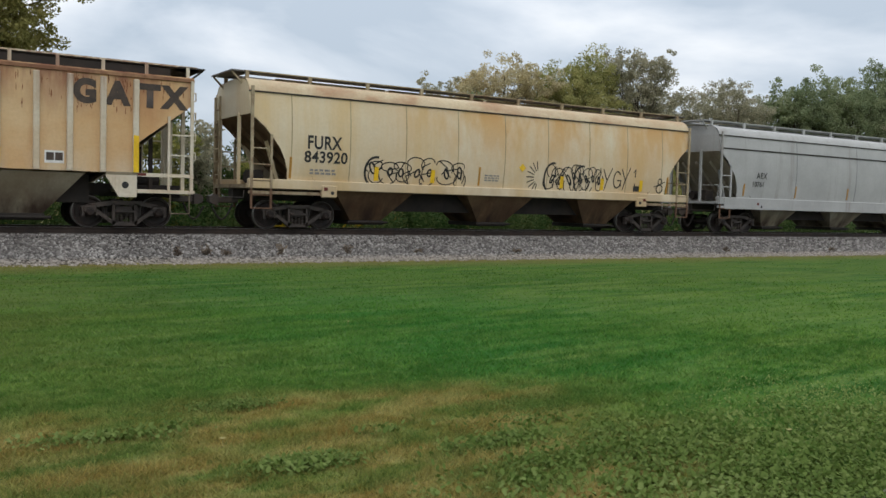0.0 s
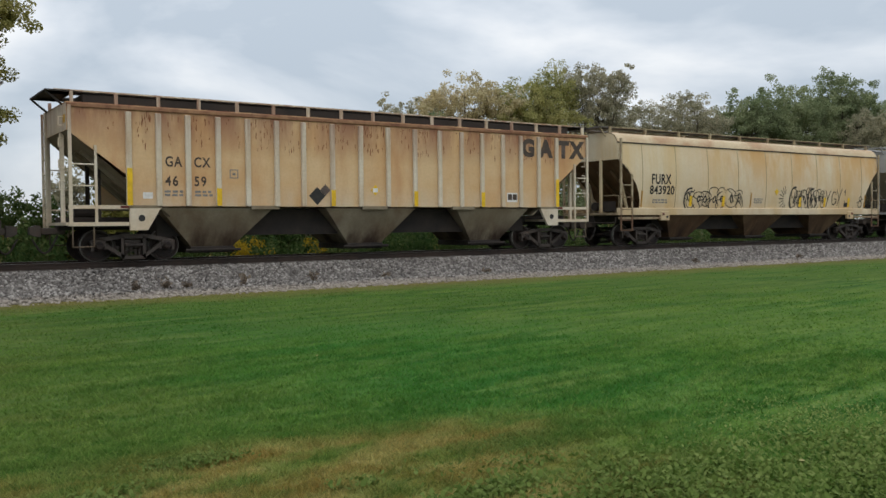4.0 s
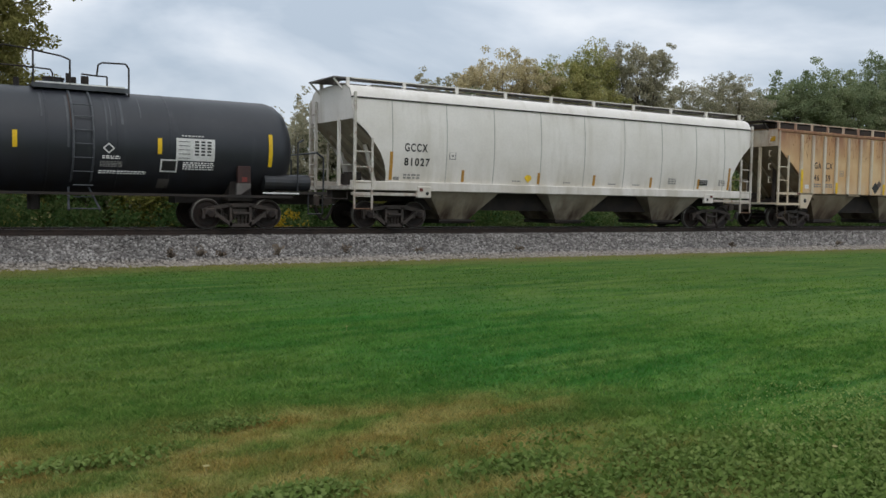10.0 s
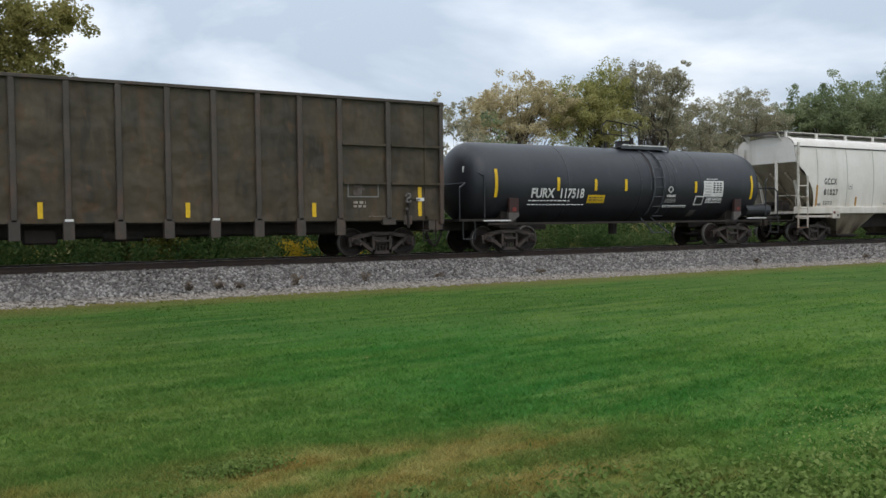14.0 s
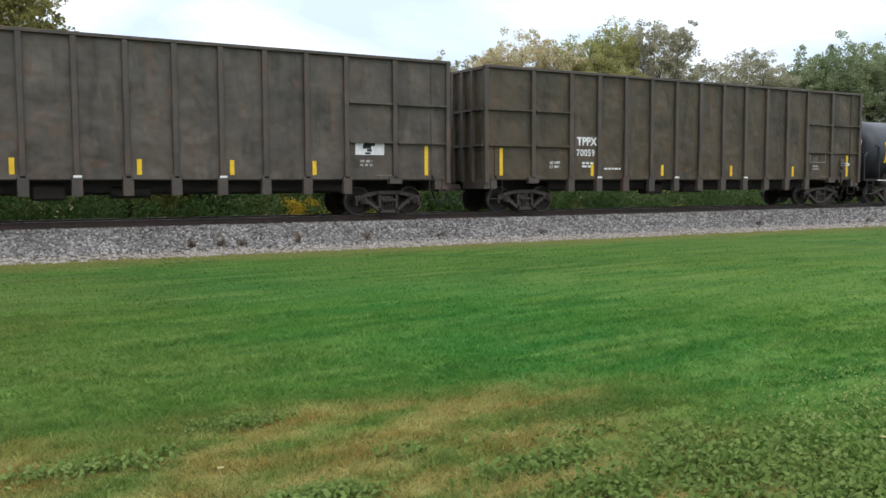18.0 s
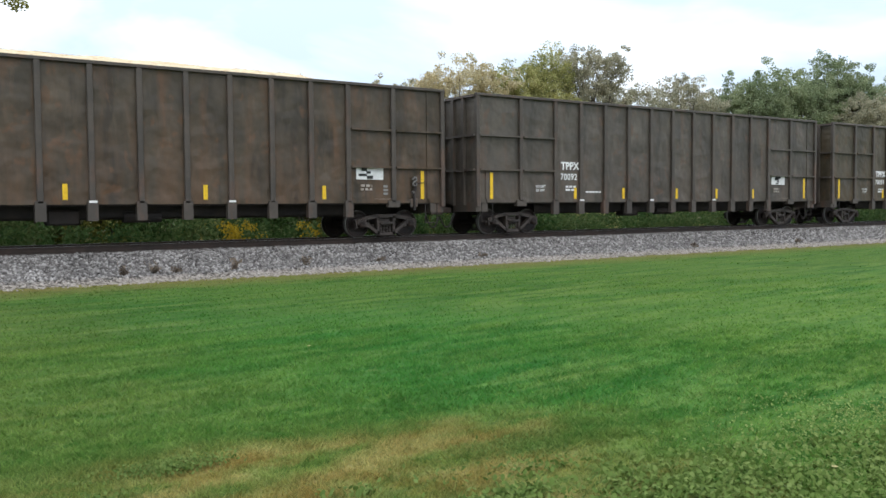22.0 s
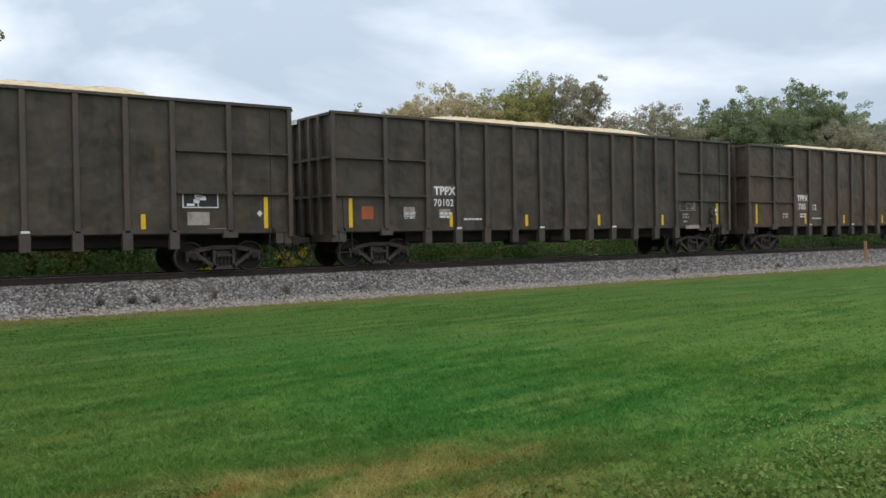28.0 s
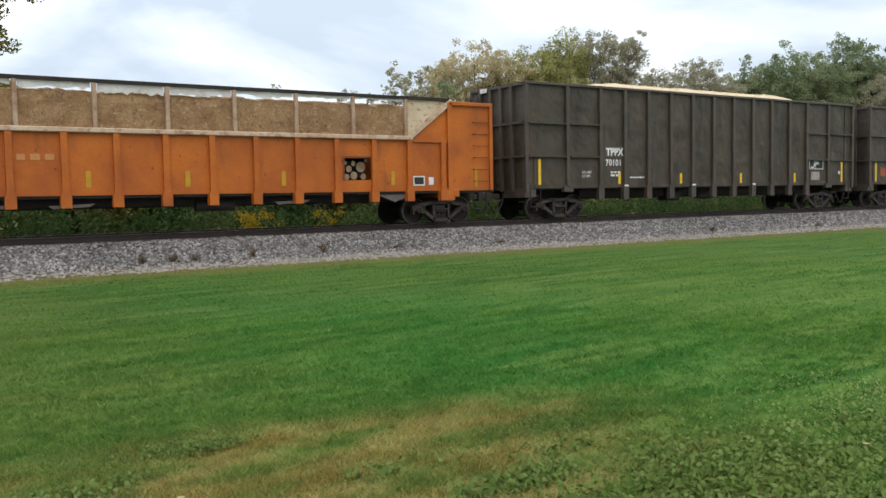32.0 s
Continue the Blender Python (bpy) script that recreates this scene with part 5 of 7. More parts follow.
def covered_hopper(name, label, x, paint, low, roof, ramp, rungs, L=17.95, boards=10, seams=(), board_mat="walk", seam="seam_white"):
    car = new_car(name, label, "hopper car", x)
    z_sill, z_eave = 1.47, 3.99
    cut = [(1.47, 1.20), (1.75, 1.18), (2.05, 1.10), (2.35, 0.96), (2.65, 0.74), (2.95, 0.48), (3.32, 0.04), (3.99, 0.0)]
    zs = [1.47, 1.6, 1.75, 1.9, 2.05, 2.2, 2.35, 2.5, 2.65, 2.8, 2.95, 3.13, 3.32, 3.55, 3.78, 3.99]
    xl = [float(np.interp(z, [c[0] for c in cut], [c[1] for c in cut])) for z in zs]
    cols = 18
    for s in (-1, 1):
        bm = bmesh.new()
        grid = [[bm.verts.new((xl[i] + (L - 2 * xl[i]) * k / cols, s * bulged(z), z)) for k in range(cols + 1)] for i, z in enumerate(zs)]
        for a, b in zip(grid, grid[1:]):
            for k in range(cols):
                bm.faces.new((a[k], a[k + 1], b[k + 1], b[k]))
        part("side_sheet", bm, paint, car, smooth=True)
    # seams between the side sheets stand a little proud
    for sx in seams:
        bm = bmesh.new()
        for z0, z1 in zip(zs, zs[1:]):
            beam(bm, (sx, -bulged(z0) - 0.001, z0), (sx, -bulged(z1) - 0.001, z1), 0.012, 0.028)
        part("seam", bm, seam, car)
    for e in (0, 1):
        X = lambda v: v if e == 0 else L - v
        bm = bmesh.new()
        # end panel over the slope sheet, and the slope sheet itself
        top = [(-bulged(3.32), 3.32), (bulged(3.32), 3.32), (bulged(3.99), 3.99), (1.30, 4.24), (1.1, 4.34), (0, 4.41), (-1.1, 4.34), (-1.30, 4.24), (-bulged(3.99), 3.99)]
        bm.faces.new([bm.verts.new((X(0.04 if z < 3.5 else 0.0), y, z)) for y, z in top])
        part("end_panel", bm, paint, car)
        bm = bmesh.new()
        for (xa, za), (xb, zb) in (((0.04, 3.32), (2.45, 1.15)),):
            q = [bm.verts.new((X(xa), -1.47, za)), bm.verts.new((X(xa), 1.47, za)), bm.verts.new((X(xb), 1.47, zb)), bm.verts.new((X(xb), -1.47, zb))]
            bm.faces.new(q)
        for y in (-0.75, 0.0, 0.75):
            beam(bm, (X(0.35), y, 2.9), (X(2.2), y, 1.25), 0.06, 0.12)
        part("slope_sheet", bm, low, car, "dark slope sheet with stiffeners")
        # platform, posts and brake gear of the end
        bm = boxed(min(X(-0.05), X(2.6)), max(X(-0.05), X(2.6)), -1.5, 1.5, 1.20, 1.30)
        part("end_platform", bm, rungs, car)
        for y in (-0.55, 1.2):
            part("end_post", boxed(min(X(0.0), X(0.09)), max(X(0.0), X(0.09)), y - 0.045, y + 0.045, 1.25, 3.4), paint, car)
        for y in (-0.9, 0.9):
            part("strut", beam(bmesh.new(), (X(1.15), y, 1.28), (X(0.75), y, 2.60), 0.08, 0.10), paint, car)
        bm = bmesh.new()
        tube(bm, (X(0.55), 0.35, 1.55), (X(1.05), 0.35, 1.55), 0.17, 12)
        box(bm, min(X(0.35), X(0.8)), max(X(0.35), X(0.8)), -0.6, -0.25, 1.35, 1.75)
        pipe(bm, [(X(0.2), -1.2, 1.35), (X(0.7), -0.5, 1.38), (X(1.3), 0.2, 1.4)], 0.025)
        part("brake_gear", bm, "under", car)
        ladder(car, X(0.07), X(0.66), -1.60, (0.62, 1.0, 1.42, 1.88, 2.34), (0.62, 4.1), (0.60, 2.75), mat=rungs, knee=1.19, step=rungs if paint == "white" else "step_rust")
        ladder(car, X(0.07), X(0.66), 1.60, (0.62, 1.0, 1.42, 1.88, 2.34), (0.62, 4.1), (0.60, 2.75), mat=rungs, knee=1.19, step=rungs if paint == "white" else "step_rust")
        # hand rails along the end platform, and the bent rods of the uncoupling gear
        part("hand_rail", pipe(bmesh.new(), [(X(0.1), -1.45, 1.32), (X(0.1), -1.45, 1.95), (X(0.1), -0.55, 1.95)], 0.018), rungs, car)
        part("uncoupling_rod", pipe(bmesh.new(), [(X(-0.12), -1.5, 1.12), (X(-0.12), -1.5, 0.92), (X(-0.28), -0.3, 0.92), (X(-0.28), 0.0, 1.0)], 0.016), "truck", car)
        end_ladder(car, X(-0.04), 1.0, 1.45, (1.2, 1.6, 2.0, 2.4, 2.8, 3.2, 3.6), 0.9, 4.0, mat=rungs)
        # jacking pad with its round hole
        bm = boxed(min(X(2.25), X(2.75)), max(X(2.25), X(2.75)), -1.62, -1.50, 0.98, 1.34, bevel=0.02)
        pad = part("jacking_pad", bm, paint, car)
        part("hole", tube(bmesh.new(), (X(2.6), -1.63, 1.12), (X(2.6), -1.60, 1.12), 0.055, 12), "black", pad)
        part("red_tag", boxed(min(X(2.32), X(2.44)), max(X(2.32), X(2.44)), -1.63, -1.62, 1.18, 1.28), "red", pad)
        beam_bm = beam(bmesh.new(), (X(0.0), -1.55, 1.08), (X(2.3), -1.55, 1.08), 0.08, 0.09)
        part("step_rail", beam_bm, rungs, car)
        add_coupler(car, X(0.0), -1 if e == 0 else 1)
        # grating that overhangs the end of the roof
        bm = boxed(min(X(-0.34), X(0.25)), max(X(-0.34), X(0.25)), -0.95, 0.95, 4.56, 4.60)
        crosswalk = part("crosswalk", bm, board_mat, car, "galvanised grating over the end of the roof")
        for y in (-0.85, 0.85):
            part("bracket", beam(bmesh.new(), (X(-0.30), y, 4.55), (X(0.05), y, 4.20), 0.05, 0.05), ramp, crosswalk)
    bm = bmesh.new()
    box(bm, 0.0, L, -1.60, -1.42, 1.19, 1.475, 0.02)
    part("side_sill", bm, paint, car)
    part("side_sill", boxed(0.0, L, 1.42, 1.60, 1.19, 1.475, bevel=0.02), paint, car)
    # roof: a low arch with a lip at the eaves
    arch = [(-1.47, 3.985), (-1.43, 4.10), (-1.34, 4.24), (-1.15, 4.35), (-0.6, 4.40), (0, 4.42), (0.6, 4.40), (1.15, 4.35), (1.34, 4.24), (1.43, 4.10), (1.47, 3.985)]
    bm = bmesh.new()
    ends = [[bm.verts.new((xx, y, z)) for y, z in arch] for xx in (0.0, L)]
    for i in range(len(arch) - 1):
        bm.faces.new((ends[0][i], ends[1][i], ends[1][i + 1], ends[0][i + 1]))
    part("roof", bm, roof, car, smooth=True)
    # a dark strip along each eave stands for the shade beneath it
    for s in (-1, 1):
        part("eave_rail", boxed(0.0, L, s * 1.475 - 0.02, s * 1.475 + 0.02, 3.945, 3.985), "under", car, "dark strip standing in for the shaded seam under the eaves")
    # hatches and running boards
    for i in range(4):
        x0 = 1.2 + i * (L - 2.4) / 4
        part("hatch_cover", boxed(x0, x0 + (L - 2.4) / 4 - 0.12, -0.45, 0.45, 4.38, 4.52, bevel=0.03), roof, car)
    for s in (-1, 1):
        b = part("running_board", boxed(0.05, L - 0.05, s * 0.62 - 0.24, s * 0.62 + 0.24, 4.56, 4.60), board_mat, car)
        for k in range(boards):
            xx = 0.12 + k * (L - 0.24) / (boards - 1)
            part("bracket", boxed(xx - 0.05, xx + 0.05, s * 0.96 - 0.04, s * 0.96 + 0.04, 4.30, 4.60), ramp, b)
        part("board_edge", boxed(0.05, L - 0.05, s * 0.885 - 0.02, s * 0.885 + 0.02, 4.585, 4.615), ramp, b)
    # three bays of hoppers
    for x0, x1 in ((2.75, 5.5), (7.55, 10.35), (12.3, 15.1)):
        c, bm = (x0 + x1) / 2, bmesh.new()
        r0 = [bm.verts.new(p) for p in ((x0, -1.44, 1.2), (x1, -1.44, 1.2), (x1, 1.44, 1.2), (x0, 1.44, 1.2))]
        r1 = [bm.verts.new(p) for p in ((c - 0.55, -0.85, 0.30), (c + 0.55, -0.85, 0.30), (c + 0.55, 0.85, 0.30), (c - 0.55, 0.85, 0.30))]
        for k in range(4):
            bm.faces.new((r0[k], r0[(k + 1) % 4], r1[(k + 1) % 4], r1[k]))
        h = part("hopper", bm, low, car, "grimy funnel-shaped discharge hopper, darker towards the bottom")
        bm = boxed(c - 0.6, c + 0.6, -0.95, 0.95, 0.16, 0.30, bevel=0.02)
        tube(bm, (c - 0.7, -1.0, 0.24), (c + 0.7, -1.0, 0.24), 0.035, 8)
        part("outlet_gate", bm, "under", h)
    part("center_sill", boxed(0.0, L, -0.2, 0.2, 0.85, 1.18), "under", car)
    part("underbody", boxed(2.6, L - 2.6, -0.8, 0.8, 0.60, 1.19), "under", car, "dark sloped sheets between the bays")
    add_truck(car, 1.72)
    add_truck(car, L - 1.72)
    return car


def reflectors(car, xs, z, h, material, wrap, w=0.10):
    for xx in xs:
        plaque(car, xx, z, w, h, material, wrap, name="reflector", out=0.014)


def build_white():
    c = covered_hopper("white_covered_hopper", "white covered hopper car with grey streaks and grimy bays", 7.05, "white", "white_low", "white", "white", "white_grimy",
                       seams=[1.38, 3.35, 5.2, 7.15, 9.1, 11.0, 12.9, 14.75, 16.35])
    reflectors(c, [3.95, 7.05, 9.55, 12.35, 14.9], 1.52, 0.38, "amber", bulged)
    reflectors(c, [1.30, 16.62], 1.52, 0.86, "amber", bulged)
    lettering(c, "GCCX", 1.80, 2.42, 0.25, "black", bulged, "reporting_mark", "black stencilled letters", 0.74, 1.25)
    lettering(c, "81027", 1.80, 1.98, 0.24, "black", bulged, "car_number", "black stencilled digits", 0.95, 1.22)
    small_print(c, 1.80, 1.66, 0.6, 2, "greymark", bulged, 0.055)
    plaque(c, 1.45, 1.52, 0.20, 0.10, "greymark", bulged)
    box_mark(c, 3.45, 2.22, 0.25, bulged)
    plaque(c, 14.98, 1.64, 0.50, 0.26, "letter", bulged, "test_panel", "white-framed black data panel")
    plaque(c, 15.01, 1.67, 0.44, 0.20, "black", bulged, "panel_grid", out=0.014)
    small_print(c, 15.06, 1.80, 0.34, 2, "greymark", lambda z: bulged(z) + 0.010, 0.04)
    small_print(c, 13.3, 1.84, 0.42, 3, "greymark", bulged, 0.05)
    small_print(c, 16.1, 1.84, 0.36, 3, "greymark", bulged, 0.05)
    diamond(c, 6.65, 1.72, 0.16, "yellow", bulged)
    for xx in (6.0, 8.2, 10.3, 11.5):
        small_print(c, xx, 1.58, 0.35, 1, "greymark", bulged, 0.04)
    return c


def box_mark(car, x, z, a, wrap):
    bm = bmesh.new()
    for x0, x1, z0, z1 in ((x, x + a, z, z + 0.025), (x, x + a, z + a - 0.025, z + a), (x, x + 0.025, z + 0.025, z + a - 0.025), (x + a - 0.025, x + a, z + 0.025, z + a - 0.025), (x + 0.08, x + a - 0.08, z + 0.09, z + a - 0.1)):
        box(bm, x0, x1, -wrap(z) - 0.012, -wrap(z) + 0.01, z0, z1)
    part("stencil", bm, "greymark", car)


def diamond(car, x, z, r, material, wrap):
    bm = prism(bmesh.new(), [(x - r, z), (x, z - r), (x + r, z), (x, z + r)], -wrap(z) - 0.012, -wrap(z) + 0.002)
    part("placard", bm, material, car)


def stroke(bm, pts, wrap, width=0.03):
    """A painted line on the side: flat ribbon pieces."""
    for (xa, za), (xb, zb) in zip(pts, pts[1:]):
        d = Vector((xb - xa, zb - za))
        if d.length < 1e-4:
            continue
        n = Vector((-d.y, d.x)).normalized() * width / 2
        e = d.normalized() * width * 0.3
        q = [(xa - e.x + n.x, za - e.y + n.y), (xa - e.x - n.x, za - e.y - n.y), (xb + e.x - n.x, zb + e.y - n.y), (xb + e.x + n.x, zb + e.y + n.y)]
        bm.faces.new([bm.verts.new((px, -wrap(pz) - 0.010, pz)) for px, pz in q])


def oval(cx, cz, rx, rz, a0=0, a1=360, n=16, tilt=0.0):
    out = []
    for k in range(n + 1):
        a = radians(a0 + (a1 - a0) * k / n)
        x, z = rx * math.cos(a), rz * math.sin(a)
        out.append((cx + x * math.cos(tilt) - z * math.sin(tilt), cz + x * math.sin(tilt) + z * math.cos(tilt)))
    return out


def scrawl(car, x0, x1, z0, z1, seed, name="graffiti"):
    """Spray-painted tangle that cannot be read: swollen outlines over each other, hooks and slashes."""
    rnd = random.Random(seed)
    n = max(4, int((x1 - x0) / 0.48))
    h, w = z1 - z0, (x1 - x0) / n
    part(name, ribbon(oval(x0 + 0.25, z0 + h * 0.45, 0.38, h * 0.52, 80, 265), 0.07), "black", car, "black sprayed scrawl")
    for k in range(n):
        cx = x0 + (k + 0.5 + rnd.uniform(-0.25, 0.25)) * w
        top = rnd.uniform(0.62, 0.82)
        bm = ribbon(oval(cx, z0 + h * top, w * rnd.uniform(0.5, 0.75), h * rnd.uniform(0.15, 0.25), rnd.uniform(-60, 0), rnd.uniform(180, 260), tilt=rnd.uniform(-0.4, 0.4)), 0.034)
        stroke(bm, oval(cx + rnd.uniform(-0.12, 0.12), z0 + h * rnd.uniform(0.22, 0.36), w * rnd.uniform(0.45, 0.8), h * rnd.uniform(0.2, 0.32), rnd.uniform(120, 190), rnd.uniform(340, 420), tilt=rnd.uniform(-0.3, 0.3)), bulged, 0.034)
        stroke(bm, oval(cx + rnd.uniform(-0.1, 0.1), z0 + h * rnd.uniform(0.4, 0.6), w * 0.16, h * rnd.uniform(0.12, 0.22), tilt=rnd.uniform(-0.6, 0.6)), bulged, 0.055)
        for _ in range(2):
            px, pz = cx + rnd.uniform(-0.25, 0.25), z0 + h * rnd.uniform(0.1, 0.5)
            stroke(bm, [(px, pz), (px + rnd.uniform(-0.22, 0.22), pz + h * 0.25), (px + rnd.uniform(-0.15, 0.3), pz + h * rnd.uniform(0.3, 0.5))], bulged, 0.036)
        part(name, bm, "black", car, "black sprayed scrawl")


def ribbon(pts, width):
    bm = bmesh.new()
    stroke(bm, pts, bulged, width)
    return bm


def build_cream():
    c = covered_hopper("cream_covered_hopper", "cream covered hopper car with ochre rust stains and black scrawls", 46.25, "cream", "cream_low", "cream_roof", "cream_grimy", "cream_grimy", seam="seam_cream",
                       seams=[1.3, 3.2, 5.15, 7.1, 9.0, 10.85, 12.75, 14.6, 16.4], L=17.85)
    lettering(c, "FURX", 1.78, 2.42, 0.40, "black", bulged, "reporting_mark", "black stencilled letters", 0.78, 1.08)
    lettering(c, "843920", 1.70, 2.02, 0.34, "black", bulged, "car_number", "black stencilled digits", 0.97, 1.05)
    small_print(c, 1.90, 1.76, 0.85, 2, "greymark", bulged, 0.06)
    reflectors(c, [4.05, 6.1, 11.45, 13.35, 15.3], 1.55, 0.42, "yellow", bulged, 0.15)
    reflectors(c, [1.25, 7.95, 16.7], 1.52, 0.62, "amber", bulged, 0.07)
    scrawl(c, 3.85, 7.25, 1.42, 2.30, 4)
    scrawl(c, 10.85, 12.3, 1.42, 2.45, 9)
    scrawl(c, 12.2, 13.35, 1.45, 2.40, 14)
    lines = []
    for k in range(9):
        a = radians(100 + k * 20)
        lines.append(([(10.45 + 0.2 * math.cos(a), 1.9 + 0.25 * math.sin(a)), (10.45 + 0.5 * math.cos(a), 1.9 + 0.55 * math.sin(a))], 0.035))
    for xx, zz in ((13.45, 1.55), (14.35, 1.6)):
        lines.append(([(xx, zz + 0.75), (xx + 0.2, zz + 0.35), (xx + 0.42, zz + 0.8)], 0.04))
        lines.append(([(xx + 0.2, zz + 0.35), (xx + 0.1, zz)], 0.04))
    lines.append((oval(14.15, 1.95, 0.18, 0.30, 40, 330), 0.045))
    lines.append(([(14.15, 1.92), (14.33, 1.92), (14.33, 1.7)], 0.04))
    lines.append(([(14.95, 2.25), (15.05, 2.35), (15.05, 1.55)], 0.045))
    lines.append((oval(16.35, 1.95, 0.10, 0.11), 0.04))
    lines.append((oval(16.35, 1.68, 0.16, 0.15), 0.04))
    lines.append(([(16.05, 1.75), (16.35, 1.85), (16.60, 1.95)], 0.03))
    for pts, width in lines:
        part("graffiti", ribbon(pts, width), "black", c, "black sprayed scrawl")
    plaque(c, 15.0, 1.55, 0.35, 0.2, "black", bulged)
    diamond(c, 9.75, 2.2, 0.14, "yellow", bulged)
    small_print(c, 8.2, 1.85, 0.6, 3, "greymark", bulged, 0.05)
    return c


def build_grey():
    c = covered_hopper("grey_covered_hopper", "light grey covered hopper car with dark streaks", 65.85, "grey", "white_low", "grey", "grey", "grey", seam="seam_grey",
                       seams=[4.9, 9.2, 13.4], L=17.95, board_mat="grey")
    part("side_band", boxed(0.3, 17.6, -1.625, -1.605, 1.0, 1.46, bevel=0.006), "grey", c)
    part("side_rail", boxed(0.15, 17.8, -bulged(3.44) - 0.03, -bulged(3.44) + 0.02, 3.42, 3.47), "under", c)
    lettering(c, "AEX", 2.3, 2.30, 0.24, "black", bulged, "reporting_mark", "", 0.95, 1.2)
    lettering(c, "10761", 2.05, 1.95, 0.22, "black", bulged, "car_number", "", 0.95, 1.1)
    reflectors(c, [1.55, 4.9, 8.6], 1.55, 0.5, "amber", bulged, 0.08)
    return c


# ---- ribbed covered hopper ----
def flat_side(z):
    return 1.50


TAN_RIBS = [1.52, 2.30, 3.10, 3.95, 4.82, 5.70, 6.55, 7.50, 8.47, 9.45, 10.45, 11.41, 12.28, 13.13, 14.02, 14.81, 15.62, 16.45]


def build_tan():
    L, top, foot = 18.0, 4.02, 1.48
    c = new_car("tan_ribbed_hopper", "tan ribbed covered hopper car with rust streaks under the roof", "hopper car", 26.68)
    for s in (-1, 1):
        bm = bmesh.new()
        prism(bm, [(0.0, top), (0.0, 3.42), (1.50, 2.28), (1.50, foot), (L - 1.50, foot), (L - 1.50, 2.28), (L, 3.42), (L, top)], s * 1.50 - 0.004, s * 1.50 + 0.004)
        part("side_sheet", bm, "tan", c)
        for xx in TAN_RIBS:
            bm = boxed(xx - 0.075, xx + 0.075, min(s * 1.50, s * 1.60), max(s * 1.50, s * 1.60), foot, 3.96, bevel=0.02)
            part("rib", bm, "tan_rib", c)
        part("top_chord", boxed(0, L, s * 1.50 - 0.05, s * 1.50 + 0.05, top - 0.01, top + 0.09, bevel=0.01), "tan_chord", c)
        for a, b in ((1.5, 2.35), (4.9, 5.75), (8.5, 9.4), (11.9, 12.8), (15.7, 16.5)):
            part("sill_bracket", boxed(a, b, s * 1.52 - 0.05, s * 1.52 + 0.05, 1.40, 1.50), "tan_low", c)
    part("roof", prism(bmesh.new(), [(0, 4.10), (L, 4.10), (L, 4.14), (0, 4.14)], -1.5, 1.5), "tan", c)
    for s in (-1, 1):
        b = part("running_board", boxed(-0.3, L + 0.3, s * 0.75 - 0.28, s * 0.75 + 0.28, 4.44, 4.49), "under", c)
        for k in range(17):
            xx = 0.15 + k * (L - 0.3) / 16
            part("bracket", boxed(xx - 0.04, xx + 0.04, s * 1.40 - 0.04, s * 1.40 + 0.04, 4.12, 4.42), "tan_rib", b)
        part("board_edge", boxed(-0.2, L + 0.2, s * 1.03 - 0.02, s * 1.03 + 0.02, 4.47, 4.51), "tan_rib", b)
    part("hatch_cover", boxed(0.5, L - 0.5, -1.0, 1.0, 4.14, 4.43, bevel=0.03), "under", c)
    for e in (0, 1):
        X = lambda v: v if e == 0 else L - v
        bm = bmesh.new()
        bm.faces.new([bm.verts.new(p) for p in ((X(0), -1.5, 3.42), (X(0), 1.5, 3.42), (X(0), 1.5, 4.12), (X(0), -1.5, 4.12))])
        part("end_panel", bm, "tan_rib", c)
        bm = bmesh.new()
        bm.faces.new([bm.verts.new(p) for p in ((X(0.02), -1.49, 3.42), (X(0.02), 1.49, 3.42), (X(2.6), 1.49, 1.2), (X(2.6), -1.49, 1.2))])
        for y in (-0.7, 0.0, 0.7):
            beam(bm, (X(0.5), y, 2.95), (X(2.4), y, 1.32), 0.06, 0.12)
        part("slope_sheet", bm, "tan_low", c, "dark slope sheet with stiffeners")
        part("end_platform", boxed(min(X(-0.05), X(1.9)), max(X(-0.05), X(1.9)), -1.5, 1.5, 0.98, 1.06), "tan_rib", c)
        for y in (-0.6, 1.25):
            part("end_post", boxed(min(X(0), X(0.10)), max(X(0), X(0.10)), y - 0.05, y + 0.05, 1.05, 3.5), "tan_rib", c)
        bm = bmesh.new()
        box(bm, min(X(0.9), X(1.0)), max(X(0.9), X(1.0)), -0.7, -0.6, 1.05, 2.9)
        box(bm, min(X(0.9), X(1.0)), max(X(0.9), X(1.0)), 0.6, 0.7, 1.05, 2.9)
        tube(bm, (X(0.5), 0.3, 1.32), (X(1.2), 0.3, 1.32), 0.16, 12)
        part("brake_gear", bm, "under", c)
        for s in (-1, 1):
            ladder(c, X(0.06), X(0.68), s * 1.55, (1.42, 2.0, 2.55), (1.0, 4.05), (1.02, 3.05), mat="tan_rib")
            part("step", pipe(bmesh.new(), [(X(0.1), s * 1.5, 1.0), (X(0.1), s * 1.5, 0.42), (X(0.62), s * 1.5, 0.42), (X(0.62), s * 1.5, 1.0)], 0.022), "tan_low", c)
        part("platform_rail", boxed(min(X(0.0), X(1.5)), max(X(0.0), X(1.5)), -1.56, -1.50, 1.40, 1.50), "tan_rib", c)
        part("red_tag", boxed(min(X(1.28), X(1.5)), max(X(1.28), X(1.5)), -1.566, -1.56, 1.42, 1.49), "red", c)
        part("platform_rail", boxed(min(X(0.0), X(1.5)), max(X(0.0), X(1.5)), -1.56, -1.48, 0.96, 1.05), "tan_rib", c)
        bm = prism(bmesh.new(), [(X(1.52), 0.84), (X(1.52), 1.42), (X(2.32), 1.42), (X(1.98), 0.84)], -1.58, -1.48)
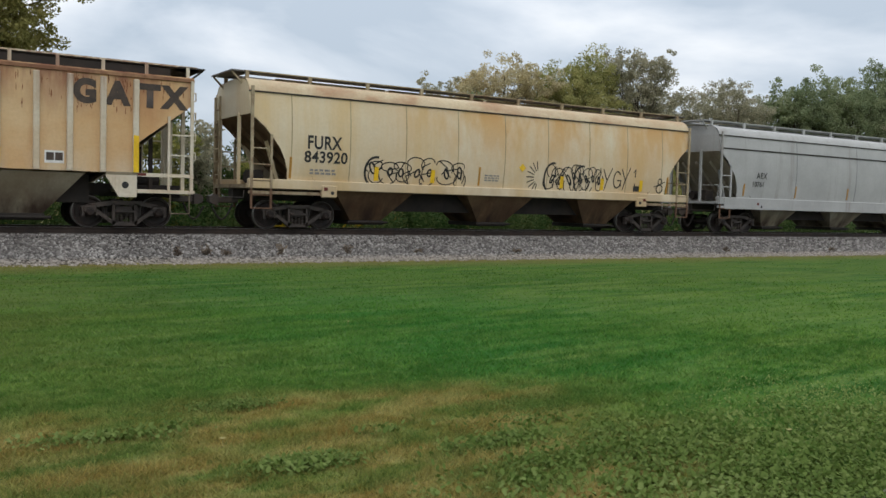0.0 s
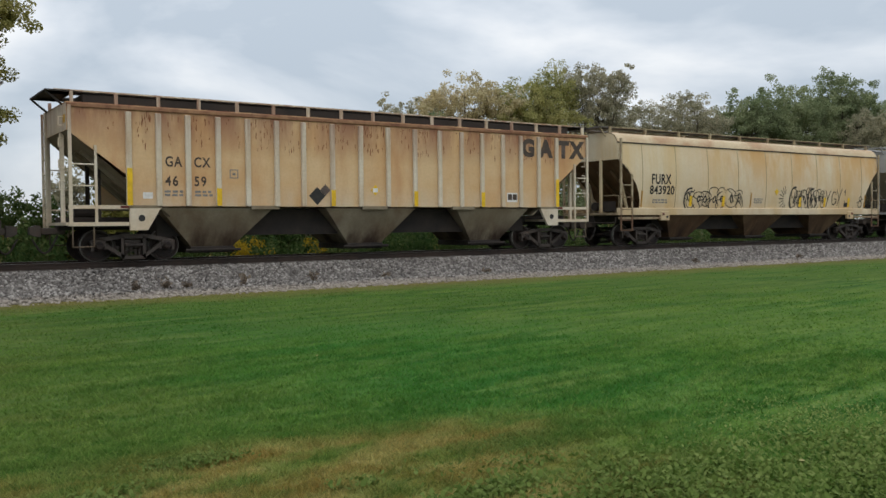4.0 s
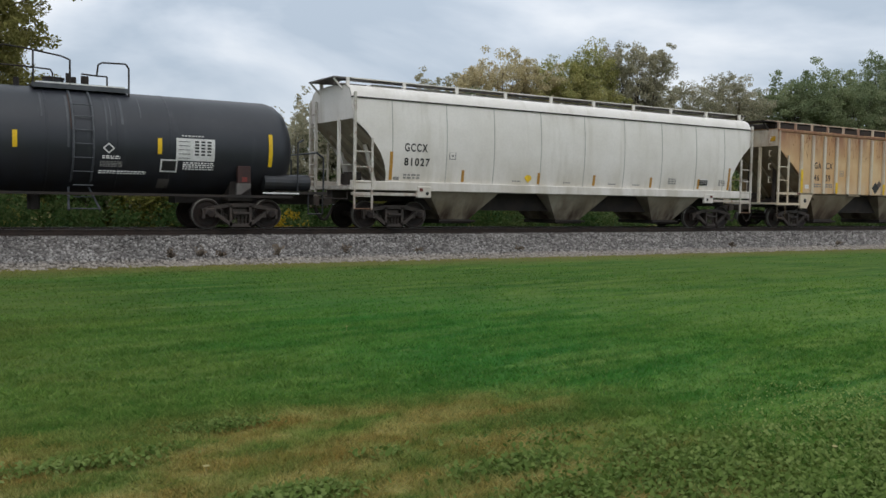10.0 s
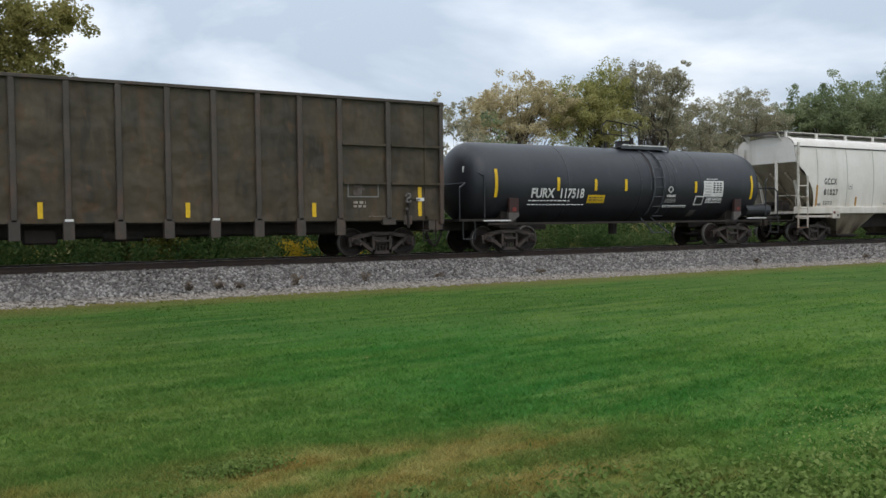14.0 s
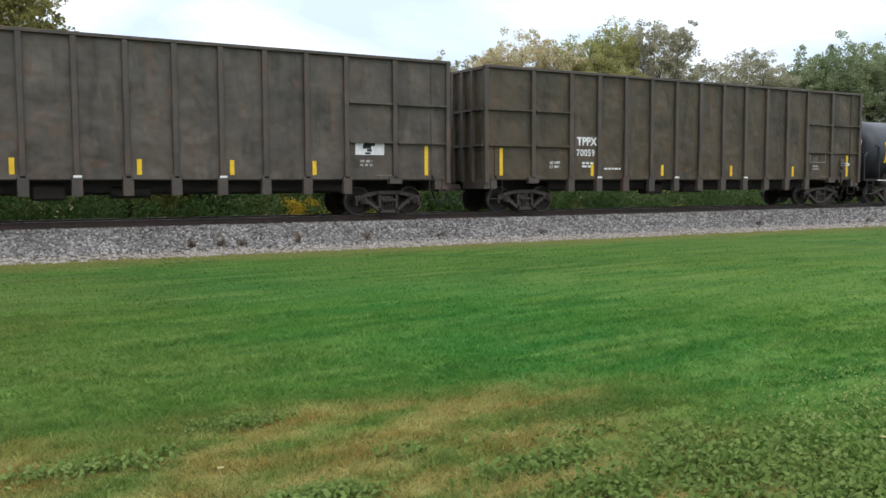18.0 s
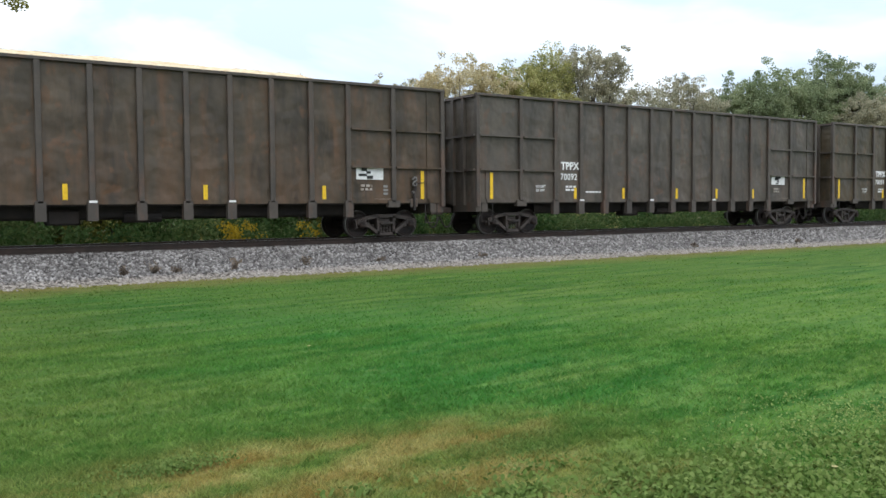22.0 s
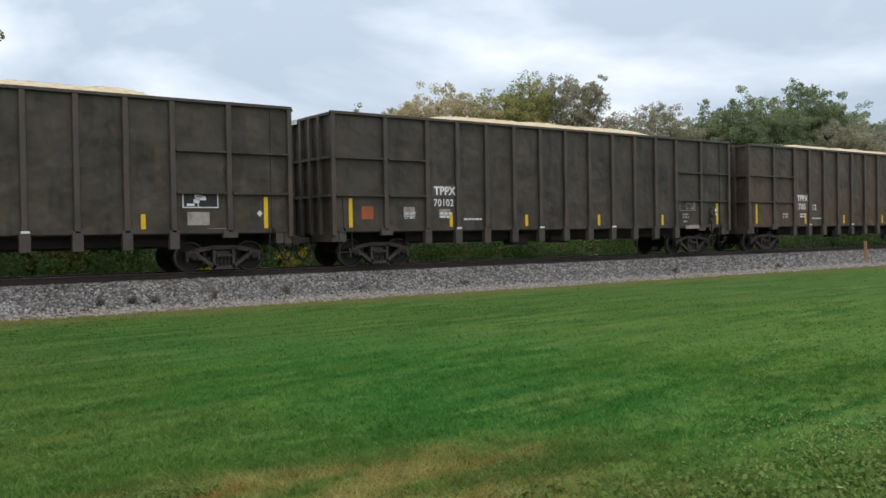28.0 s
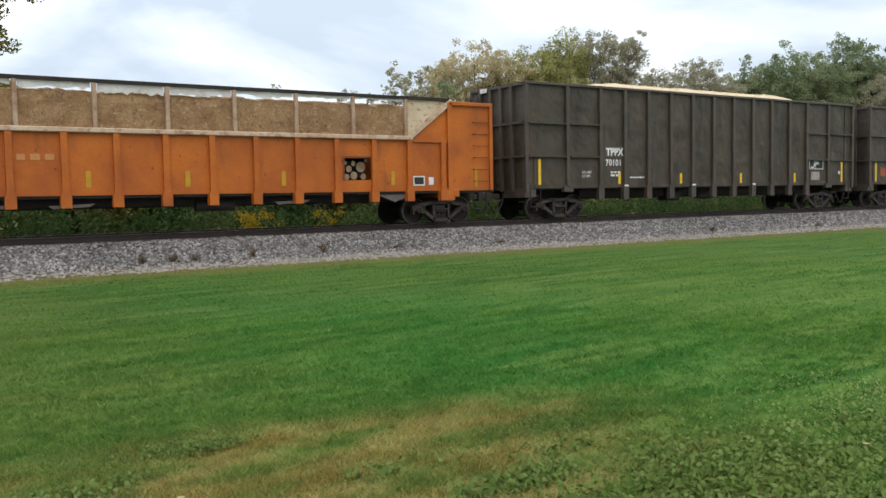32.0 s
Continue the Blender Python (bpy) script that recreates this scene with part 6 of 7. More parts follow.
        pad = part("jacking_pad", bm, "tan_rib", c)
        part("hole", tube(bmesh.new(), (X(1.82), -1.59, 1.16), (X(1.82), -1.57, 1.16), 0.09, 12), "black", pad)
        end_ladder(c, X(-0.05), 1.0, 1.45, (1.2, 1.6, 2.0, 2.4, 2.8, 3.2, 3.6), 0.9, 4.1, mat="tan_rib")
        for k in range(4):
            zz = 1.9 + k * 0.55
            part("grab_iron", pipe(bmesh.new(), [(X(0), -1.2, zz), (X(-0.14), -1.2, zz), (X(-0.14), -1.2, zz + 0.22), (X(0), -1.2, zz + 0.22)], 0.018), "tan_rib", c)
        bm = boxed(min(X(-0.42), X(0.3)), max(X(-0.42), X(0.3)), -1.1, 1.1, 4.44, 4.48)
        for y in (-1.0, 1.0):
            beam(bm, (X(-0.38), y, 4.43), (X(0.02), y, 4.1), 0.05, 0.05)
        part("crosswalk", bm, "under", c)
        add_coupler(c, X(0.0), -1 if e == 0 else 1)
        add_truck(c, X(1.72))
    for x0, x1 in ((2.3, 5.6), (7.3, 10.5), (12.1, 15.2)):
        m, bm = (x0 + x1) / 2, bmesh.new()
        r0 = [bm.verts.new(p) for p in ((x0, -1.47, 1.44), (x1, -1.47, 1.44), (x1, 1.47, 1.44), (x0, 1.47, 1.44))]
        r1 = [bm.verts.new(p) for p in ((m - 0.6, -0.95, 0.35), (m + 0.6, -0.95, 0.35), (m + 0.6, 0.95, 0.35), (m - 0.6, 0.95, 0.35))]
        for k in range(4):
            bm.faces.new((r0[k], r0[(k + 1) % 4], r1[(k + 1) % 4], r1[k]))
        h = part("hopper", bm, "tan_low", c, "grimy funnel-shaped discharge hopper, darker towards the bottom")
        bm = boxed(m - 0.65, m + 0.65, -1.0, 1.0, 0.18, 0.36, bevel=0.02)
        tube(bm, (m - 0.8, -1.05, 0.26), (m + 0.8, -1.05, 0.26), 0.04, 8)
        part("outlet_gate", bm, "under", h)
    part("center_sill", boxed(0, L, -0.2, 0.2, 0.85, 1.2), "under", c)
    part("underbody", boxed(2.4, L - 2.6, -0.9, 0.9, 0.66, 1.43), "under", c, "dark sloped sheets between the bays")
    reflectors(c, [TAN_RIBS[k] - 0.07 for k in (3, 7, 10, 13)], 1.50, 0.48, "yellow", lambda z: 1.60, 0.14)
    reflectors(c, [TAN_RIBS[k] - 0.07 for k in (0, 17)], 1.50, 0.98, "yellow", lambda z: 1.60, 0.14)
    # rust flakes hang under the roof in every panel
    rs = random.Random(19)
    bm = bmesh.new()
    for a, b in zip([0.1] + TAN_RIBS, TAN_RIBS + [L - 0.1]):
        for _ in range(rs.choice((6, 12, 22, 34))):
            xx, zz = rs.uniform(a + 0.12, b - 0.12), 3.93 - rs.random() ** 1.6 * 0.85
            w, h = rs.uniform(0.005, 0.017), rs.uniform(0.02, 0.13)
            m = rs.randint(5, 8)
            bm.faces.new([bm.verts.new((xx + w * math.cos(q * math.tau / m) * rs.uniform(0.4, 1.4), -1.507, zz + h * math.sin(q * math.tau / m) * rs.uniform(0.5, 1.3))) for q in range(m)])
    tagged(part("rust_stain", bm, "rust_spot", c), "dark rust flakes", kind="stuff")
    p = 2.34
    lettering(c, "GA", p + 0.14, 2.56, 0.28, "brownmark", flat_side, "reporting_mark", "dark stencilled letters", 0.80, 1.15)
    lettering(c, "CX", p + 0.93, 2.56, 0.28, "brownmark", flat_side, "reporting_mark", "dark stencilled letters", 0.80, 1.15)
    lettering(c, "46", p + 0.14, 2.04, 0.27, "brownmark", flat_side, "car_number", "dark stencilled digits", 0.84, 1.25)
    lettering(c, "59", p + 0.93, 2.04, 0.27, "brownmark", flat_side, "car_number", "dark stencilled digits", 0.84, 1.25)
    small_print(c, p + 0.12, 1.85, 0.5, 2, "greymark", flat_side, 0.06)
    small_print(c, p + 0.95, 1.85, 0.5, 2, "greymark", flat_side, 0.06)
    box_mark(c, p + 1.95, 2.27, 0.25, flat_side)
    diamond(c, 7.0, 1.80, 0.27, "black", flat_side)
    diamond(c, 7.27, 1.98, 0.17, "patch_dark", lambda z: 1.504)
    diamond(c, 9.0, 2.0, 0.16, "yellow", flat_side)
    plaque(c, 8.91, 1.93, 0.18, 0.13, "letter", flat_side, out=0.018)
    plaque(c, 1.88, 1.68, 0.26, 0.17, "letter", flat_side)
    plaque(c, 14.22, 1.66, 0.46, 0.32, "letter", flat_side)
    plaque(c, 14.26, 1.73, 0.18, 0.20, "brownmark", flat_side, out=0.012)
    plaque(c, 14.47, 1.73, 0.18, 0.20, "brownmark", flat_side, out=0.012)
    # large faded letters near the roof, one between each two ribs
    for ch, xx, st in (("G", 14.90, 0.95), ("A", 15.72, 1.0), ("T", 16.57, 1.02), ("X", 17.18, 1.0)):
        lettering(c, ch, xx, 3.29, 0.58, "brownmark", flat_side, "reporting_mark", "large faded dark letter", st, 1.0, 0.085)
    # a small yellow label on the pale end, beside the ladder
    part("end_label", boxed(-0.016, -0.006, -1.38, -1.14, 3.62, 3.82), "dull_yellow", c, "small yellow label")
    return c


build_grey()
build_cream()
build_tan()
build_white()


# ---- tank car ----
def build_tank():
    x0 = -9.05
    L = 15.4
    c = new_car("black_tank_car", "black tank car with white markings and a railed dome platform", "tank car", x0)
    R, cz = 1.40, 2.30
    a, b = 0.45, 14.55
    bm = bmesh.new()
    n = 40
    prof = [(a, 0.02), (a + 0.03, 0.5), (a + 0.12, 0.9), (a + 0.28, 1.17), (a + 0.5, 1.34), (a + 0.75, R)]
    prof = prof + [(v, R) for v in np.linspace(a + 1.5, b - 1.5, 10)] + [(a + b - x, r) for x, r in prof[::-1]]
    rings = [[bm.verts.new((x, r * math.sin(k * math.tau / n), cz + r * math.cos(k * math.tau / n))) for k in range(n)] for x, r in prof]
    for p, q in zip(rings, rings[1:]):
        for k in range(n):
            bm.faces.new((p[k], p[(k + 1) % n], q[(k + 1) % n], q[k]))
    bm.faces.new(rings[0])
    bm.faces.new(rings[-1])
    shell = part("tank_shell", bm, "tank", c, smooth=True)
    for xx in (4.4, 7.75, 9.45, 10.8):
        bm = bmesh.new()
        ring = [[bm.verts.new((xx + d, rr * math.sin(k * math.tau / n), cz + rr * math.cos(k * math.tau / n))) for k in range(n)] for d, rr in ((-0.03, R), (-0.02, R + 0.008), (0.02, R + 0.008), (0.03, R))]
        for p, q in zip(ring, ring[1:]):
            for k in range(n):
                bm.faces.new((p[k], p[(k + 1) % n], q[(k + 1) % n], q[k]))
        part("weld_band", bm, "tank", c)

    def wrap(z):
        return math.sqrt(max(0.05, R * R - (z - cz) ** 2)) + 0.004

    # frame ends, side bar, saddles
    part("draft_sill", boxed(0.0, 4.2, -0.35, 0.35, 0.72, 1.10), "under", c)
    part("draft_sill", boxed(L - 4.2, L, -0.35, 0.35, 0.72, 1.10), "under", c)
    part("side_bar", boxed(1.1, L - 1.1, -1.36, -1.28, 0.90, 0.97), "under", c)
    part("side_bar", boxed(1.1, L - 1.1, 1.28, 1.36, 0.90, 0.99), "tank", c)
    for xx in (2.13, L - 2.55):
        part("saddle", prism(bmesh.new(), [(xx - 0.35, 0.8), (xx + 0.35, 0.8), (xx + 0.25, 1.7), (xx - 0.25, 1.7)], -1.02, 1.02), "under", c)
        part("gusset", prism(bmesh.new(), [(xx - 0.22, 0.98), (xx - 0.10, 0.98), (xx + 0.20, 1.18), (xx + 0.20, 1.30), (xx - 0.20, 1.30)], -1.36, -1.24), "walk", c, "worn grey gusset")
        holder = part("placard_holder", boxed(xx - 0.19, xx + 0.19, -1.37, -1.24, 1.30, 1.78, bevel=0.012), "dullred", c, "dark red placard holder")
        part("placard", boxed(xx - 0.07, xx + 0.08, -1.378, -1.371, 1.34, 1.47), "placard", holder, "faded red placard")
        add_truck(c, xx)
    for e in (0, 1):
        X = lambda v: v if e == 0 else L - v
        part("end_platform", boxed(min(X(0.0), X(1.6)), max(X(0.0), X(1.6)), -1.35, 1.35, 1.02, 1.10), "under", c)
        part("platform_edge", boxed(min(X(0.9), X(2.0)), max(X(0.9), X(2.0)), -1.38, -1.35, 1.02, 1.06), "letter", c, "white warning strip")
        bm = pipe(bmesh.new(), [(X(0.08), -1.25, 1.1), (X(0.08), -1.25, 2.1), (X(0.3), -1.25, 2.25), (X(0.3), 1.25, 2.25), (X(0.08), 1.25, 2.1), (X(0.08), 1.25, 1.1)], 0.028)
        pipe(bm, [(X(0.95), -1.38, 1.1), (X(0.95), -1.38, 2.5), (X(0.75), -1.30, 2.6)], 0.025)
        part("end_railing", bm, "tank", c)
        part("step", pipe(bmesh.new(), [(X(0.15), -1.34, 1.05), (X(0.15), -1.34, 0.45), (X(0.6), -1.34, 0.45), (X(0.6), -1.34, 1.05)], 0.022), "tank", c)
        add_coupler(c, X(0.0), -1 if e == 0 else 1)
    part("brake_cylinder", tube(bmesh.new(), (L - 1.9, -1.05, 1.35), (L - 0.5, -1.05, 1.35), 0.24, 16), "tank", c)
    # dome platform on top, with rails
    part("dome_platform", boxed(7.5, 9.9, -0.60, 0.60, 3.70, 3.73), "walk", c, "pale grated platform")
    part("platform_edge", boxed(7.5, 9.9, -0.63, -0.603, 3.64, 3.76), "scuff", c)
    part("platform_kerb", boxed(7.6, 9.8, -0.60, -0.55, 3.73, 3.80), "letter", c, "pale worn kerb of the platform")
    # two thin bent railings, one on either side of the dome
    y = -0.58
    rail = part("dome_railing", pipe(bmesh.new(), [(7.54, y, 4.13), (6.60, y, 4.15), (6.58, y, 4.42), (6.84, y, 4.64), (7.30, y, 4.60), (8.20, y, 4.48), (8.42, y, 4.40), (8.42, y, 3.74)], 0.024), "under", c, "thin black tubular railing")
    part("mid_rail", pipe(bmesh.new(), [(7.54, y, 4.13), (7.95, y, 4.11), (8.0, y, 4.02), (8.0, y, 3.74)], 0.022), "under", rail)
    part("rail_post", tube(bmesh.new(), (7.54, y, 3.60), (7.54, y, 4.57), 0.024, 6), "under", rail)
    rail = part("dome_railing", pipe(bmesh.new(), [(8.70, y, 4.06), (9.08, y, 4.04), (9.12, y, 4.34), (9.22, y, 4.40), (9.82, y, 4.42), (9.90, y, 4.30), (9.90, y, 3.55)], 0.024), "under", c, "thin black tubular railing")
    part("mid_rail", pipe(bmesh.new(), [(9.08, y, 4.04), (9.34, y, 4.04), (9.34, y, 3.74)], 0.022), "under", rail)
    part("hatch_ring", tube(bmesh.new(), (8.1, 0, 3.92), (8.1, 0, 3.97), 0.28, 20), "under", c)
    for xx, yy, hh in ((8.45, -0.15, 4.10), (8.62, 0.1, 4.04), (7.2, -0.1, 3.90)):
        part("valve", tube(bmesh.new(), (xx, yy, 3.66), (xx, yy, hh), 0.07, 10), "under", c)
    # pale and rusty streaks where water has run off the platform
    for xx, zz, h, w, tone in ((8.22, 2.10, 1.35, 0.05, "scuff"), (8.30, 2.55, 0.95, 0.035, "rust_streak"), (9.16, 2.30, 1.15, 0.045, "scuff"), (9.28, 2.70, 0.80, 0.03, "scuff"), (9.55, 2.75, 0.75, 0.06, "scuff"), (7.62, 2.85, 0.65, 0.04, "scuff"), (10.05, 2.95, 0.55, 0.03, "scuff")):
        plaque(c, xx, zz, w, h, tone, wrap, "paint_streak", out=0.004)
    dome = part("dome", tube(bmesh.new(), (8.1, 0, 3.6), (8.1, 0, 3.92), 0.26, 20), "tank", c)
    part("valve", tube(bmesh.new(), (8.85, -0.2, 3.7), (8.85, -0.2, 4.05), 0.1, 10), "under", c)
    # side ladder over the curve, widening at its foot
    bm = bmesh.new()
    arc = [(z, -wrap(z) - 0.06) for z in (1.0, 1.3, 1.7, 2.1, 2.5, 2.9, 3.2, 3.45, 3.62)]
    for dx, foot in ((-0.24, -0.38), (0.24, 0.38)):
        pipe(bm, [(8.6 + foot, -1.52, 0.52), (8.6 + dx, arc[0][1] - 0.03, 1.15)] + [(8.6 + dx, y, z) for z, y in arc[1:]], 0.030)
    for z in (0.55, 0.85, 1.15, 1.5, 1.85, 2.2, 2.55, 2.9, 3.2):
        y = -wrap(max(z, 1.2)) - 0.07
        w = 0.38 if z < 0.8 else 0.24
        tube(bm, (8.6 - w, min(y, -1.3), z), (8.6 + w, min(y, -1.3), z), 0.016, 6)
    part("side_ladder", bm, "scuff", c, "scuffed steel ladder over the shell")
    part("bottom_valve", tube(bmesh.new(), (7.6, 0, 0.5), (7.6, 0, 0.95), 0.16, 12), "under", c)
    # marks
    for xx, z, h in ((1.35, 1.80, 0.92), (3.9, 2.03, 0.45), (5.55, 2.05, 0.40), (6.95, 2.05, 0.42), (10.45, 2.02, 0.42), (13.55, 1.78, 0.92)):
        plaque(c, xx + 0.01, z, 0.11, h, "yellow", wrap, "reflector", "yellow reflective strip", out=0.012)
    lettering(c, "FURX", 2.83, 1.80, 0.32, "letter", lambda z: wrap(z) + 0.012, "reporting_mark", "white painted letters", 0.87, 1.02, 0.036)
    lettering(c, "117518", 4.02, 1.80, 0.32, "letter", lambda z: wrap(z) + 0.012, "car_number", "white painted digits", 0.82, 1.0, 0.036)
    small_print(c, 2.78, 1.68, 1.75, 1, "letter", wrap, 0.06)
    small_print(c, 2.78, 1.55, 2.4, 1, "letter", wrap, 0.06)
    plaque(c, 5.30, 1.62, 0.78, 0.28, "yellow", wrap, "notice", "yellow notice with unreadable print")
    small_print(c, 5.36, 1.79, 0.64, 2, "brownmark", lambda z: wrap(z) + 0.012, 0.05)
    for xx in (9.22,):
        bm = bmesh.new()
        for q in ([(xx - .13, 2.12), (xx, 2.0), (xx + .13, 2.12), (xx, 2.24), (xx - .13, 2.12)],):
            stroke(bm, q, wrap, 0.03)
        part("placard", bm, "letter", c)
    small_print(c, 9.06, 1.90, 0.45, 2, "letter", wrap, 0.03)
    small_print(c, 9.02, 1.76, 0.55, 4, "greymark", wrap, 0.024)
    small_print(c, 9.0, 1.52, 1.2, 2, "letter", wrap, 0.030)
    plaque(c, 10.95, 1.87, 1.05, 0.60, "letter", wrap, "test_panel", "white panel of test data with dark grid")
    bm = bmesh.new()
    for i in range(3):
        for j in range(5):
            z = 2.02 + j * 0.085
            y = -wrap(z) - 0.016
            box(bm, 11.45 + i * 0.17, 11.56 + i * 0.17, y, y + 0.008, z, z + 0.05)
    for j in range(5):
        z = 1.93 + j * 0.11
        y = -wrap(z) - 0.016
        box(bm, 11.02, 11.32, y, y + 0.008, z, z + 0.016)
    part("panel_grid", bm, "black", c)
    small_print(c, 11.1, 2.52, 0.6, 1, "letter", wrap, 0.034)
    plaque(c, 10.55, 1.55, 0.45, 0.34, "letter", wrap, "test_panel")
    plaque(c, 10.59, 1.59, 0.37, 0.26, "black", wrap, "panel_grid", out=0.012)
    small_print(c, 11.15, 1.80, 0.85, 4, "letter", wrap, 0.034)
    plaque(c, 10.55, 1.12, 0.30, 0.25, "walk", wrap, "plate")
    plaque(c, 0.52, 2.62, 0.14, 0.20, "letter", lambda z: 0.75, "stencil")
    return c


# ---- wood-chip gondolas ----
GON_L = 19.25
POSTS = [1.91] + [3.49 + 1.227 * k for k in range(11)] + [17.34]


def gon_side(z):
    return 1.50


def chip_gondola(x, skin, digits, extras, seed, load, panel="white"):
    """skin: the name of its paint; panel: the look of its data panel."""
    L = GON_L
    rnd = random.Random(seed)
    c = new_car("chip_gondola", "tall weathered brown-black steel gondola with vertical posts" + (", heaped with wood chips" if load else ""), "gondola", x)
    foot, top = 1.10, 4.62
    for s in (-1, 1):
        y0, y1 = min(s * 1.50, s * 1.48), max(s * 1.50, s * 1.48)
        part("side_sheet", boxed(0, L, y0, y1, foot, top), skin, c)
        part("top_rail", boxed(-0.02, L + 0.02, min(s * 1.47, s * 1.60), max(s * 1.47, s * 1.60), top, top + 0.09, bevel=0.01), "gon_post", c)
        part("bottom_sill", boxed(0, L, min(s * 1.48, s * 1.53), max(s * 1.48, s * 1.53), foot - 0.02, foot + 0.10), skin, c)
        for k, xx in enumerate(POSTS):
            low = 0.95 if k in (0, 12) else 0.66
            w = 0.075
            bm = boxed(xx - w, xx + w, min(s * 1.50, s * 1.60), max(s * 1.50, s * 1.60), foot, top, bevel=0.015)
            box(bm, xx - 0.13 - 0.08 * (k in (0, 12)), xx + 0.13 + 0.08 * (k in (0, 12)), min(s * 1.44, s * 1.60), max(s * 1.44, s * 1.60), low, foot + 0.06)
            part("post", bm, "gon_post", c)
        for xx in (0.06, L - 0.06):
            part("corner_post", boxed(xx - 0.07, xx + 0.07, min(s * 1.46, s * 1.60), max(s * 1.46, s * 1.60), 0.95, top, bevel=0.015), "gon_post", c)
        part("thin_post", boxed(L - 0.64, L - 0.58, min(s * 1.50, s * 1.53), max(s * 1.50, s * 1.53), foot, top), skin, c)
        part("thin_post", boxed(0.40, 0.46, min(s * 1.50, s * 1.53), max(s * 1.50, s * 1.53), foot, 2.15), skin, c)
        for a, b in ((0.13, 1.83), (2.01, 3.42), (15.85, 17.25), (17.43, L - 0.13)):
            for z in (2.18, 3.32):
                part("stiffener", boxed(a, b, min(s * 1.50, s * 1.62), max(s * 1.50, s * 1.62), z - 0.03, z + 0.03), skin, c)
    for e in (0, 1):
        X = lambda v: v if e == 0 else L - v
        part("end_sheet", boxed(min(X(0.0), X(0.03)), max(X(0.0), X(0.03)), -1.48, 1.48, foot, top), skin, c)
        for y in (-0.9, -0.3, 0.3, 0.9):
            part("end_post", boxed(min(X(-0.10), X(0.0)), max(X(-0.10), X(0.0)), y - 0.06, y + 0.06, foot - 0.1, top), "gon_post", c)
        for z in (2.18, 3.32, top):
            part("end_stiffener", boxed(min(X(-0.09), X(0.0)), max(X(-0.09), X(0.0)), -1.5, 1.5, z - 0.04, z + 0.04), "gon_post", c)
        part("white_tag", boxed(min(X(-0.11), X(-0.09)), max(X(-0.11), X(-0.09)), 0.45, 0.85, top - 0.11, top + 0.04), "letter", c)
        part("bolster", boxed(min(X(0.0), X(0.5)), max(X(0.0), X(0.5)), -1.5, 1.5, 0.78, 1.10), "gon_post", c)
        end_ladder(c, X(-0.15), 1.0, 1.4, [1.2 + 0.4 * k for k in range(8)], 0.9, 4.4, mat="gon_post")
        part("step", pipe(bmesh.new(), [(X(0.25), -1.5, 1.1), (X(0.25), -1.5, 0.45), (X(0.7), -1.5, 0.45), (X(0.7), -1.5, 1.1)], 0.018), "under", c)
        add_coupler(c, X(0.0), -1 if e == 0 else 1)
        add_truck(c, X(1.92))
    part("floor", boxed(0.03, L - 0.03, -1.47, 1.47, foot - 0.06, foot), "under", c)
    part("center_sill", boxed(0.0, L, -0.22, 0.22, 0.72, 1.04), "under", c)
    bm = bmesh.new()
    box(bm, 7.4, 8.2, -1.1, -0.6, 0.55, 0.95, 0.05)
    tube(bm, (9.3, -0.9, 0.75), (10.3, -0.9, 0.75), 0.16, 12)
    beam(bm, (3.2, -0.6, 0.7), (16, -0.6, 0.7), 0.04, 0.05)
    part("brake_gear", bm, "under", c)
    # dark plate added behind the post feet for the shaded gap under the side
    part("underframe", boxed(3.0, L - 3.0, -0.95, -0.88, 0.74, 1.10), "under", c)
    # marks
    plaque(c, 3.72, 2.20, 0.92, 0.36, "patch_dark", gon_side)
    lettering(c, "TPPX", 3.78, 2.25, 0.27, "letter", lambda z: 1.508, "reporting_mark", "white stencilled letters", 0.98, 1.02, 0.05)
    if len(digits) == 2:
        plaque(c, 3.72, 1.82, 0.92, 0.34, "patch_rusty", gon_side, label="rust-brown painted patch")
        lettering(c, digits[0], 3.86, 1.86, 0.27, "letter", lambda z: 1.508, "car_number", "white stencilled digits", 1.0, 1.1)
        lettering(c, digits[1], 4.98, 1.84, 0.27, "letter", gon_side, "car_number", "white stencilled digits", 0.95, 1.1)
    else:
        lettering(c, digits[0], 3.76, 1.88, 0.23, "letter", gon_side, "car_number", "white stencilled digits", 0.95, 1.1)
    small_print(c, 4.02, 1.60, 0.48, 2, "letter", gon_side, 0.07)
    lettering(c, "LD", 2.62, 1.60, 0.085, "letter", gon_side, "load_limit", "", 1.1, 1.05, 0.04)
    lettering(c, "LMT", 2.82, 1.60, 0.085, "letter", gon_side, "load_limit", "", 1.1, 1.05, 0.04)
    lettering(c, "LT", 2.62, 1.46, 0.085, "letter", gon_side, "light_weight", "", 1.1, 1.05, 0.04)
    lettering(c, "WT", 2.80, 1.46, 0.085, "letter", gon_side, "light_weight", "", 1.1, 1.05, 0.04)
    plaque(c, 2.30, 1.14, 0.75, 0.04, "letter", gon_side)
    small_print(c, 5.0, 1.42, 0.75, 1, "letter", gon_side, 0.055)
    reflectors(c, [0.60, 18.38], 1.14, 0.95, "yellow", gon_side, 0.12)
    reflectors(c, [4.42, 6.88, 9.86, 12.3, 14.7] if digits[0] == "70092" else [4.40, 7.70, 11.30, 14.90], 1.14, 0.46, "yellow", gon_side, 0.12)
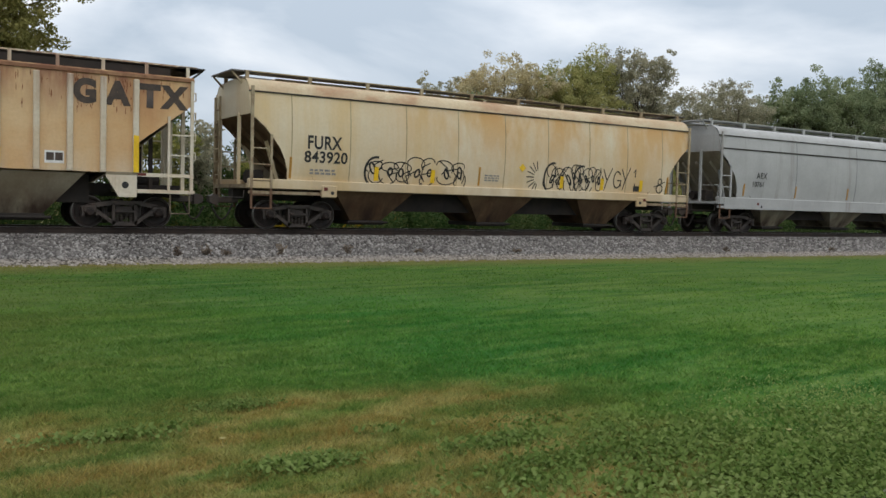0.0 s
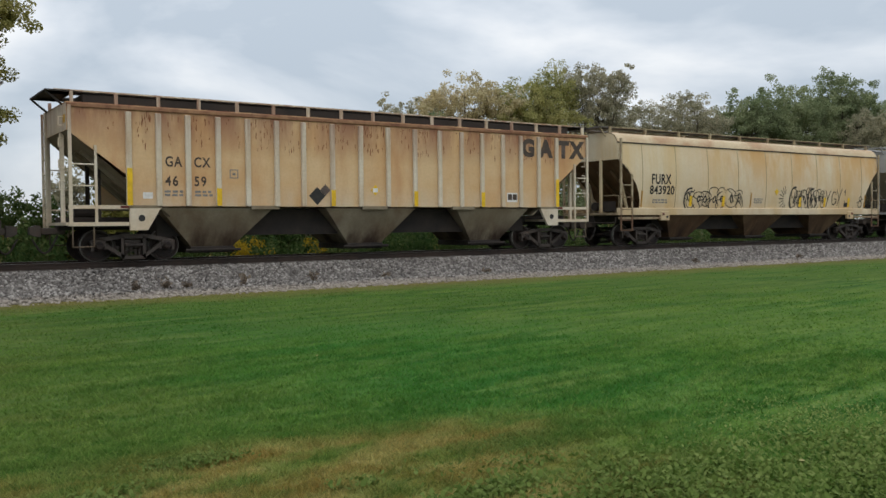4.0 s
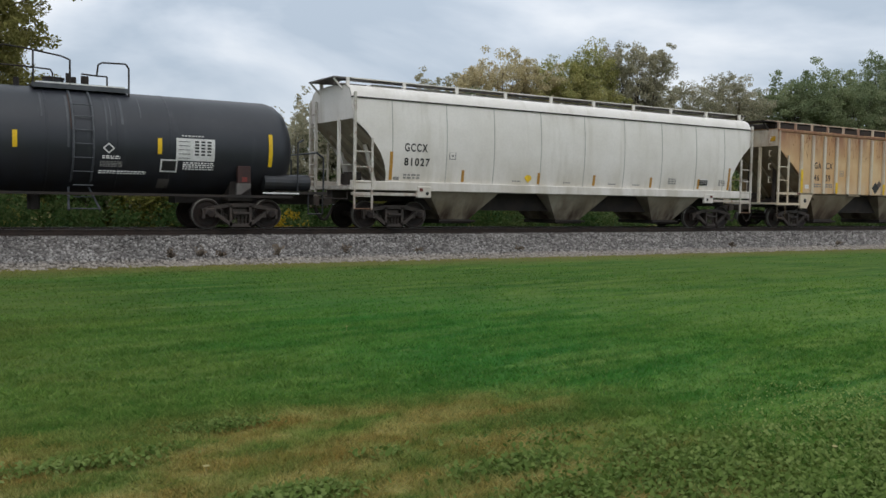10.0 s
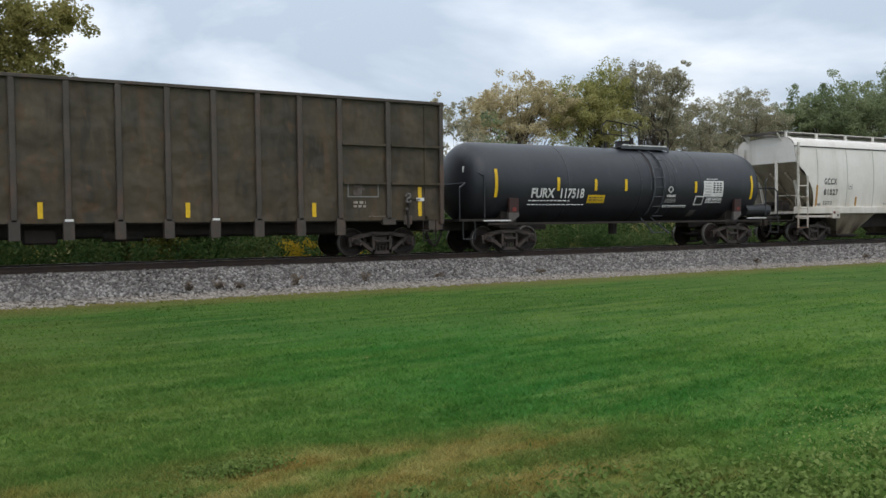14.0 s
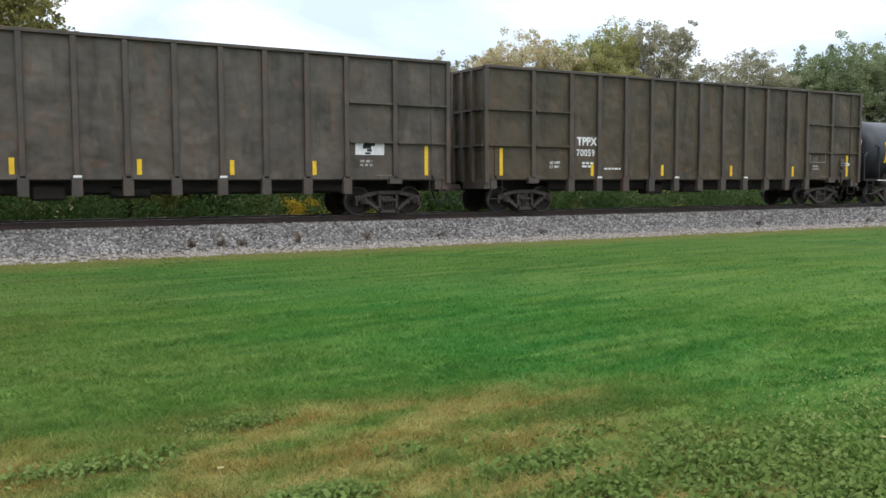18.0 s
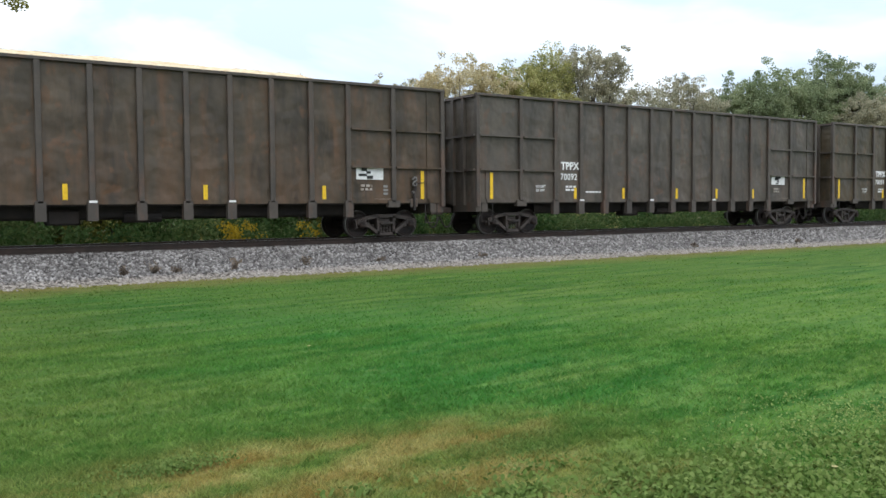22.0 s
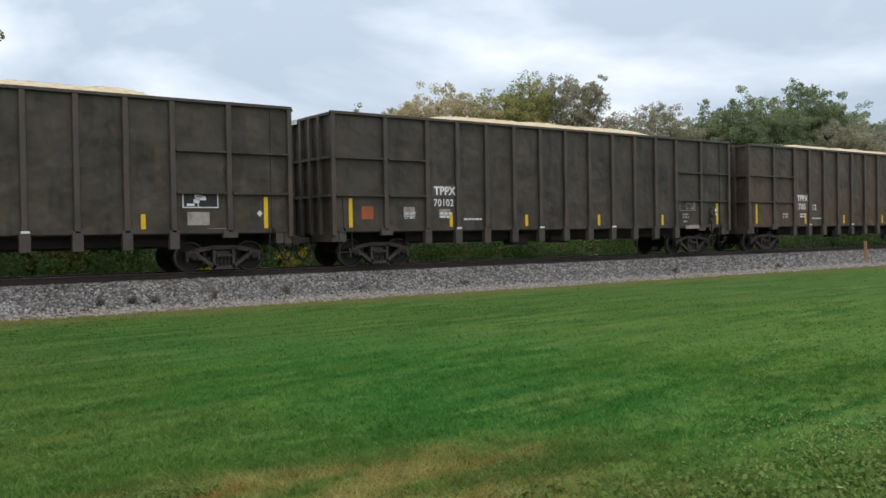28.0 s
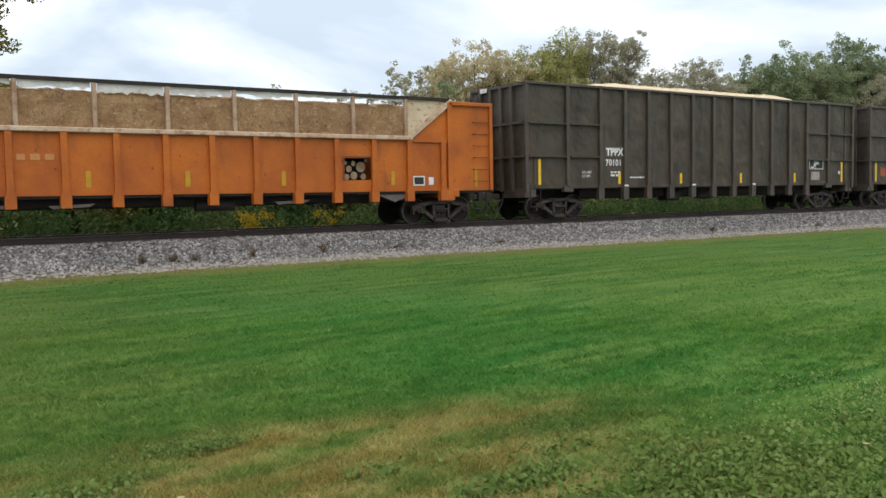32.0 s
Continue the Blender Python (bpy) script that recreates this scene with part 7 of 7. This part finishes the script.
    if panel == "white":
        plaque(c, 16.05, 1.80, 0.95, 0.38, "letter", gon_side, "test_panel", "scuffed white data panel", out=0.006)
    else:
        ink = {"outline": "greymark", "dark": "letter"}[panel]
        if panel == "dark":
            plaque(c, 16.05, 1.80, 0.95, 0.38, "black", gon_side, "test_panel", "black data panel in a white frame", out=0.006)
        for a, b, p, q in ((16.02, 17.03, 1.77, 1.80), (16.02, 17.03, 2.18, 2.21), (16.02, 16.05, 1.80, 2.18), (17.0, 17.03, 1.80, 2.18), (16.44, 16.47, 1.80, 2.18)):
            part("panel_frame", boxed(a, b, -1.508, -1.502, p, q), ink, c)
    rr = random.Random(seed + 7)
    bm = bmesh.new()
    for k in range(4):
        xx = 16.10 + rr.uniform(0, 0.5)
        ww, zz = rr.uniform(0.10, 0.36), 1.82 + 0.08 * k
        box(bm, xx, xx + ww, -1.516, -1.502, zz, zz + rr.uniform(0.05, 0.12))
    part("panel_grid", bm, {"white": "black", "dark": "letter"}.get(panel, "patch_dark"), c)
    small_print(c, 16.2, 1.58, 0.4, 2, "patch", gon_side, 0.07)
    plaque(c, 16.7, 1.16, 0.75, 0.05, "patch", gon_side)
    for xx in POSTS[2:11:3]:
        plaque(c, xx - 0.09, 1.12, 0.2, 0.06, "letter", lambda z: 1.60, "stencil")
    extras(c)
    if load:
        heap(x, load, seed)
    return c


def heap(x, span, seed, material="chips"):
    """A mound of wood chips on top of a gondola; it rides along with it."""
    a, b, high = span
    bm = bmesh.new()
    nx, ny = 90, 14
    rows = []
    for i in range(nx + 1):
        u = i / nx
        xx = 0.05 + (GON_L - 0.1) * u
        ease = max(0.0, min(1.0, (xx - a) / 3.0)) * max(0.0, min(1.0, (b - xx) / 3.0))
        row = []
        for j in range(ny + 1):
            v = j / ny * 2 - 1
            h = 4.35 + ease ** 0.7 * (0.33 + high * (1 - abs(v) ** 2.2)) + 0.05 * noise.noise((xx * 1.3 + seed, v * 2, 0)) + 0.025 * noise.noise((xx * 5 + seed, v * 7, 3))
            row.append(bm.verts.new((xx, v * 1.46, h)))
        rows.append(row)
    for p, q in zip(rows, rows[1:]):
        for j in range(ny):
            bm.faces.new((p[j], p[j + 1], q[j + 1], q[j]))
    # skirt down into the car
    for p in (rows[0], rows[-1]):
        f = [bm.verts.new((p[0].co.x, p[k].co.y, 4.0)) for k in range(ny + 1)]
        for j in range(ny):
            bm.faces.new((p[j], p[j + 1], f[j + 1], f[j]))
    # a scatter of single chips
    rnd = random.Random(seed)
    for k in range(1500):
        xx = rnd.uniform(a, b)
        v = rnd.uniform(-1, 0.4)
        i, j = min(nx, int((xx - 0.05) / (GON_L - 0.1) * nx)), int((v + 1) / 2 * ny)
        z = rows[i][j].co.z + 0.02
        d = Vector((rnd.uniform(-1, 1), rnd.uniform(-1, 1), rnd.uniform(-0.15, 0.15))).normalized() * rnd.uniform(0.025, 0.05)
        e = Vector((-d.y, d.x, 0.0)) * 0.5
        o = Vector((xx, v * 1.46, z))
        bm.faces.new([bm.verts.new(o + t) for t in (d, e, -d, -e)])
    h = part("wood_chip_load", bm, material)
    h.location = (x, TRACK_Y, RAIL_Z)
    tagged(h, "pale heap of fresh wood chips in a gondola", "wood chips", "loads of wood chips")
    CARS.append((h, x))


def plain(c):
    pass


def brake_lever(c, x, tone, label="grey worn hooked brake lever"):
    """A bent lever with its bracket and rod, beside the tall strip at the far end."""
    lever = part("brake_lever", pipe(bmesh.new(), [(x - 0.06, -1.58, 1.80), (x - 0.02, -1.60, 1.88), (x + 0.07, -1.61, 1.86), (x + 0.06, -1.61, 1.77), (x - 0.04, -1.60, 1.72), (x - 0.05, -1.60, 1.63), (x + 0.06, -1.59, 1.62), (x + 0.10, -1.57, 1.68)], 0.034, 8), tone, c, label)
    part("lever_arm", pipe(bmesh.new(), [(x + 0.02, -1.58, 1.72), (x + 0.05, -1.58, 1.50), (x, -1.57, 1.38), (x + 0.02, -1.56, 0.85)], 0.045, 8), "under", lever)
    part("bolt", tube(bmesh.new(), (x - 0.04, -1.62, 1.42), (x - 0.04, -1.53, 1.42), 0.04, 8), tone, lever)
    part("bracket", boxed(x - 0.12, x + 0.16, -1.56, -1.51, 0.94, 1.22, bevel=0.02), "gon_post", lever)
    part("rod", tube(bmesh.new(), (x + 0.10, -1.58, 1.70), (x + 0.42, -1.58, 1.72), 0.018, 6), "under", lever)


def extras_first(c):
    brake_lever(c, 17.98, "walk")
    part("lever_plate", boxed(18.30, 18.58, -1.54, -1.515, 1.66, 1.76), "letter", c, "white plate")


def extras_orange(c):
    plaque(c, 1.05, 1.45, 0.42, 0.40, "orange_patch", gon_side)
    plaque(c, 2.60, 1.52, 0.42, 0.32, "patch", gon_side, out=0.005)
    plaque(c, 3.98, 1.50, 0.45, 0.28, "patch", gon_side, out=0.005)
    brake_lever(c, 17.98, "gon_post", "dark bent brake lever")
    part("lever_plate", boxed(18.28, 18.36, -1.54, -1.515, 1.58, 1.86), "letter", c, "white plate")
    part("footboard", boxed(16.32, 17.16, -1.60, -1.515, 1.02, 1.16, bevel=0.02), "patch", c, "pale worn wooden footboard")
    plaque(c, 16.26, 1.30, 0.24, 0.06, "patch", gon_side, out=0.005)
    plaque(c, 16.50, 1.84, 0.46, 0.30, "patch", gon_side, out=0.004)
    small_print(c, 16.54, 1.98, 0.36, 2, "black", lambda z: gon_side(z) + 0.006, 0.05)


def extras_patch(c):
    plaque(c, 16.15, 1.30, 0.62, 0.36, "patch", gon_side, out=0.005)
    diamond(c, 18.25, 1.62, 0.09, "letter", gon_side)


def extras_lever(c):
    brake_lever(c, 18.08, "walk")
    small_print(c, 17.0, 1.56, 0.16, 3, "greymark", gon_side, 0.07)


# ---- orange pulpwood gondola ----
def build_orange():
    L = 19.4
    x0 = -112.63 - L
    c = new_car("orange_gondola", "faded orange gondola with chipped cream upper frame", "gondola", x0)
    foot, mid, top = 1.05, 2.62, 3.88
    for s in (-1, 1):
        y0, y1 = min(s * 1.50, s * 1.47), max(s * 1.50, s * 1.47)
        if s == -1:
            # the side has a square hole that shows log ends
            hx, hz = (14.42 - 0.46, 14.42 + 0.46), (1.40, 2.06)
            bm = bmesh.new()
            box(bm, 0, hx[0], y0, y1, foot, mid)
            box(bm, hx[1], L, y0, y1, foot, mid)
            box(bm, hx[0], hx[1], y0, y1, foot, hz[0])
            box(bm, hx[0], hx[1], y0, y1, hz[1], mid)
            part("side_sheet", bm, "orange", c)
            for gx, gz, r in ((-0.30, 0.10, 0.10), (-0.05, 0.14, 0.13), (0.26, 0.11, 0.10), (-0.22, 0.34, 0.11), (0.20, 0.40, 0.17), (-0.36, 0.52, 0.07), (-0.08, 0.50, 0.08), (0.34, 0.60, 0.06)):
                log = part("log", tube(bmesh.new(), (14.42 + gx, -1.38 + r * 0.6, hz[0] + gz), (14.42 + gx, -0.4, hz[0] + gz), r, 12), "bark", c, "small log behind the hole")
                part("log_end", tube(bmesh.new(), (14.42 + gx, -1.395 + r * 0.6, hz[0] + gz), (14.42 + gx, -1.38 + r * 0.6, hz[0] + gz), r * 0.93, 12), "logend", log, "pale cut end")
            # dark card added behind the logs for the shade inside the hollow
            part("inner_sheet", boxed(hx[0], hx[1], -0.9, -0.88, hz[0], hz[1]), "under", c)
            frm = part("hole_frame", boxed(hx[0] - 0.05, hx[1] + 0.05, -1.515, -1.50, hz[1], hz[1] + 0.05), "rust_spot", c, "rusty torn rim")
            part("rim", boxed(hx[0] - 0.05, hx[0], -1.515, -1.50, hz[0], hz[1]), "rust_spot", frm)
            part("rim", boxed(hx[1], hx[1] + 0.05, -1.515, -1.50, hz[0], hz[1]), "orange", frm)
        else:
            part("side_sheet", boxed(0, L, y0, y1, foot, mid), "orange", c)
        part("cream_rail", boxed(3.1, L - 3.1, min(s * 1.46, s * 1.62), max(s * 1.46, s * 1.62), mid, mid + 0.13, bevel=0.02), "pale", c)
        for k in range(15):
            xx = 1.19 + k * 1.25
            if k in (0, 14):
                xx = 1.70 if k == 0 else L - 1.70
            tall = top - 0.05 if k in (0, 14) else mid
            bm = bmesh.new()
            prism(bm, [(xx - 0.08, foot), (xx + 0.08, foot), (xx + 0.08, tall), (xx - 0.08, tall)], min(s * 1.50, s * 1.60), max(s * 1.50, s * 1.60))
            prism(bm, [(xx - 0.13, 0.74), (xx + 0.13, 0.74), (xx + 0.13, foot - 0.02), (xx + 0.085, foot + 0.10), (xx - 0.085, foot + 0.10), (xx - 0.13, foot - 0.02)], min(s * 1.44, s * 1.63), max(s * 1.44, s * 1.63))
            part("post", bm, "orange", c)
        part("top_rail", boxed(1.6, L - 1.6, min(s * 1.44, s * 1.56), max(s * 1.44, s * 1.56), top, top + 0.09), "under", c, "black top rail")
        for k in range(8):
            xx = 3.30 + k * 1.83
            part("upper_post", boxed(xx - 0.055, xx + 0.055, min(s * 1.46, s * 1.56), max(s * 1.46, s * 1.56), mid + 0.13, top, bevel=0.01), "pale_post", c)
        for e in (0, 1):
            X = lambda v: v if e == 0 else L - v
            yy = (min(s * 1.50, s * 1.47), max(s * 1.50, s * 1.47))
            part("end_wing", prism(bmesh.new(), [(X(0), mid), (X(0), top), (X(1.55), top), (X(3.2), mid)], *yy), "orange", c)
            part("wing_screen", prism(bmesh.new(), [(X(1.62), top), (X(3.22), top), (X(3.22), mid + 0.13)], min(s * 1.485, s * 1.465), max(s * 1.485, s * 1.465)), "flaked", c, "chipped cream corner panel")
            part("wing_brace", beam(bmesh.new(), (X(1.60), s * 1.54, top + 0.02), (X(3.25), s * 1.54, mid + 0.05), 0.10, 0.16), "pale", c)
            part("wing_rail", boxed(min(X(1.8), X(3.1)), max(X(1.8), X(3.1)), min(s * 1.5, s * 1.57), max(s * 1.5, s * 1.57), mid - 0.05, mid + 0.04), "orange", c)
            part("wing_rail", boxed(min(X(0), X(1.7)), max(X(0), X(1.7)), min(s * 1.46, s * 1.6), max(s * 1.46, s * 1.6), top - 0.12, top, bevel=0.01), "orange", c)
            part("corner_post", boxed(min(X(0.0), X(0.12)), max(X(0.0), X(0.12)), min(s * 1.46, s * 1.58), max(s * 1.46, s * 1.58), foot, top), "orange", c)
    for e in (0, 1):
        X = lambda v: v if e == 0 else L - v
        part("end_sheet", boxed(min(X(0.0), X(0.03)), max(X(0.0), X(0.03)), -1.47, 1.47, foot, top), "orange", c)
        part("bolster", boxed(min(X(1.35), X(2.05)), max(X(1.35), X(2.05)), -1.58, 1.58, 0.84, 1.10, bevel=0.02), "orange", c)
        for k in range(6):
            z = 1.35 + k * 0.38
            part("grab_iron", pipe(bmesh.new(), [(X(0.2), -1.52, z), (X(0.2), -1.60, z), (X(0.75), -1.60, z), (X(0.75), -1.52, z)], 0.016), "rust_spot", c)
        part("step", pipe(bmesh.new(), [(X(0.25), -1.5, 1.05), (X(0.25), -1.5, 0.45), (X(0.75), -1.5, 0.45), (X(0.75), -1.5, 1.05)], 0.022), "under", c)
        add_coupler(c, X(0.0), -1 if e == 0 else 1)
        add_truck(c, X(1.75))
        part("splash_plate", prism(bmesh.new(), [(X(3.0), 0.95), (X(4.3), 0.95), (X(3.7), 0.72)], -1.45, -1.35), "walk", c)
    # dark plate added to hold the shade in the gap below the side
    part("underframe", boxed(3.0, L - 3.0, -0.95, -0.88, 0.74, 1.05), "under", c)
    for k, xx in enumerate((4.55, 6.35, 12.3)):
        part("bent_plate", prism(bmesh.new(), [(xx - 0.55, 0.80), (xx + 0.55, 0.84), (xx + 0.40, 0.76), (xx - 0.45, 0.72)], -1.45, -1.35), "walk", c, "bent grey plate under the sill")
    part("center_sill", boxed(0, L, -0.22, 0.22, 0.70, 1.02), "under", c)
    part("floor", boxed(0.03, L - 0.03, -1.46, 1.46, 0.98, 1.04), "under", c)
    part("brake_cylinder", tube(bmesh.new(), (9.6, -1.0, 0.72), (10.7, -1.0, 0.72), 0.15, 14), "under", c)
    reflectors(c, [18.7], 1.15, 0.62, "dull_yellow", gon_side, 0.11)
    small_print(c, 5.12, 1.93, 0.85, 1, "chalk", gon_side, 0.15)
    reflectors(c, [6.68, 9.2, 11.95, 15.55], 1.25, 0.42, "dull_yellow", gon_side, 0.13)
    plaque(c, 16.35, 1.22, 0.42, 0.30, "letter", gon_side, "test_panel")
    plaque(c, 16.39, 1.26, 0.34, 0.22, "black", gon_side, "panel_grid", out=0.012)
    plaque(c, 16.92, 1.24, 0.18, 0.24, "letter", gon_side, "stencil")
    # scraps of a torn white liner hang under the black rail
    for k in range(7):
        a, b = 3.38 + k * 1.83, 5.05 + k * 1.83
        bm = bmesh.new()
        n = 34
        prev = None
        for i in range(n + 1):
            xx = a + (b - a) * i / n
            deep = 0.07 + 0.16 * max(0.0, 1 - abs(k - 2.2) / 3.2)
            low = top - deep * (1 + 0.7 * noise.noise((xx * 1.6, 4.0, 0)) + 0.45 * noise.noise((xx * 6.5, 1.0, 2)))
            quad = [bm.verts.new((xx, y, z)) for y, z in ((-1.492, low), (-1.492, top), (-1.484, top), (-1.484, low))]
            if prev:
                for j in range(4):
                    bm.faces.new((prev[j], quad[j], quad[(j + 1) % 4], prev[(j + 1) % 4]))
            prev = quad
        part("torn_liner", bm, "liner", c, "torn white liner")
    # scratches, dents and flaked spots on the orange sheets
    rs = random.Random(77)
    bm = bmesh.new()
    for k in range(90):
        xx, zz = rs.uniform(0.3, L - 0.3), foot + 0.05 + rs.random() ** 0.6 * 1.45
        if 13.95 < xx < 14.95 and zz < 2.1:
            continue
        w, h = rs.uniform(0.010, 0.035), rs.uniform(0.012, 0.05)
        m = rs.randint(5, 7)
        bm.faces.new([bm.verts.new((xx + w * math.cos(q * math.tau / m) * rs.uniform(0.5, 1.3), -1.5035, zz + h * math.sin(q * math.tau / m) * rs.uniform(0.5, 1.3))) for q in range(m)])
    tagged(part("rust_stain", bm, "rust_spot", c), "flaked rust spots", kind="stuff")
    # the load: bumpy walls of chips behind the open upper frame
    bm = bmesh.new()
    nx = 420
    rows = []
    for i in range(nx + 1):
        xx = 1.9 + (L - 3.8) * i / nx
        crest = 3.66 + 0.07 * noise.noise((xx * 1.9, 0, 1)) + 0.05 * noise.noise((xx * 7, 0, 2)) + 0.03 * noise.noise((xx * 19, 0, 5))
        row = []
        for y, z in ((-1.44, 2.5), (-1.45, 2.8), (-1.45, 3.1), (-1.45, 3.4), (-1.42, crest), (-1.1, crest + 0.06), (0, crest + 0.12), (1.1, crest + 0.06), (1.42, crest), (1.45, 3.1), (1.44, 2.5)):
            y += 0.05 * noise.noise((xx * 4, z * 4, y))
            row.append(bm.verts.new((xx, y, z)))
        rows.append(row)
    for p, q in zip(rows, rows[1:]):
        for j in range(len(p) - 1):
            bm.faces.new((p[j], p[j + 1], q[j + 1], q[j]))
    load = part("wood_chip_load", bm, "chips_dark")
    load.location = (x0, TRACK_Y, RAIL_Z)
    tagged(load, "brown weathered wood chips packed behind an open frame", "wood chips", "loads of wood chips")
    CARS.append((load, x0))
    return c


build_tank()
GX = [-9.75 - GON_L - 20.56 * k for k in range(5)]
chip_gondola(GX[0], "gon_a", ["70059"], extras_first, 11, None, "outline")
chip_gondola(GX[1], "gon_b", ["70092"], plain, 23, None)
chip_gondola(GX[2], "gon_c", ["700", "12"], extras_lever, 31, (2.2, 17.4, 0.33))
chip_gondola(GX[3], "gon_d", ["70102"], extras_orange, 47, (2.2, 17.2, 0.37), "outline")
chip_gondola(GX[4], "gon_e", ["70101"], extras_patch, 59, (1.8, 17.8, 0.36), "dark")
build_orange()


# ---- the train runs ----
def run_at(t):
    return float(np.interp(t, [r[0] for r in RUN], [r[1] for r in RUN]))


def motions():
    for ob, x in CARS:
        walk(ob, [(t, pose(x + s, TRACK_Y, RAIL_Z)) for t, s in RUN])
    # wheels roll: a row for each sixth of a turn or so
    times = [k / 15 for k in range(0, 481)]
    turns = [math.degrees(run_at(t) / WHEEL_R) for t in times]
    for w in WHEELSETS:
        x, y, z = w.location
        walk(w, [(t, pose(x, y, z, 0, a % 360, 0)) for t, a in zip(times, turns)])


motions()
